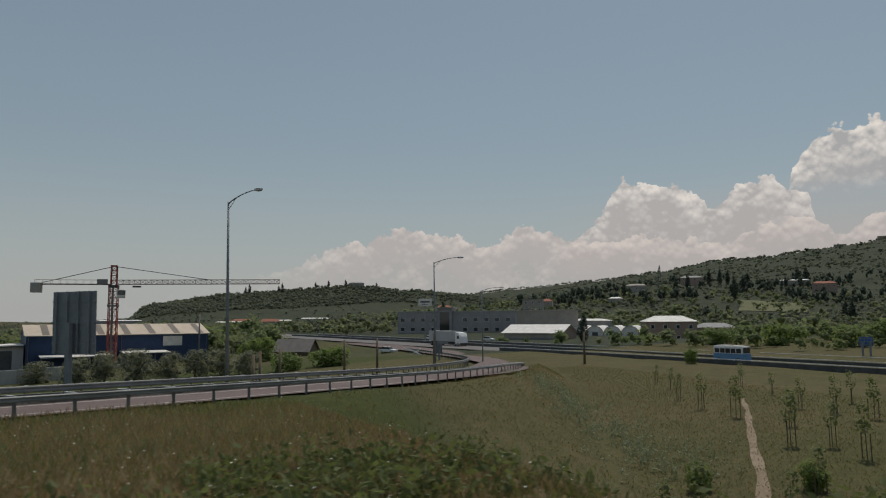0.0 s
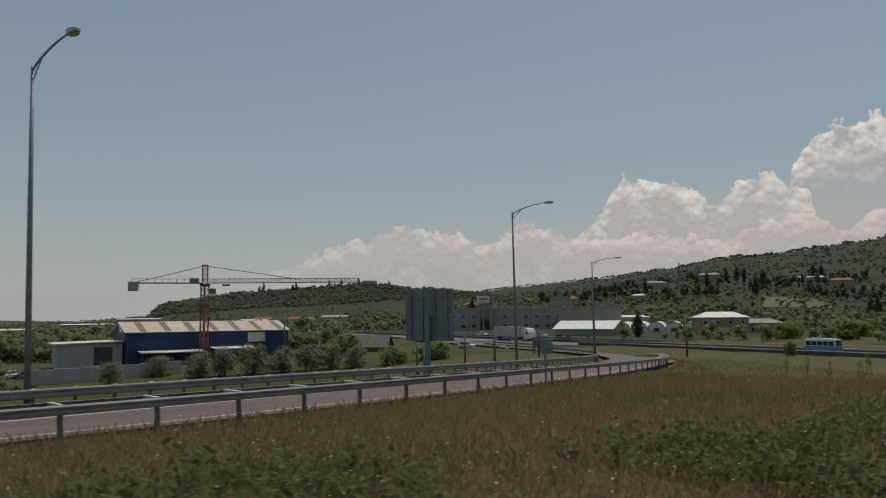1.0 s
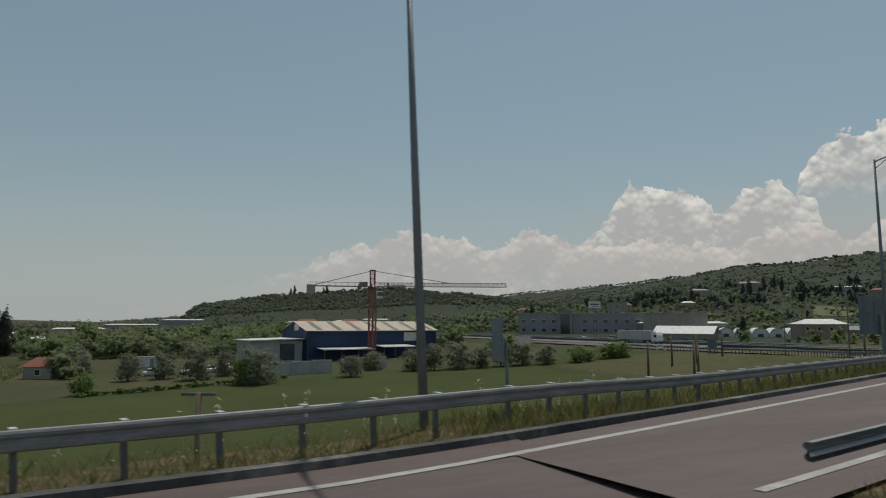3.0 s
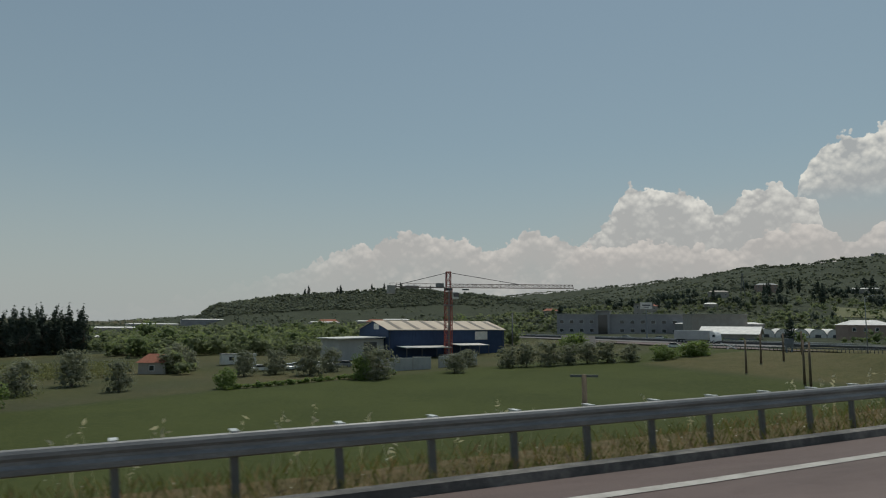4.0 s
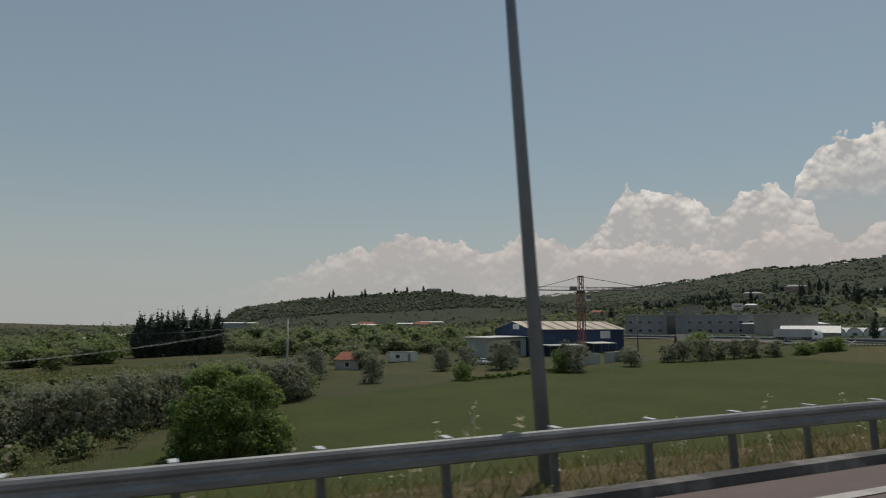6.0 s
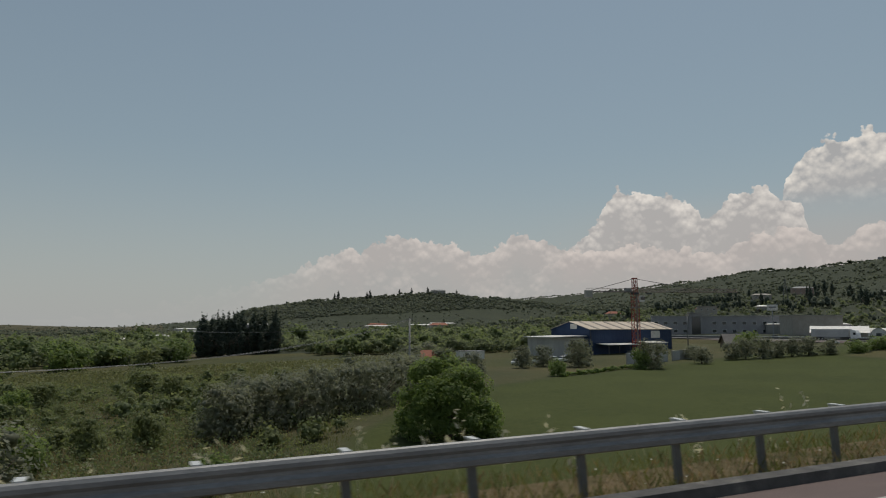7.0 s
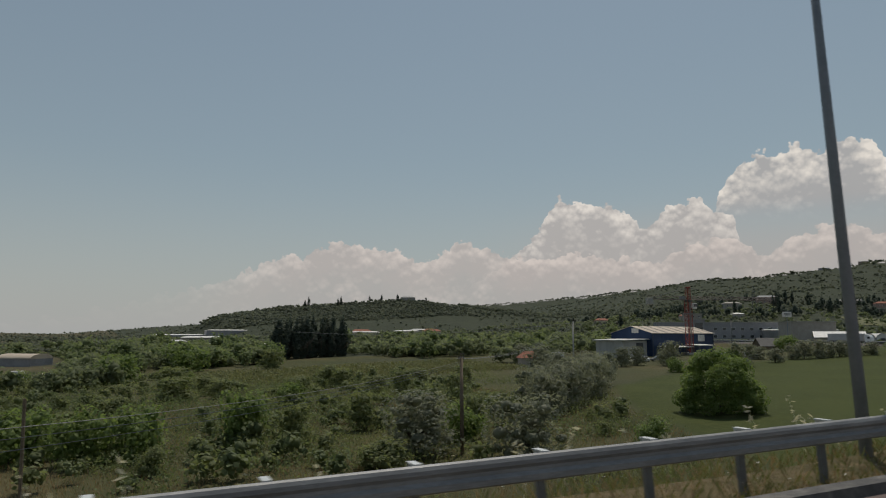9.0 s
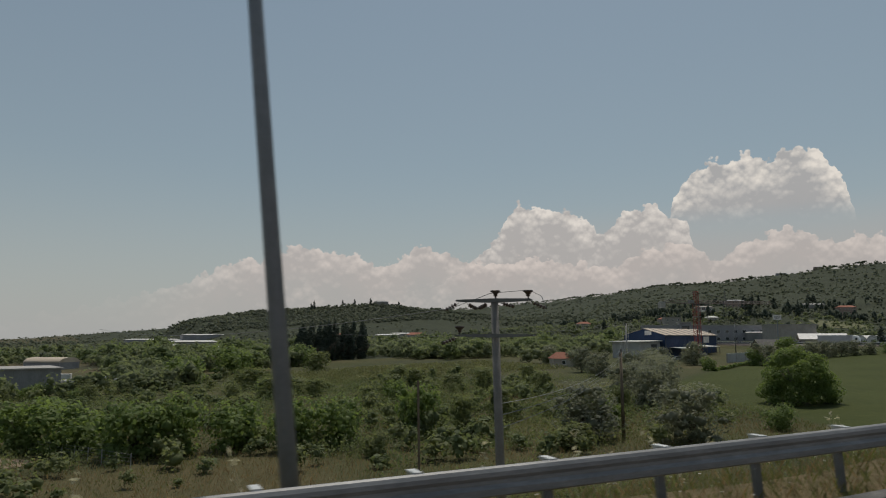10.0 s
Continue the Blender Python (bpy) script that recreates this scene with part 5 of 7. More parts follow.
M["seed"] = material("seed", ((0.36, 0.33, 0.24), (0.60, 0.56, 0.44)), 2, 0.8, island=0.5, translucent=0.4, coords="world")
blades("seed_grass", "tall pale oat grass with feathery seed heads", x, y, rng.uniform(0.6, 1.15, len(x)), "seed", 0.008, 0.22, True)


def weeds():
    """Dark broad-leaved weeds on the brow of the bank."""
    pts = []
    while len(pts) < 1600:
        x, y = rng.uniform(-27, 9), rng.uniform(4.5, 18)
        edge = min(9.0 + 0.52 * (x + 25.4), 10.6 + 0.12 * max(x + 12, 0)) + 0.7 * math.sin(x * 0.9)
        if y > edge or noise.noise((x * 0.22, y * 0.22, 9)) < -0.17 or y > ramp_inner(min(x, 15))[0] - 1:
            continue
        pts.append((x, y, rng.uniform(0.3, 0.8), rng.uniform(0.3, 0.8)))
    pts = np.array(pts)
    z = ground_height(pts[:, 0], pts[:, 1])
    q = 24
    d = unit(len(pts) * q).reshape(-1, q, 3)
    d[:, :, 2] = np.abs(d[:, :, 2])
    c = np.stack([pts[:, 0], pts[:, 1], z], 1)[:, None] + d * rng.uniform(0.4, 1, (len(pts), q, 1)) * np.stack([pts[:, 2] * 0.6, pts[:, 2] * 0.6, pts[:, 3]], 1)[:, None]
    me = quads_mesh("dark_weeds", leaf_quads(c.reshape(-1, 3), unit(len(pts) * q), np.full(len(pts) * q, 0.075), 0.4), "weed")
    tagged(new("dark_weeds", me), "dark green broad-leaved weeds on the grassy bank", "weeds", kind="stuff")


weeds()


def flowers():
    x, y = verge_points(2400)
    ox, oy = outer_points(900, 3.0)
    x, y = np.concatenate([x, ox]), np.concatenate([y, oy])
    c = np.stack([x, y, ground_height(x, y) + rng.uniform(0.2, 0.5, len(x))], 1)
    up = np.array((0, -0.3, 1.0)) + 0.5 * unit(len(x))
    up /= np.linalg.norm(up, axis=1)[:, None]
    tagged(new("white_flowers", quads_mesh("white_flowers", leaf_quads(c, up, np.full(len(x), 0.013), 0.9), "petal")), "small white flower heads in the grass", "flowers", kind="stuff")


M["petal"] = material("petal", ((0.5, 0.48, 0.42), (0.75, 0.72, 0.66)), 3, 0.8, island=0.5, coords="world")
flowers()


# thistle-like plants on the slope of the bowl
def bowl_weeds():
    pts = []
    for _ in range(420):
        k = rng.uniform(0, 1)
        pts.append((35 - 6 * k + rng.normal(scale=2.0), 60 - 26 * k + rng.normal(scale=2.2), rng.uniform(0.14, 0.3), rng.uniform(0.5, 1.15)))
    pts = np.array(pts)
    z = ground_height(pts[:, 0], pts[:, 1])
    q = 14
    d = unit(len(pts) * q).reshape(-1, q, 3)
    d[:, :, 2] = np.abs(d[:, :, 2])
    c = np.stack([pts[:, 0], pts[:, 1], z], 1)[:, None] + d * np.stack([pts[:, 2], pts[:, 2], pts[:, 3]], 1)[:, None]
    me = quads_mesh("thistles", leaf_quads(c.reshape(-1, 3), unit(len(pts) * q), np.full(len(pts) * q, 0.095), 0.4), "thistle")
    tagged(new("thistles", me), "greyish thistles on the slope", "weeds", kind="stuff")


bowl_weeds()


# staked saplings in the hollow
def saplings():
    root = thing("sapling", "young staked sapling with a thin leafy crown", "sapling", group="planted saplings")
    put("stem", Shape().tube([(0, 0, -0.1), (0.03, 0.02, 1.2), (0, 0.03, 2.3)], [0.025, 0.02, 0.01], 6).mesh("stem", "bark"), root)
    for sx in (-0.35, 0.3):
        put("stake", Shape().tube([(sx, 0.05, -0.2), (sx * 0.95, 0.05, 1.35)], 0.03, 6).mesh("stake", "timber"), root)
    put("crown", crown_mesh([(0, 0, 2.1, 0.45, 0.45, 0.8), (0.15, 0.1, 1.7, 0.4, 0.4, 0.5), (-0.1, 0.15, 2.6, 0.25, 0.25, 0.5)], 150, 0.1, "scrub_leaf", 0.6, None, 0.0), root)
    first = True
    for x, y, k in ((44.7, 49.3, 1.1), (43.8, 44.5, 1.2), (51.7, 45.0, 0.95), (38.9, 34.9, 1.2), (40.5, 33.1, 1.0), (39.3, 29.8, 1.15), (51.8, 41.7, 1.1), (51.8, 38.4, 1.15), (31.3, 26.5, 0.9), (51.8, 61.8, 0.85),
                    (53.8, 66.6, 0.8), (56.9, 52.8, 0.8), (44.1, 39.4, 1.0), (47, 55, 0.9), (58, 45, 1.0), (60, 60, 0.9), (36, 24, 1.0), (46, 30, 1.1), (27, 24.5, 0.9), (24, 27, 1.0), (21, 26, 1.0), (57, 34, 1.1)):
        m = Matrix.Translation((x, y, ground_at(x, y))) @ Matrix.Rotation(rng.uniform(0, 6), 4, "Z") @ Matrix.Scale(k, 4)
        if first:
            root.matrix_basis, first = m, False
        else:
            copy_thing(root, Matrix()).matrix_basis = m


saplings()

# trodden path through the hollow
rows = []
for k in np.linspace(0, 1, 22):
    x, y = 28.2 + 24.4 * k + 0.12 * math.sin(17 * k), 27.1 + 25.2 * k + 0.15 * math.cos(14 * k)
    hw = 0.34 - 0.16 * k + 0.06 * math.sin(31 * k)
    rows.append([(x - hw * 0.7, y + hw * 0.7, ground_at(x - hw * 0.7, y + hw * 0.7) + 0.05), (x + hw * 0.7, y - hw * 0.7, ground_at(x + hw * 0.7, y - hw * 0.7) + 0.05)])
strip("footpath", rows, "soil", "pale trodden earth path through the grass", "path")


# ---------- overhead sign gantry ----------
def gantry():
    x, y, z = along(103.48, 9.7)
    root = thing("sign_gantry", "grey tubular steel gantry with a lattice beam over the road", "gantry", (x, y, z), float(np.interp(103, _s, _h)))
    # local x runs along the road, local y away from it
    gap, top = 0.79, 8.9
    root.scale = (1, 1, 0.965)

    def tower(yy, foot):
        for sx in (-gap / 2, gap / 2):
            put("tube", Shape().tube([(sx, yy, foot), (sx, yy, 6.4), (sx, yy, top)], [0.16, 0.155, 0.15], 16).mesh("tube", "gantry_steel", True), root)
            fl = Shape().tube([(sx, yy, 6.36), (sx, yy, 6.44)], 0.24, 16)
            for q in range(4):
                a_ = q * math.pi / 2 + 0.5
                cx, cy = math.cos(a_), math.sin(a_)
                fl.add([(sx + cx * 0.15, yy + cy * 0.15, 6.0), (sx + cx * 0.15, yy + cy * 0.15, 6.85), (sx + cx * 0.235, yy + cy * 0.235, 6.5), (sx + cx * 0.235, yy + cy * 0.235, 6.3)], [(0, 1, 2, 3)])
            put("flange", fl.mesh("flange", "gantry_steel"), root)
        for i in range(6):
            zz = 0.9 + 1.08 * i
            put("rung", Shape().box(-gap / 2, gap / 2, yy - 0.035, yy + 0.035, zz - 0.05, zz + 0.05).mesh("rung", "gantry_steel"), root)
            side = 1 if i % 2 else -1
            if i < 5:
                put("diagonal", Shape().tube([(side * gap / 2 * 0.85, yy, zz), (-side * gap / 2 * 0.85, yy, zz + 1.08)], 0.028, 6).mesh("diagonal", "gantry_steel"), root)
                put("half_rung", Shape().box(-gap / 2, 0.04, yy - 0.022, yy + 0.022, zz + 0.52, zz + 0.57).mesh("half_rung", "gantry_steel"), root)

    tower(0.0, -1.2)
    tower(-26.0, -0.4)
    # the lattice beam with its walkway
    lo, hi, y1 = 7.15, 8.75, -26.0
    for sx in (-gap / 2, gap / 2):
        for zz in (lo, hi):
            put("chord", Shape().box(sx - 0.05, sx + 0.05, y1, 0.2, zz - 0.05, zz + 0.05).mesh("chord", "gantry_steel"), root)
        n = 17
        for i in range(n):
            ya, yb = 0 + (y1 / n) * i, (y1 / n) * (i + 1)
            put("brace", Shape().tube([(sx, ya, lo if i % 2 else hi), (sx, yb, hi if i % 2 else lo)], 0.03, 6).mesh("brace", "gantry_steel"), root)
            put("upright", Shape().tube([(sx, yb, lo), (sx, yb, hi)], 0.025, 6).mesh("upright", "gantry_steel"), root)
    for i in range(18):
        ya = y1 / 17 * i
        put("cross_bar", Shape().box(-gap / 2, gap / 2, ya - 0.04, ya + 0.04, lo - 0.04, lo + 0.04).mesh("cross_bar", "gantry_steel"), root)
    put("walkway", Shape().box(-gap / 2, gap / 2, y1, -0.3, lo + 0.05, lo + 0.075).mesh("walkway", "grey_sheet"), root)


gantry()


# ---------- road signs seen from behind ----------
def road_sign(x, y, zg, turn, w, h, low, label, posts=1, mat="sign_back"):
    root = thing("road_sign", label, "road sign", (x, y, zg), turn)
    put("panel", Shape().box(-w / 2, w / 2, -0.02, 0.02, low, low + h, 0.01).mesh("panel", mat), root)
    for i in range(3 if w > 1.5 else 1):
        zz = low + h * (i + 0.5) / (3 if w > 1.5 else 1)
        put("rail", Shape().box(-w / 2 + 0.05, w / 2 - 0.05, -0.09, -0.02, zz - 0.04, zz + 0.04).mesh("rail", "sign_back"), root)
    if w > 1.5:
        for i in range(4):
            xx = -w / 2 + w * (i + 0.5) / 4
            put("rib", Shape().box(xx - 0.05, xx + 0.05, -0.16, -0.09, low, low + h).mesh("rib", "sign_back"), root)
    for i in range(posts):
        xx = 0 if posts == 1 else (-w * 0.28, w * 0.28)[i]
        r = 0.16 if w > 1.5 else 0.04
        put("post", Shape().box(xx - r, xx + r, -0.16 - r * 1.6, -0.16, -0.6, low + h * 0.5, 0.02).mesh("post", "sign_back"), root)


road_sign(-4.2, 42.2, -1.5, math.atan2(-2.6, 2.3), 3.5, 3.35, 1.95, "large road sign seen from its ribbed grey back")
road_sign(-5.2, 25.9, -0.95, math.atan2(-2.6, 2.3), 0.55, 0.62, 1.35, "small grey sign on a thin post behind the rail")


def verge_sign():
    root = thing("verge_sign", "small white sign plate with grey back on a roadside post", "road sign", (-8.22, 2.94, ground_at(-8.22, 2.94)), radians(85))
    g = root.matrix_basis.translation.z
    for lo, hi in ((1.87, 2.5),):
        plate = put("plate", Shape().box(-0.345, 0.345, -0.012, 0.012, lo - g, hi - g, 0.006).mesh("plate", "paint_white"), root)
        put("back_sheet", Shape().box(-0.34, 0.34, 0.013, 0.019, lo + 0.005 - g, hi - 0.005 - g).mesh("back_sheet", "dark_back"), plate)
        for k, wide in ((0.7, 0.22), (0.35, 0.16)):
            zz = lo + (hi - lo) * k - g
            put("bar", Shape().box(-wide, wide, -0.017, -0.0125, zz - 0.03, zz + 0.03).mesh("bar", "grey_sheet"), plate)
    put("post", Shape().tube([(0, 0.055, -0.4), (0, 0.055, 2.35 - g)], 0.035, 10).mesh("post", "dark_back", True), root)
    for zz in (1.98, 2.3):
        put("clamp", Shape().box(-0.07, 0.07, 0.02, 0.1, zz - g - 0.02, zz - g + 0.02).mesh("clamp", "dark_back"), root)


M["dark_back"] = material("dark_back", ((0.17, 0.182, 0.19), (0.23, 0.243, 0.25)), 2, 0.6, metal=0.1)
verge_sign()
x, y, z = along(55.2, 14.6)
road_sign(x, y, z - 0.3, radians(82), 0.75, 1.0, 1.5, "narrow sign seen edge-on behind the rail")
road_sign(47, 118, -6.2, radians(-50), 1.9, 1.9, 2.2, "square road sign seen from behind beside the slip road", 2)
road_sign(106, 79, -5.1, radians(-55), 1.9, 1.5, 2.5, "blue direction sign beside the motorway", 2, "sign_blue")


def far_board():
    root = thing("billboard", "white advertising board with dark bars on a mast", "billboard", (79.3, 209.4, ground_at(79.3, 209.4)), radians(-25))
    put("mast", Shape().tube([(0, 0, -0.3), (0, 0, 12.2)], [0.25, 0.18], 8).mesh("mast", "lamp_steel"), root)
    put("panel", Shape().box(-2.1, 2.1, -0.2, 0.2, 11.8, 14.2, 0.03).mesh("panel", "white_sheet"), root)
    put("bar", Shape().box(-1.5, 1.5, -0.23, -0.204, 12.95, 13.4).mesh("bar", "dark_sheet"), root)
    put("bar", Shape().box(-1.0, 1.0, -0.23, -0.204, 12.3, 12.5).mesh("bar", "dark_sheet"), root)


far_board()


# ---------- the blue warehouse ----------
def gable_shed(name, label, at, turn, length, width, eave, ridge, wall_mat, roof_mat, bands=0, over=0.4, gable_mat=None, category="building"):
    """A gabled shed; its front-left corner at the origin, the ridge along local x."""
    root = thing(name, label, category, at, turn)
    t = 0.2
    put("wall", Shape().box(0, length, 0, t, -0.8, eave).mesh("wall", wall_mat), root)
    put("wall", Shape().box(0, length, width - t, width, -0.8, eave).mesh("wall", wall_mat), root)
    for xx in (0, length - t):
        sh = Shape()
        out = [(0.21, -0.8), (width - 0.21, -0.8), (width - 0.21, eave), (width / 2, ridge - 0.05), (0.21, eave)]
        sh.add([(xx, a_, b_) for a_, b_ in out] + [(xx + t, a_, b_) for a_, b_ in out], [(0, 1, 2, 3, 4), (9, 8, 7, 6, 5)] + [(i, i + 5, (i + 1) % 5 + 5, (i + 1) % 5) for i in range(5)])
        put("gable_wall", sh.mesh("gable_wall", gable_mat or wall_mat), root)
    drop = (ridge - eave) / (width / 2) * over
    for s0, s1 in ((-over, width / 2), (width + over, width / 2)):
        sh = Shape()
        q = [(-over, s0, eave - drop), (length + over, s0, eave - drop), (length + over, s1, ridge), (-over, s1, ridge)]
        sh.add(q + [(a_, b_, c_ + 0.12) for a_, b_, c_ in q], [(3, 2, 1, 0), (4, 5, 6, 7)] + [(i, (i + 1) % 4, (i + 1) % 4 + 4, i + 4) for i in range(4)])
        slope = put("roof_slope", sh.mesh("roof_slope", roof_mat), root)
        for i in range(bands):
            x0 = length * (i + 0.55) / bands
            sh = Shape()
            k = 0.05
            lo_y, hi_y = s0 + (s1 - s0) * k, s0 + (s1 - s0) * (1 - k)
            lo_z, hi_z = eave - drop + (ridge - eave + drop) * k, ridge - (ridge - eave + drop) * k
            q = [(x0, lo_y, lo_z + 0.125), (x0 + 1.5, lo_y, lo_z + 0.125), (x0 + 1.5, hi_y, hi_z + 0.125), (x0, hi_y, hi_z + 0.125)]
            sh.add(q + [(a_, b_, c_ + 0.03) for a_, b_, c_ in q], [(4, 5, 6, 7)] + [(j, (j + 1) % 4, (j + 1) % 4 + 4, j + 4) for j in range(4)])
            put("skylight_band", sh.mesh("skylight_band", "roof_light"), slope)
    return root


M["weathered_roof"] = material("weathered_roof", ((0.09, 0.085, 0.078), (0.15, 0.14, 0.13)), 0.8, 0.85, bump=0.3)
WZ = -8.6
ware = gable_shed("warehouse", "long blue sheet-metal warehouse with a cream roof and skylight strips", (-27.5, 183.0, WZ), radians(12.5), 40.7, 17, 7.55, 9.95, "blue_sheet", "roof_cream", bands=7)
put("window", Shape().box(29.6, 34.2, -0.06, -0.005, 4.6, 7.0).mesh("window", "white_sheet"), ware, label="white panel window")
put("vent_panel", Shape().box(-0.08, -0.01, 5.4, 8.2, 7.6, 9.2).mesh("vent_panel", "white_sheet"), ware)
put("gutter", Shape().box(-0.3, 41, -0.5, -0.36, 7.32, 7.46).mesh("gutter", "galv_post"), ware)
for xx in (0.4, 20, 40.2):
    put("downpipe", Shape().tube([(xx, -0.1, -0.5), (xx, -0.1, 7.4)], 0.07, 6).mesh("downpipe", "galv_post"), ware)
for i in range(40):
    put("wall_rib", Shape().box(0.7 + i, 0.76 + i, -0.035, -0.004, 0.4, 7.3).mesh("wall_rib", "blue_sheet"), ware)


def lean_roof(name, label, x0, x1, y0, y1, z, mat, posts=True):
    """A flat canopy in the warehouse's frame."""
    root = thing(name, label, "canopy", (-27.5, 183.0, WZ), radians(12.5))
    sh = Shape()
    q = [(x0, y0, z - 0.35), (x1, y0, z - 0.35), (x1, y1, z), (x0, y1, z)]
    sh.add(q + [(a_, b_, c_ + 0.14) for a_, b_, c_ in q], [(3, 2, 1, 0), (4, 5, 6, 7)] + [(i, (i + 1) % 4, (i + 1) % 4 + 4, i + 4) for i in range(4)])
    put("roof", sh.mesh("roof", mat), root)
    for xx in np.linspace(x0 + 0.2, x1 - 0.2, 4):
        put("post", Shape().box(xx - 0.07, xx + 0.07, y0 + 0.1, y0 + 0.24, -1.0, z - 0.34).mesh("post", "galv_post"), root)
    return root


lean_roof("canopy", "white sheet canopy on posts against the warehouse", 2.5, 17.5, -5.5, -0.3, 3.0, "white_sheet")
lean_roof("canopy", "white sheet canopy beside the crane", 19.5, 30.0, -6.5, -0.6, 3.5, "white_sheet")


M["annex_sheet"] = material("annex_sheet", ((0.33, 0.33, 0.32), (0.46, 0.455, 0.44)), 0.5, 0.7, bump=0.1, stretch=(1, 1, 0.3))


def annex():
    root = thing("annex_building", "low grey annex with a flat white roof", "building", (-27.5, 183.0, WZ), radians(12.5))
    put("wall", Shape().box(-14.0, -0.3, 2.0, 2.2, -0.8, 5.0).mesh("wall", "annex_sheet"), root)
    put("wall", Shape().box(-14.0, -13.8, 2.21, 13, -0.8, 5.0).mesh("wall", "annex_sheet"), root)
    put("wall", Shape().box(-14.0, -0.3, 13.01, 13.2, -0.8, 5.0).mesh("wall", "annex_sheet"), root)
    sh = Shape()
    q = [(-15.0, 0.8, 5.02), (0.0 - 0.35, 0.8, 5.35), (0.0 - 0.35, 14, 5.35), (-15.0, 14, 5.02)]
    sh.add(q + [(a_, b_, c_ + 0.25) for a_, b_, c_ in q], [(3, 2, 1, 0), (4, 5, 6, 7)] + [(i, (i + 1) % 4, (i + 1) % 4 + 4, i + 4) for i in range(4)])
    put("roof", sh.mesh("roof", "white_sheet"), root)
    put("door", Shape().box(-6.5, -2.5, 1.93, 1.99, 0, 4.2).mesh("door", "dark_sheet"), root)


annex()


def yard_wall(label, x0, y0, x1, y1, h, panels, mat="annex_sheet"):
    root = thing("yard_wall", label, "wall")
    for i in range(panels):
        a_, b_ = i / panels, (i + 1) / panels
        p, q = Vector((x0 + (x1 - x0) * a_, y0 + (y1 - y0) * a_, 0)), Vector((x0 + (x1 - x0) * b_, y0 + (y1 - y0) * b_, 0))
        d = (q - p).normalized()
        g = min(ground_at(p.x, p.y), ground_at(q.x, q.y))
        m = Matrix.Translation((p.x, p.y, g)) @ Matrix.Rotation(math.atan2(d.y, d.x), 4, "Z")
        n_ = (q - p).length
        put("panel", Shape().box(0.03, n_ - 0.03, -0.08, 0.08, -0.4, h).mesh("panel", mat), root, m)
        put("coping", Shape().box(0, n_, -0.13, 0.13, h + 0.002, h + 0.12).mesh("coping", "white_sheet"), root, m)
        put("pier", Shape().box(-0.12, 0.12, -0.14, 0.14, -0.4, h + 0.2).mesh("pier", "concrete"), root, m)


yard_wall("pale grey yard wall with a white coping", -42, 146, -29.2, 145.6, 2.7, 3)
yard_wall("pale grey yard wall with a white coping", -27, 146.5, -16, 150, 2.5, 3)


# ---------- the tower crane ----------
def lattice(sh, a, b, half, bays, r=0.045, tri=False):
    """Chords and zigzag braces of a lattice boom from a to b."""
    a, b = Vector(a), Vector(b)
    d = (b - a).normalized()
    up = Vector((0, 0, 1)) if abs(d.z) < 0.9 else Vector((0, 1, 0))
    s = d.cross(up).normalized()
    u = s.cross(d)
    corners = [s * half, -s * half, u * half * 1.6] if tri else [s * half + u * half, -s * half + u * half, -s * half - u * half, s * half - u * half]
    for c in corners:
        sh.tube([a + c, b + c], r * 1.3, 5)
    for i in range(bays):
        p, q = a + (b - a) * (i / bays), a + (b - a) * ((i + 1) / bays)
        for j in range(len(corners)):
            c0, c1 = corners[j], corners[(j + 1) % len(corners)]
            sh.tube([p + c0, q + c1] if i % 2 else [p + c1, q + c0], r * 0.8, 4, False)
            sh.tube([q + c0, q + c1], r * 0.7, 4, False)


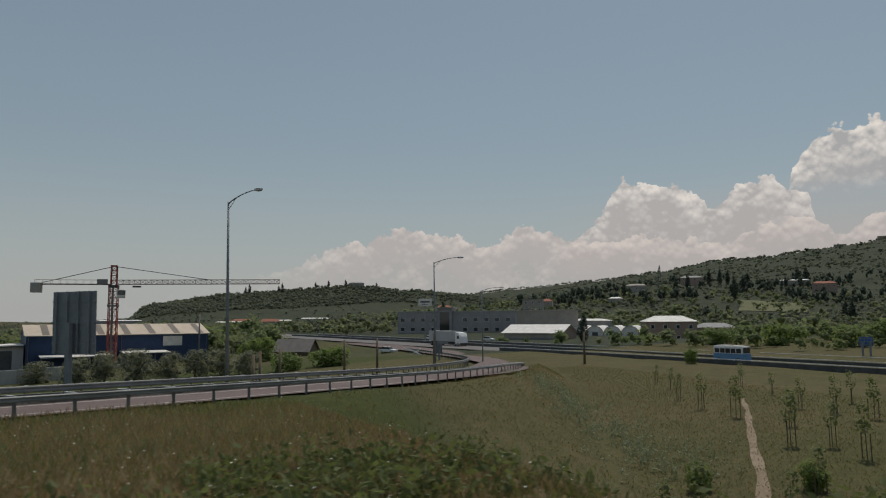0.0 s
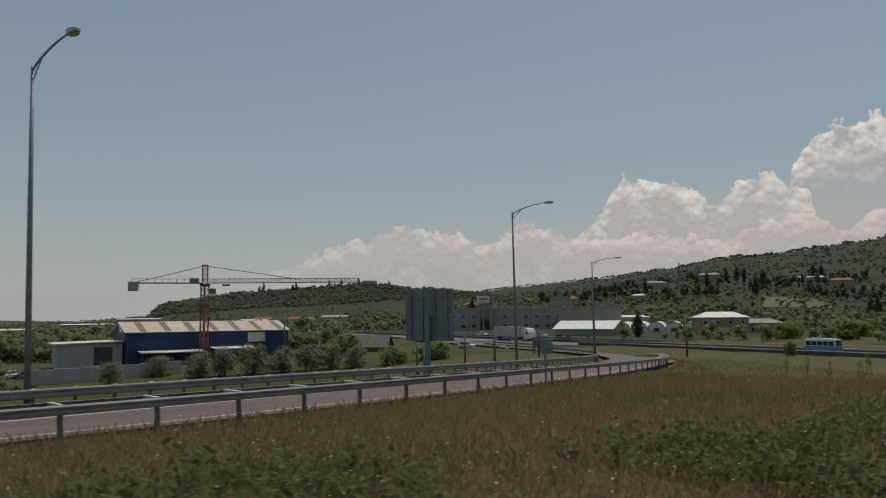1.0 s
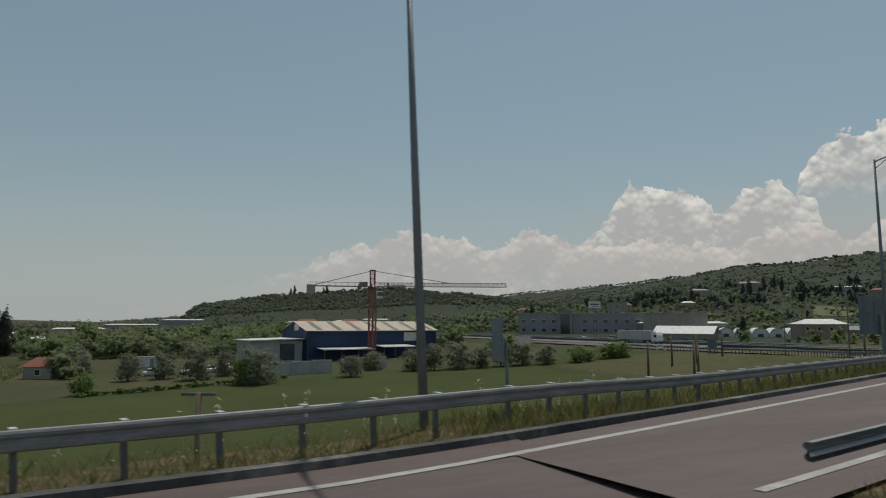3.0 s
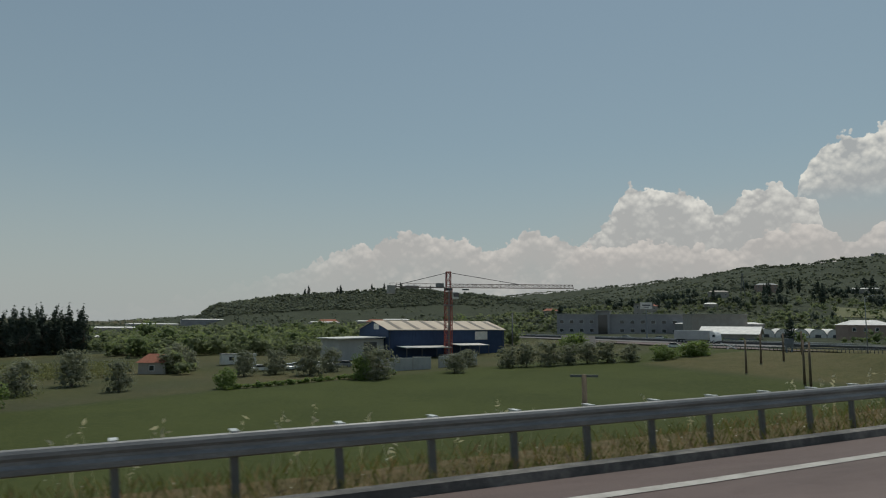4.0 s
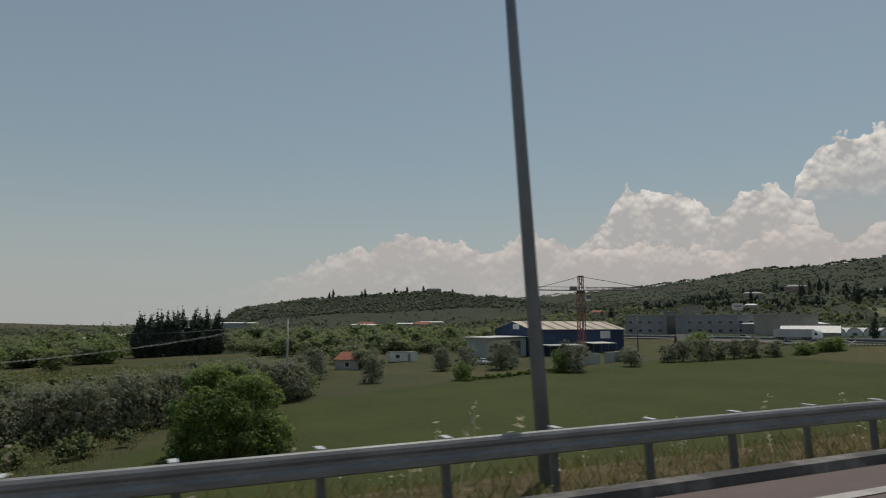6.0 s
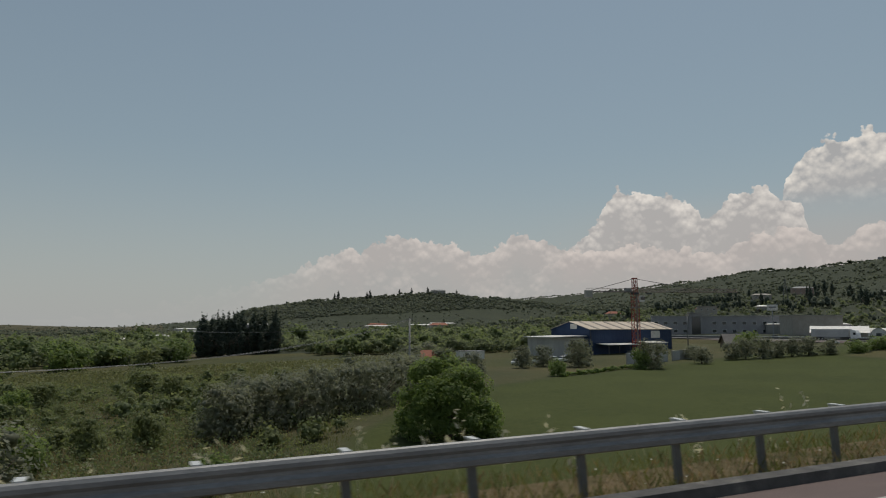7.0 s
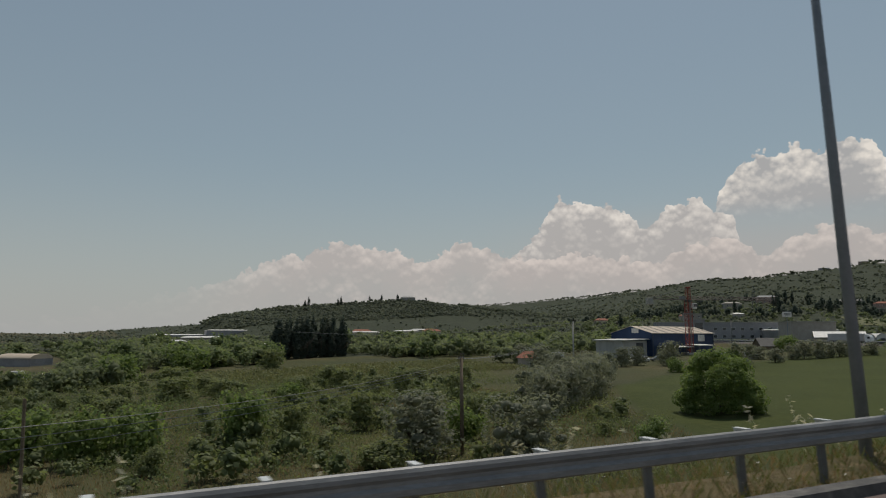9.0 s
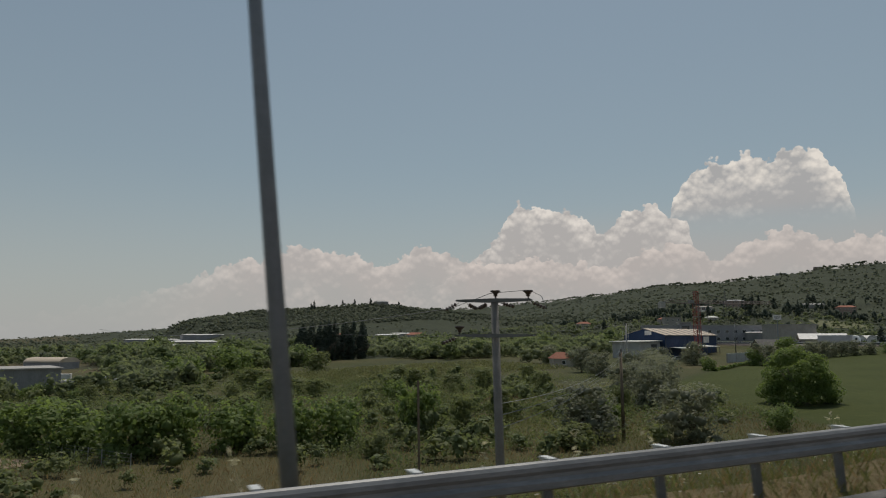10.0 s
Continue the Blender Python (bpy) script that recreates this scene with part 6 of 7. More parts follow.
def crane():
    gz = ground_at(-9.9, 182.8)
    root = thing("tower_crane", "red lattice tower crane with a long pale jib beside the warehouse", "crane", (-9.9, 182.8, 0), math.atan2(-7, 54))
    put("base", Shape().box(-2.2, 2.2, -2.2, 2.2, gz - 0.6, gz + 0.7, 0.05).mesh("base", "concrete"), root)
    sh = Shape()
    lattice(sh, (0, 0, gz + 0.7), (0, 0, 3.5), 0.92, 7, 0.095)
    put("lower_tower", sh.mesh("lower_tower", "crane_red"), root)
    sh = Shape()
    lattice(sh, (0, 0, 3.5), (0, 0, 10.6), 0.92, 5, 0.085)
    put("upper_tower", sh.mesh("upper_tower", "crane_red"), root)
    put("collar", Shape().box(-1.15, 1.15, -1.15, 1.15, 5.6, 6.1, 0.05).mesh("collar", "crane_pale"), root)
    sh = Shape()
    lattice(sh, (0, 0, 10.6), (0, 0, 15.4), 0.62, 4, 0.085)
    sh.box(-0.6, 0.6, -0.6, 0.6, 15.1, 15.4)
    put("cathead", sh.mesh("cathead", "crane_red"), root)
    sh = Shape()
    lattice(sh, (0.8, 0, 10.9), (38.4, 0, 11.3), 0.65, 30, 0.07, True)
    put("jib", sh.mesh("jib", "crane_pale"), root, label="pale lattice jib")
    sh = Shape()
    for yy in (-0.6, 0.6):
        sh.box(-17.2, -0.8, yy - 0.09, yy + 0.09, 10.75, 11.0)
        sh.tube([(-16.8, yy, 11.9), (-3.2, yy, 11.9)], 0.03, 5)
        for i in range(9):
            sh.tube([(-16.8 + 1.7 * i, yy, 11.0), (-16.8 + 1.7 * i, yy, 11.9)], 0.03, 5)
    sh.box(-17.2, -0.8, -0.5, 0.5, 10.85, 10.92)
    put("counter_jib", sh.mesh("counter_jib", "crane_pale"), root)
    put("counterweight", Shape().box(-17.6, -15.4, -0.75, 0.75, 8.9, 11.2, 0.05).mesh("counterweight", "concrete"), root)
    put("cab", Shape().box(0.9, 2.7, -1.5, -0.3, 7.6, 9.6, 0.12).mesh("cab", "white_sheet"), root)
    put("cab_window", Shape().box(1.1, 2.72, -1.53, -0.9, 8.3, 9.4, 0.05).mesh("cab_window", "glass"), root)
    for e, far in (((0, 0, 15.2), (22, 0, 12.1)), ((0, 0, 15.2), (-15.5, 0, 11.2))):
        put("tie_bar", Shape().tube([e, far], 0.085, 5).mesh("tie_bar", "dark_sheet"), root)
    put("slewing_ring", Shape().tube([(0, 0, 10.1), (0, 0, 10.7)], 1.25, 14).mesh("slewing_ring", "dark_sheet"), root)
    put("winch_box", Shape().box(-3.6, -1.4, -0.5, 0.5, 11.0, 12.1, 0.05).mesh("winch_box", "grey_sheet"), root)
    put("ladder", Shape().box(-0.25, 0.25, -0.98, -0.93, gz + 0.7, 10.4).mesh("ladder", "crane_pale"), root)
    put("trolley", Shape().box(4.2, 6.0, -0.5, 0.5, 10.2, 10.6, 0.05).mesh("trolley", "dark_sheet"), root)


crane()


# ---------- smaller buildings ----------
def box_house(name, label, x, y, turn, w, d, h, wall_mat, roof_mat, ridge=1.6, windows=3, floors=1, flat=False, z=None, category="house"):
    zg = ground_at(x, y) if z is None else z
    root = thing(name, label, category, (x, y, zg), turn)
    put("wall", Shape().box(-w / 2, w / 2, -d / 2, d / 2, -1.5, h).mesh("wall", wall_mat), root)
    o = 0.45
    if flat:
        put("roof", Shape().box(-w / 2 - o, w / 2 + o, -d / 2 - o, d / 2 + o, h + 0.002, h + 0.3, 0.03).mesh("roof", roof_mat), root)
    else:
        v = [(-w / 2 - o, -d / 2 - o, h), (w / 2 + o, -d / 2 - o, h), (w / 2 + o, d / 2 + o, h), (-w / 2 - o, d / 2 + o, h), (-w / 2 + d * 0.3, 0, h + ridge), (w / 2 - d * 0.3, 0, h + ridge)]
        put("roof", Shape().add(v, [(3, 2, 1, 0), (0, 1, 5, 4), (2, 3, 4, 5), (1, 2, 5), (3, 0, 4)]).mesh("roof", roof_mat), root)
    for f in range(floors):
        for i in range(windows):
            xx = -w / 2 + w * (i + 0.5) / windows
            zz = h * (f + 0.52) / floors
            win = put("window", Shape().box(xx - 0.6, xx + 0.6, -d / 2 - 0.06, -d / 2 - 0.004, zz - 0.65, zz + 0.65).mesh("window", "paint_white"), root)
            put("pane", Shape().box(xx - 0.5, xx + 0.5, -d / 2 - 0.085, -d / 2 - 0.064, zz - 0.55, zz + 0.55).mesh("pane", "glass"), win)
    return root


hall_turn = math.atan2(-15.4, 12)
hall = gable_shed("market_hall", "low hall with a broad white sheet roof", (112.4, 219.0, -5.9), hall_turn, 21, 15.5, 3.3, 5.9, "plaster", "white_sheet", over=0.8, gable_mat="plaster_pink")
put("fascia", Shape().box(0.5, 20.5, -0.12, -0.01, 0.2, 1.4).mesh("fascia", "sign_back"), hall)


def grey_works():
    a, b = Vector((106, 316.5, 0)), Vector((161.7, 272.4, 0))
    root = thing("works_building", "long grey two-storey works with dark windows", "building", (a.x, a.y, -5.6), math.atan2(b.y - a.y, b.x - a.x))
    n_ = (b - a).length
    put("wall", Shape().box(0, n_, 0, 24, -1, 11.0).mesh("wall", "plaster_grey"), root)
    put("roof", Shape().box(-0.3, n_ + 0.3, -0.3, 24.3, 11.002, 11.5, 0.03).mesh("roof", "concrete"), root)
    put("stair_tower", Shape().box(20, 27, -1.2, 6, -1, 12.8).mesh("stair_tower", "plaster_grey"), root)
    put("tower_roof", Shape().box(19.2, 27.8, -2.0, 6.8, 12.802, 13.2).mesh("tower_roof", "concrete"), root)
    put("glazing", Shape().box(21.2, 25.8, -1.3, -1.21, 1.0, 11).mesh("glazing", "glass"), root)
    for i in range(14):
        for zz in (3.0, 7.4):
            xx = 2.5 + i * (n_ - 5) / 13
            if 18.5 < xx < 29:
                continue
            win = put("window", Shape().box(xx - 1.1, xx + 1.1, -0.08, -0.004, zz - 0.9, zz + 0.9).mesh("window", "paint_white"), root)
            put("pane", Shape().box(xx - 1.0, xx + 1.0, -0.11, -0.084, zz - 0.8, zz + 0.8).mesh("pane", "glass"), win)
    box_house("roof_house", "small pale block on the hillside behind the works", 230, 405, radians(-35), 13, 10, 9, "plaster", "plaster", flat=True, floors=2)


grey_works()
box_house("blank_block", "pale plain-walled block beside the works", 146, 247, radians(-25), 24, 14, 10.8, "plaster", "concrete", flat=True, windows=0, z=-5.6, category="building")
box_house("villa", "beige house with a pale hipped roof beside the motorway", 148, 176, radians(-30), 15, 11, 6.6, "plaster_pink", "white_sheet", 1.8, 4, 2, z=-5.6)
box_house("lean_house", "low house with a grey roof near the villa", 172, 182, radians(-30), 12, 9, 4.5, "plaster_pink", "grey_sheet", 1.5, 3, 1, z=-5.6)


def greenhouses():
    for i in range(7):
        x, y = 146 + i * 4.9, 236 - i * 4.4
        root = thing("greenhouse", "white plastic tunnel greenhouse", "greenhouse", (x, y, -5.4), radians(-42), group="tunnel greenhouses")
        arc = [(3.2 * math.cos(q), 1.6 + 3.0 * math.sin(q)) for q in np.linspace(0, math.pi, 13)]
        out = [(3.2, -0.6)] + arc + [(-3.2, -0.6)]
        put("cover", Shape().prism(out, 0, 30).mesh("cover", "white_sheet"), root)
        put("end_frame", Shape().tube([(a_, -0.1, b_) for a_, b_ in out], 0.12, 6).mesh("end_frame", "grey_sheet"), root)
        put("door", Shape().box(-1.1, 1.1, -0.06, -0.005, -0.3, 2.2).mesh("door", "dark_sheet"), root)


greenhouses()
box_house("shed_roof", "long pale roof behind the greenhouses", 168, 268, radians(-42), 40, 12, 6.5, "grey_sheet", "white_sheet", 0.9, 0, z=-5.4, category="building")


gable_shed("field_shed", "low dark shed with a weathered grey roof", (39.6, 185.3, -8.0), radians(150), 9, 8, 2.4, 5.15, "timber", "weathered_roof", over=0.6, category="shed")


def container():
    root = thing("site_cabin", "white site cabin standing on the rough yard", "cabin", (-66.5, 187.5, ground_at(-66.5, 187.5)), radians(10))
    put("body", Shape().box(-4.4, 4.4, -1.2, 1.2, 0.1, 2.6, 0.06).mesh("body", "white_sheet"), root)
    put("roof", Shape().box(-4.5, 4.5, -1.3, 1.3, 2.602, 2.74, 0.03).mesh("roof", "grey_sheet"), root)
    put("door", Shape().box(1.2, 2.1, -1.26, -1.205, 0.2, 2.2).mesh("door", "grey_sheet"), root)
    put("window", Shape().box(-2.6, -1.4, -1.26, -1.205, 1.1, 2.0).mesh("window", "glass"), root)


container()
hut = box_house("hut", "small hut with a red tiled roof among the olives", -86, 172, radians(-20), 6.0, 4.6, 2.5, "plaster", "roof_tile", 1.9, 1, category="hut")

# far houses and works across the valley and the hills
for nm, lab, x, y, turn, w, d, h, wm, rm, rd, wn, fl in (
        ("farmhouse", "hillside house with a red tiled roof", 249, 426, -0.6, 15, 10, 6, "plaster", "roof_tile", 2, 3, 2),
        ("farmhouse", "pale hillside house among trees", 384, 496, -0.6, 17, 10, 5, "plaster", "plaster", 1.5, 3, 1),
        ("villa", "broad hillside villa with a grey roof", 466, 519, -0.7, 20, 12, 7, "plaster_pink", "grey_sheet", 2, 4, 2),
        ("farm_shed", "long white roof on the hillside", 562, 487, -0.8, 26, 9, 4, "plaster", "white_sheet", 1, 3, 1),
        ("farmhouse", "beige hillside house below the woods", 528, 428, -0.8, 18, 11, 8, "plaster_pink", "roof_tile", 2, 4, 2),
        ("farmhouse", "small pale house on the slope", 316, 433, -0.6, 10, 8, 4, "plaster", "white_sheet", 1.2, 2, 1),
        ("farmhouse", "house with a red roof beyond the valley trees", 85, 580, -0.2, 16, 9, 5, "plaster", "roof_tile", 2.2, 3, 1),
        ("farmhouse", "red roofed farmhouse beyond the warehouse", 193, 470, -0.4, 11, 8, 4.5, "plaster", "roof_tile", 1.8, 2, 1),
        ("villa", "villa on the crest of the hill", 298, 1100, -0.3, 24, 12, 5, "plaster", "grey_sheet", 2, 4, 1),
        ("villa", "pale building among the trees of the ridge", 1266, 985, -0.9, 22, 12, 7, "plaster_grey", "grey_sheet", 1.5, 4, 2),
        ("villa", "long pale building on the ridge", 1282, 905, -1.0, 20, 11, 6.5, "plaster_pink", "grey_sheet", 1.5, 3, 2),
        ("farmhouse", "red roofed house at the foot of the hill", 81, 750, -0.2, 22, 11, 5, "plaster", "roof_tile", 2.5, 3, 1)):
    box_house(nm, lab, x, y, turn, w, d, h, wm, rm, rd, wn, fl)
for lab, x, y, turn, w, d, h in (("long white factory hall on the plain", -96, 908, 0.05, 62, 24, 6), ("long low factory hall with a pale roof", -40, 900, 0.02, 51, 20, 7),
                                ("white greenhouse roof beyond the grove", -128, 385, 0.1, 30, 8, 2.6), ("white shed roof on the valley floor", -118, 560, 0.1, 34, 10, 5), ("white shed roof among the orchards", 66, 700, -0.1, 30, 9, 5),
                                ("white shed roof in the valley", 110, 690, -0.1, 26, 9, 5), ("white shed roof beyond the orchard", 156, 743, -0.2, 30, 9, 5), ("white shed roof on the valley floor", -170, 420, 0.1, 14, 7, 3.5), ("white shed roof in the orchards", -150, 480, 0.1, 16, 7, 4)):
    box_house("factory_hall" if w > 50 else "long_shed", lab, x, y, turn, w, d, h, "plaster_grey" if w > 50 else "plaster", "white_sheet", 1.0, 0, category="building")


def works_yard():
    """The pale industrial sheds beyond the scrub."""
    box_house("works_shed", "long grey industrial shed with a flat roof", -236.5, 193, radians(8), 30, 16, 5.0, "grey_sheet", "concrete", flat=True, windows=0, category="building")
    root = thing("barrel_shed", "industrial shed with a rounded cream roof", "building", (-225, 295, ground_at(-225, 295)), radians(-131))
    arc = [(5.2 * math.cos(q), 2.6 + 1.7 * math.sin(q)) for q in np.linspace(0, math.pi, 15)]
    put("wall", Shape().box(-5, 5, 0.1, 14.4, -1, 2.58).mesh("wall", "plaster_grey"), root)
    put("roof", Shape().prism(arc, 0, 14.5).mesh("roof", "roof_cream"), root)
    put("doorway", Shape().box(-5.07, -5.003, 5, 9, -0.5, 2.3).mesh("doorway", "dark_sheet"), root)
    for i in range(9):
        x, y = -214 + rng.uniform(-8, 12), 196 + rng.uniform(0, 40)
        root = thing("pallet_stack", "stack of pale sacks and pallets in the yard", "stack", (x, y, ground_at(x, y)), rng.uniform(0, 3))
        put("load", Shape().box(-1.6, 1.6, -1.2, 1.2, 0.15, rng.uniform(0.8, 1.7), 0.1).mesh("load", "white_sheet"), root)
        put("pallet", Shape().box(-1.7, 1.7, -1.3, 1.3, 0, 0.149).mesh("pallet", "timber"), root)


works_yard()


# ---------- vehicles ----------
def wheel_mesh(r, w):
    sh = Shape()
    ring = [(r * 0.55, -w / 2), (r * 0.95, -w / 2), (r, -w * 0.3), (r, w * 0.3), (r * 0.95, w / 2), (r * 0.55, w / 2)]
    n = 16
    v = [(math.cos(2 * math.pi * i / n) * a_, b_, math.sin(2 * math.pi * i / n) * a_) for i in range(n) for a_, b_ in ring]
    k = len(ring)
    return sh.add(v, [(i * k + j, ((i + 1) % n) * k + j, ((i + 1) % n) * k + (j + 1) % k, i * k + (j + 1) % k) for i in range(n) for j in range(k)]).mesh("tyre", "rubber")


def wheels(root, spots, r, w):
    tyre = wheel_mesh(r, w)
    rim = Shape().tube([(0, -w * 0.35, 0), (0, w * 0.35, 0)], r * 0.56, 12).mesh("rim", "galv_bright")
    for x, y in spots:
        wh = put("wheel", tyre, root, Matrix.Translation((x, y, r)))
        put("rim", rim, wh)


def lorry(x, y, z, turn):
    root = thing("lorry", "white articulated lorry with a pale grey box trailer", "lorry", (x, y, z), turn)
    put("trailer", Shape().box(-13.6, 0, -1.25, 1.25, 1.15, 3.95, 0.05).mesh("trailer", "grey_trailer"), root)
    put("chassis", Shape().box(-13.4, 2.6, -0.5, 0.5, 0.75, 1.14).mesh("chassis", "dark_sheet"), root)
    out = [(0.6, 0.6), (3.0, 0.6), (3.05, 1.5), (2.85, 2.6), (2.3, 3.5), (0.75, 3.7), (0.6, 3.4)]
    put("cab", Shape().prism(out, -1.22, 1.22).mesh("cab", "paint_white"), root)
    put("windscreen", Shape().add([(2.97, -1.1, 1.95), (2.97, 1.1, 1.95), (2.62, 1.05, 3.0), (2.62, -1.05, 3.0)], [(0, 1, 2, 3)]).mesh("windscreen", "glass"), root)
    for yy in (-1.235, 1.235):
        put("side_window", Shape().box(1.6, 2.5, yy - 0.012, yy + 0.012, 1.95, 2.75).mesh("side_window", "glass"), root)
    put("bumper", Shape().box(2.7, 3.15, -1.2, 1.2, 0.4, 0.85, 0.05).mesh("bumper", "dark_sheet"), root)
    put("side_skirt", Shape().box(-9, -3, -1.24, -1.2, 0.5, 1.1).mesh("side_skirt", "grey_sheet"), root)
    wheels(root, [(a_, b_) for a_ in (2.0, 0.4, -9.5, -10.8, -12.1) for b_ in (-1.05, 1.05)], 0.5, 0.35)


def minibus(x, y, z, turn):
    root = thing("minibus", "light blue and white minibus on the motorway", "minibus", (x, y, z), turn)
    root.scale = (0.84, 0.95, 0.95)
    put("body", Shape().box(-3.4, 3.4, -1.05, 1.05, 0.35, 1.45, 0.08).mesh("body", "paint_blue"), root)
    put("upper_body", Shape().box(-3.35, 3.2, -1.0, 1.0, 1.452, 2.7, 0.12).mesh("upper_body", "paint_white"), root)
    for i in range(5):
        for yy in (-1.012, 1.012):
            put("window", Shape().box(-3.0 + i * 1.2, -1.95 + i * 1.2, yy - 0.012, yy + 0.012, 1.55, 2.3).mesh("window", "glass"), root)
    put("windscreen", Shape().box(3.2, 3.24, -0.9, 0.9, 1.55, 2.45).mesh("windscreen", "glass"), root)
    put("roof_rack", Shape().box(-2.8, 2.2, -0.85, 0.85, 2.702, 2.82).mesh("roof_rack", "white_sheet"), root)
    wheels(root, [(a_, b_) for a_ in (-2.1, 2.2) for b_ in (-0.95, 0.95)], 0.38, 0.24)


def car(x, y, z, turn, mat="paint_white", label="white car standing on the yard"):
    root = thing("car", label, "car", (x, y, z), turn)
    low = [(-2.1, 0.35), (2.1, 0.35), (2.15, 0.75), (1.1, 0.95), (-1.9, 1.0), (-2.15, 0.8)]
    put("body", Shape().prism(low, -0.85, 0.85).mesh("body", mat), root)
    top = [(-1.7, 1.002), (0.95, 0.98), (0.35, 1.45), (-1.3, 1.48)]
    put("cabin", Shape().prism(top, -0.72, 0.72).mesh("cabin", "glass"), root)
    put("roof", Shape().box(-1.3, 0.38, -0.7, 0.7, 1.455, 1.51, 0.02).mesh("roof", mat), root)
    wheels(root, [(a_, b_) for a_ in (-1.35, 1.35) for b_ in (-0.75, 0.75)], 0.32, 0.2)


M["grey_trailer"] = material("grey_trailer", ((0.36, 0.36, 0.36), (0.48, 0.48, 0.47)), 0.4, 0.6, bump=0.05)
m_turn = math.atan2(-20, 2.86)
lorry(motorway_x(172) - 3.5, 172, MOTORWAY_Z + 0.06, m_turn)
minibus(86.2, 87.6, MOTORWAY_Z + 0.06, m_turn)
car(51.6, 161.4, ground_at(51.6, 161.4), radians(-50))
car(-64, 163, ground_at(-64, 163), 0.5, "paint_white")
for i in range(6):
    x, y = -58 + i * 2.6 + rng.uniform(-0.6, 0.6), 164 + rng.uniform(-2, 3)
    car(x, y, ground_at(x, y), rng.uniform(0, 3), rng.choice(["paint_white", "grey_sheet", "dark_sheet", "paint_white"]), "old car parked in the rough yard")
for x, y in ((104, 214), (99, 226), (93, 240)):
    car(x, y, ground_at(x, y), radians(-60), "paint_white", "pale car parked before the hall")


# ---------- poles and wires ----------
def concrete_pole(x, y, top, label, arm=2.6, turn=0.0, insulators=True, mat="concrete", thick=0.18):
    g = ground_at(x, y)
    root = thing("power_pole", label, "utility pole", (x, y, g), turn)
    h = top - g
    put("post", Shape().tube([(0, 0, -0.4), (0, 0, h)], [thick * 1.2, thick * 0.85], 10).mesh("post", mat, True), root)
    if arm:
        put("cross_arm", Shape().box(-arm / 2, arm / 2, -0.07, 0.07, h - 0.16, h - 0.02).mesh("cross_arm", "galv_post"), root)
        if insulators:
            for xx in (-arm * 0.48, -arm * 0.1, arm * 0.48):
                sh = Shape()
                for k in range(4):
                    sh.tube([(xx, 0.05, h - 0.26 - 0.09 * k), (xx, 0.05, h - 0.22 - 0.09 * k)], 0.075, 8)
                sh.tube([(xx, 0.05, h - 0.6), (xx, 0.05, h - 0.1)], 0.02, 5)
                put("insulator", sh.mesh("insulator", "insulator"), root)
            for xx in (0.0, arm * 0.45):
                sh = Shape()
                sh.tube([(xx, 0, h), (xx, 0, h + 0.3)], 0.03, 6)
                for k in range(3):
                    sh.tube([(xx, 0, h + 0.12 + 0.09 * k), (xx, 0, h + 0.17 + 0.09 * k)], 0.09, 8)
                put("pin_insulator", sh.mesh("pin_insulator", "insulator"), root)
    return root


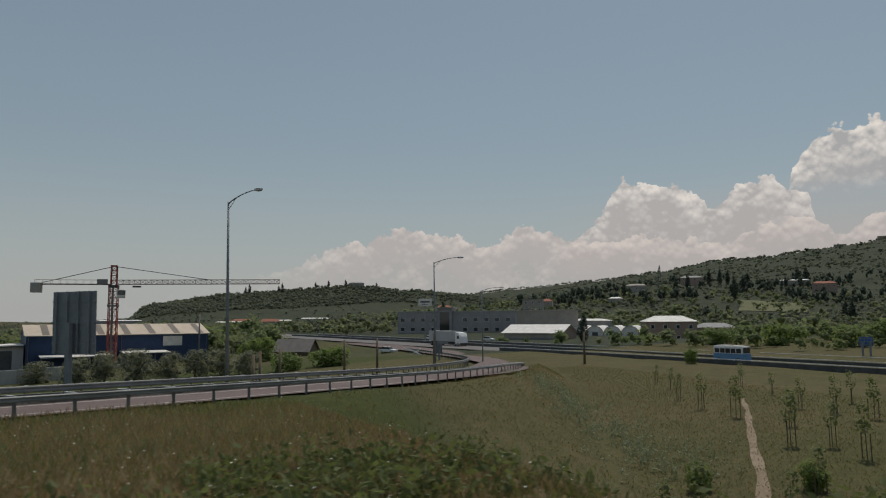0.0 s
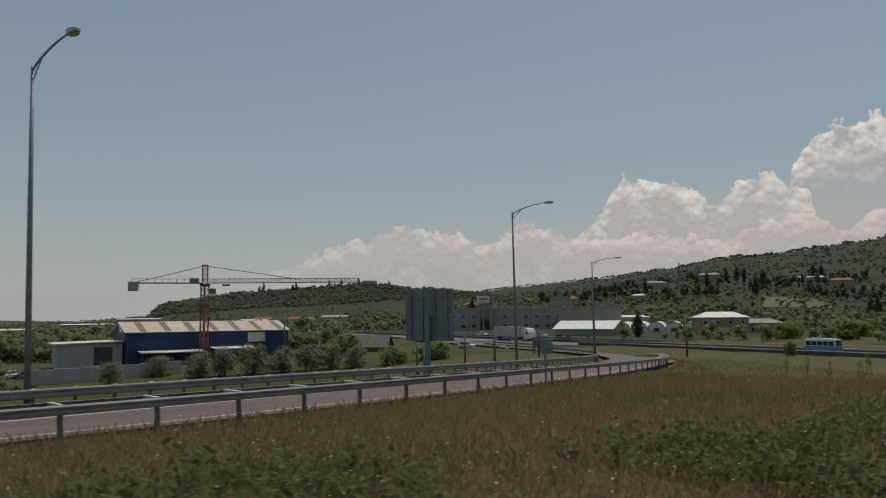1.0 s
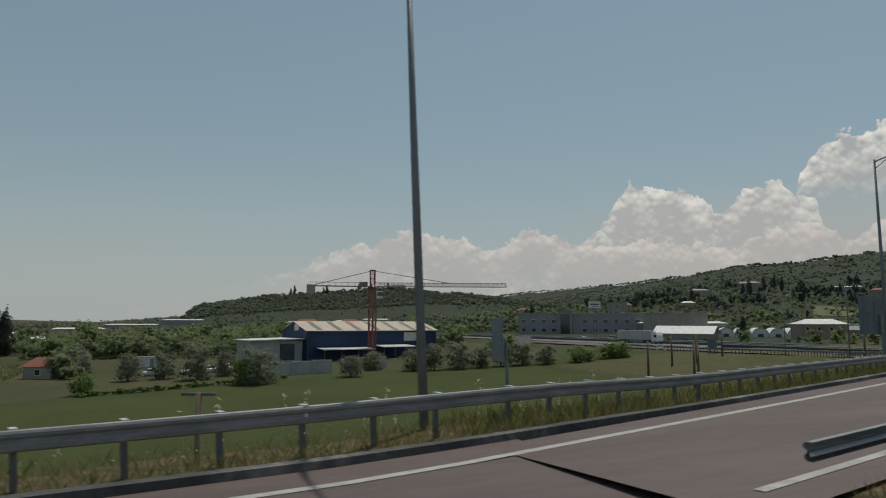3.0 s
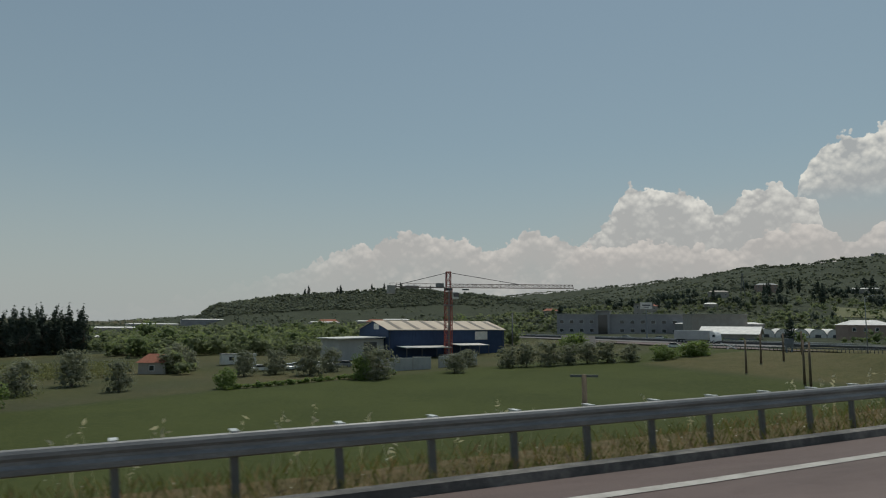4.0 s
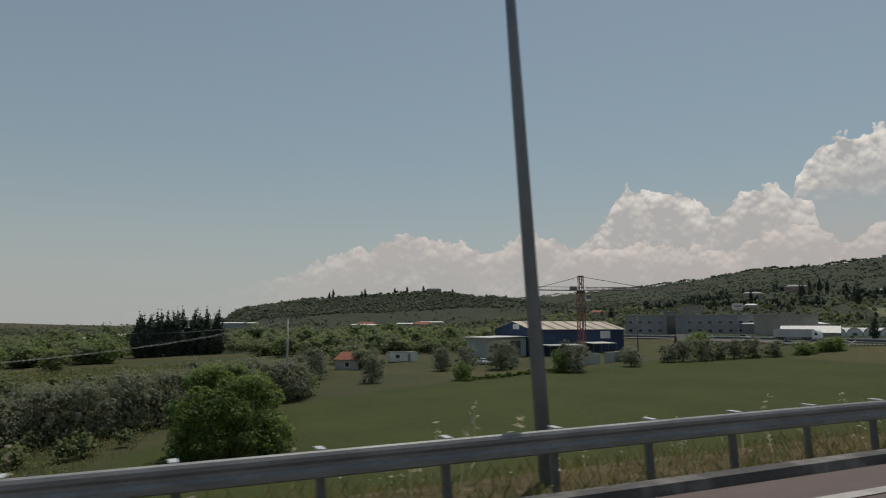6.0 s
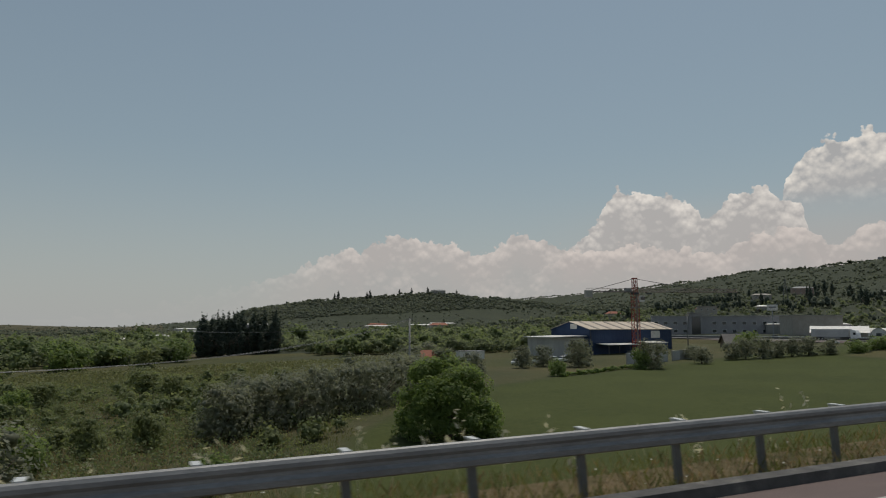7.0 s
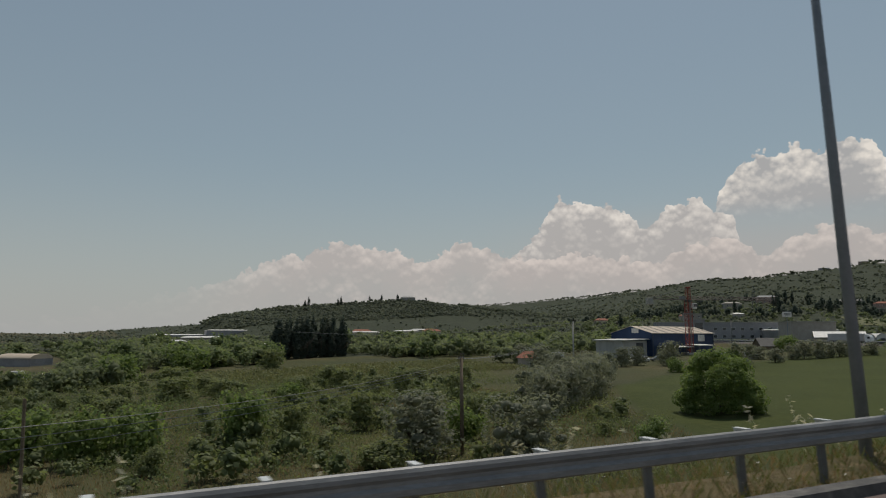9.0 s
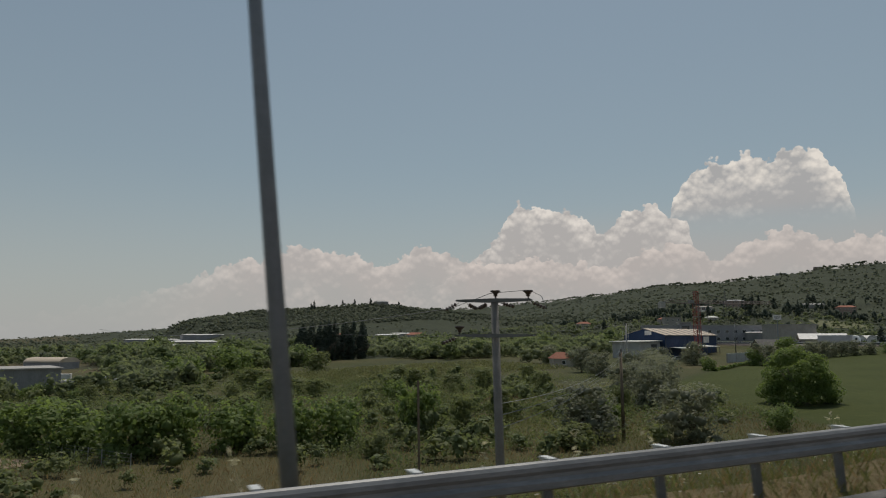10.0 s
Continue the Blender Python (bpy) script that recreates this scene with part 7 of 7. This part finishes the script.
def line_pole():
    """Concrete pole with two arms, mushroom insulators and strain strings."""
    x, y = -211.75, 27.4
    g = ground_at(x, y)
    h = -0.62 - g
    root = thing("power_pole", "concrete power pole with two cross arms and brown insulators", "utility pole", (x, y, g), math.atan2(-2.3, 2.0))
    put("post", Shape().tube([(0, 0, -0.4), (0, 0, h * 0.5), (0, 0, h + 0.02)], [0.2, 0.178, 0.155], 12).mesh("post", "pole_concrete", True), root)
    for zz, a_, b_ in ((h - 0.1, -1.55, 1.5), (h - 1.5, -1.6, 1.55)):
        sh = Shape()
        for yy in (-0.26, 0.2):
            sh.add([(a_, yy, zz + 0.03), (0, yy, zz - 0.03), (b_, yy, zz + 0.03), (b_, yy, zz + 0.1), (0, yy, zz + 0.13), (a_, yy, zz + 0.1),
                    (a_, yy + 0.06, zz + 0.03), (0, yy + 0.06, zz - 0.03), (b_, yy + 0.06, zz + 0.03), (b_, yy + 0.06, zz + 0.1), (0, yy + 0.06, zz + 0.13), (a_, yy + 0.06, zz + 0.1)],
                   [(0, 1, 4, 5), (1, 2, 3, 4), (11, 10, 7, 6), (10, 9, 8, 7), (5, 4, 10, 11), (4, 3, 9, 10), (6, 7, 1, 0), (7, 8, 2, 1), (0, 5, 11, 6), (2, 8, 9, 3)])
        for xx in (a_ + 0.05, b_ - 0.05):
            sh.box(xx - 0.04, xx + 0.04, -0.26, 0.26, zz + 0.035, zz + 0.095)
        put("cross_arm", sh.mesh("cross_arm", "galv_post"), root)
    for xx, zz in ((0.05, h + 0.02), (1.38, h + 0.0), (-1.5, h - 1.4)):
        sh = Shape()
        sh.tube([(xx, 0, zz), (xx, 0, zz + 0.1)], 0.035, 8)
        sh.tube([(xx, 0, zz + 0.1), (xx, 0, zz + 0.19), (xx, 0, zz + 0.22), (xx, 0, zz + 0.31), (xx, 0, zz + 0.345)], [0.07, 0.09, 0.12, 0.215, 0.17], 12)
        put("pin_insulator", sh.mesh("pin_insulator", "insulator", True), root)
    for a_, b_ in (((-1.5, h - 0.12), (-2.12, h - 0.42)), ((-1.15, h - 0.15), (-0.72, h - 0.38)), ((-0.72, h - 0.38), (-0.3, h - 0.18)), ((0.25, h - 0.15), (0.85, h - 0.32)), ((1.48, h - 0.12), (2.1, h - 0.4)),
                   ((-1.62, h - 1.52), (-2.3, h - 1.78))):
        sh = Shape().tube([(a_[0], 0, a_[1]), (b_[0], 0, b_[1])], 0.018, 6)
        d = Vector((b_[0] - a_[0], 0, b_[1] - a_[1]))
        for k in range(4):
            c = Vector((a_[0], 0, a_[1])) + d * (0.2 + 0.19 * k)
            sh.tube([c, c + d.normalized() * 0.05, c + d.normalized() * 0.085], [0.085, 0.08, 0.03], 10)
        put("strain_insulator", sh.mesh("strain_insulator", "insulator", True), root)
    put("jumper_wire", Shape().tube([(-2.1, 0, h - 0.42), (-1.2, 0.1, h - 0.1), (-0.2, 0.1, h + 0.25), (0.5, 0.1, h + 0.3), (1.4, 0.05, h + 0.35), (1.9, 0, h + 0.1), (2.1, 0, h - 0.38)], 0.012, 5).mesh("jumper_wire", "cable"), root)


line_pole()
concrete_pole(-168.1, 64.4, -3.8, "thin lattice-like steel power pole in the scrub", 1.2, 0.6, True, "timber")
concrete_pole(-109.7, 121, 1.2, "tall concrete pole behind the olive trees", 1.4, 0.3)
concrete_pole(-60.8, 36.4, -2.05, "short timber pole with a T-shaped cross arm", 1.7, radians(-24), False, "timber")
concrete_pole(9.5, 181, 3.8, "thin steel pole in front of the warehouse", 1.2, 0.2, True, "galv_post")
for x, y, h in ((16, 100, 7.2), (11, 83, 8.4), (10, 81, 8.2), (27, 107, 6.8), (32, 106, 6.4), (44, 112, 6.0), (63, 95, 6.0)):
    concrete_pole(x, y, ground_at(x, y) + h * 0.85, "slender dark timber pole on the field edge", 0, 0, False, "timber")
root = thing("marker_post", "thin dark post in the scrub", "post", (-205.3, 45.7, ground_at(-205.3, 45.7)))
put("shaft", Shape().tube([(0, 0, -0.3), (0, 0, -5.0 - ground_at(-205.3, 45.7))], 0.09, 6).mesh("shaft", "timber"), root)


def wires(label, a, b, sag, spread, count=3):
    root = thing("power_wires", label, "wires")
    a, b = Vector(a), Vector(b)
    side = (b - a).cross(Vector((0, 0, 1))).normalized()
    for i in range(count):
        o = side * spread * (i - (count - 1) / 2)
        pts = [a.lerp(b, k) + o - Vector((0, 0, sag * 4 * k * (1 - k))) for k in np.linspace(0, 1, 15)]
        put("wire", Shape().tube(pts, 0.015, 4).mesh("wire", "cable"), root)


for drop in (0.0, 0.45, 0.95):
    wires("low sagging wire between the poles over the scrub", (-211.75, 27.4, -4.75 - drop), (-168.1, 64.4, -4.25 - drop * 0.3), 0.8, 0.5, 1)
wires("single overhead wire leaving the pole over the scrub", (-213.0, 28.5, -0.95), (-220.8, 92.6, -1.1), 0.9, 0.5, 1)
wires("overhead wires crossing behind the olives", (-168.1, 64.4, -4.0), (-109.7, 121, 0.9), 1.8, 0.6)
wires("overhead wires running off over the valley", (-109.7, 121, 0.9), (-150, 190, -1.0), 1.5, 0.6)


def pylon():
    x, y = 394, 477
    g = ground_at(x, y)
    root = thing("pylon", "steel lattice power pylon on the hill", "pylon", (x, y, g), 0.6)
    sh = Shape()
    top = 46.5 - g
    for sx in (-1, 1):
        for sy in (-1, 1):
            sh.tube([(sx * 2.2, sy * 2.2, 0), (sx * 0.6, sy * 0.6, top * 0.6), (sx * 0.25, sy * 0.25, top)], 0.16, 4)
    for k in range(7):
        z0_, z1_ = top * k / 7, top * (k + 1) / 7
        r0, r1 = 2.2 - 1.9 * k / 7, 2.2 - 1.9 * (k + 1) / 7
        for sy in (-1, 1):
            sh.tube([(-r0, sy * r0, z0_), (r1, sy * r1, z1_)], 0.1, 4)
            sh.tube([(r0, sy * r0, z0_), (-r1, sy * r1, z1_)], 0.1, 4)
    put("tower", sh.mesh("tower", "galv_post"), root)
    for zz, w in ((top * 0.78, 3.4), (top * 0.88, 2.6), (top * 0.97, 2.0)):
        put("cross_arm", Shape().box(-w, w, -0.2, 0.2, zz - 0.15, zz + 0.15).mesh("cross_arm", "galv_post"), root)


pylon()

# a concrete inlet slab on the verge and rubble along the rail
root = thing("inlet_slab", "flat concrete inlet slab in the verge grass", "slab", (-36.85, 10.45, ground_at(-36.85, 10.45)), 0.35)
put("slab", Shape().box(-0.6, 0.6, -0.42, 0.42, -0.25, 0.13, 0.03).mesh("slab", "concrete"), root)
for s, w, k in ((104.6, 9.3, 0.6), (101.0, 9.4, 0.5), (99.2, 9.2, 0.4), (106.5, 9.2, 0.45), (170.6, 7.0, 0.3)):
    x, y, z = along(s, w)
    root = thing("rubble_block", "broken pale concrete block lying in the grass", "rubble", (x, y, z - 0.1 if w < 8 else ground_at(x, y)), rng.uniform(0, 3))
    v = [(sx * k * rng.uniform(0.35, 0.6), sy * k * rng.uniform(0.2, 0.35), zz * k * rng.uniform(0.7, 1.0)) for zz in (-0.1, 0.3) for sy in (-1, 1) for sx in (-1, 1)]
    put("block", Shape().add(v, [(0, 2, 3, 1), (4, 5, 7, 6), (0, 1, 5, 4), (2, 6, 7, 3), (0, 4, 6, 2), (1, 3, 7, 5)]).mesh("block", "concrete"), root)


def wire_fence():
    root = thing("wire_fence", "low wire fence on grey posts beside the thicket", "fence")
    ends = (Vector((-227.2, 97.0, 0)), Vector((-218.6, 79.0, 0)))
    tops = []
    for i in range(9):
        p = ends[0].lerp(ends[1], i / 8)
        g = ground_at(p.x, p.y)
        put("post", Shape().tube([(p.x, p.y, g - 0.3), (p.x + 0.03, p.y, g + 1.5)], 0.05, 6).mesh("post", "concrete"), root)
        tops.append((p.x, p.y, g))
    for h in (0.35, 0.7, 1.05, 1.4):
        put("wire", Shape().tube([(x_, y_ - 0.05, z_ + h) for x_, y_, z_ in tops], 0.012, 4).mesh("wire", "cable"), root)


wire_fence()


def rail_end():
    root = thing("bent_rail", "bent white rail end beside the slip road", "rail", (50, 139, ground_at(50, 139)), radians(-30))
    put("beam", Shape().tube([(-2.2, 0, 1.6), (0, 0, 0.9), (1.6, 0, 0.1)], 0.13, 6).mesh("beam", "paint_white"), root)
    put("strut", Shape().tube([(1.4, 0.3, 1.4), (-0.6, 0.3, 0.1)], 0.1, 6).mesh("strut", "paint_white"), root)


rail_end()

# bare earth by the fence
rows = []
for k in np.linspace(0, 1, 10):
    half = 1.6 * math.sin(math.pi * (0.12 + 0.8 * k)) + 0.25 * math.sin(17 * k)
    x, y = -234 + 7.5 * k, 93 - 5 * k
    rows.append([(x + half * j * 0.5, y + half * j * 1.9, ground_at(x + half * j * 0.5, y + half * j * 1.9) + 0.06) for j in (-1, -0.5, 0, 0.5, 1)])
strip("earth_patch", rows, "soil", "bare pinkish earth at the edge of the thicket", "earth")

# the mown meadow on the hillside
M["meadow"] = material("meadow", ((0.10, 0.105, 0.045), (0.15, 0.145, 0.07)), 0.05, 0.95, coords="world", bump=0.4, bump_scale=2)
rows = [[(x, y, ground_at(x, y) + 0.35) for x, y in ((352 + 50 * k + 34 * j, 350 + 46 * k - 26 * j) for j in np.linspace(0, 1, 7))] for k in np.linspace(0, 1, 9)]
strip("hill_meadow", rows, "meadow", "pale green mown meadow on the hillside", "meadow")
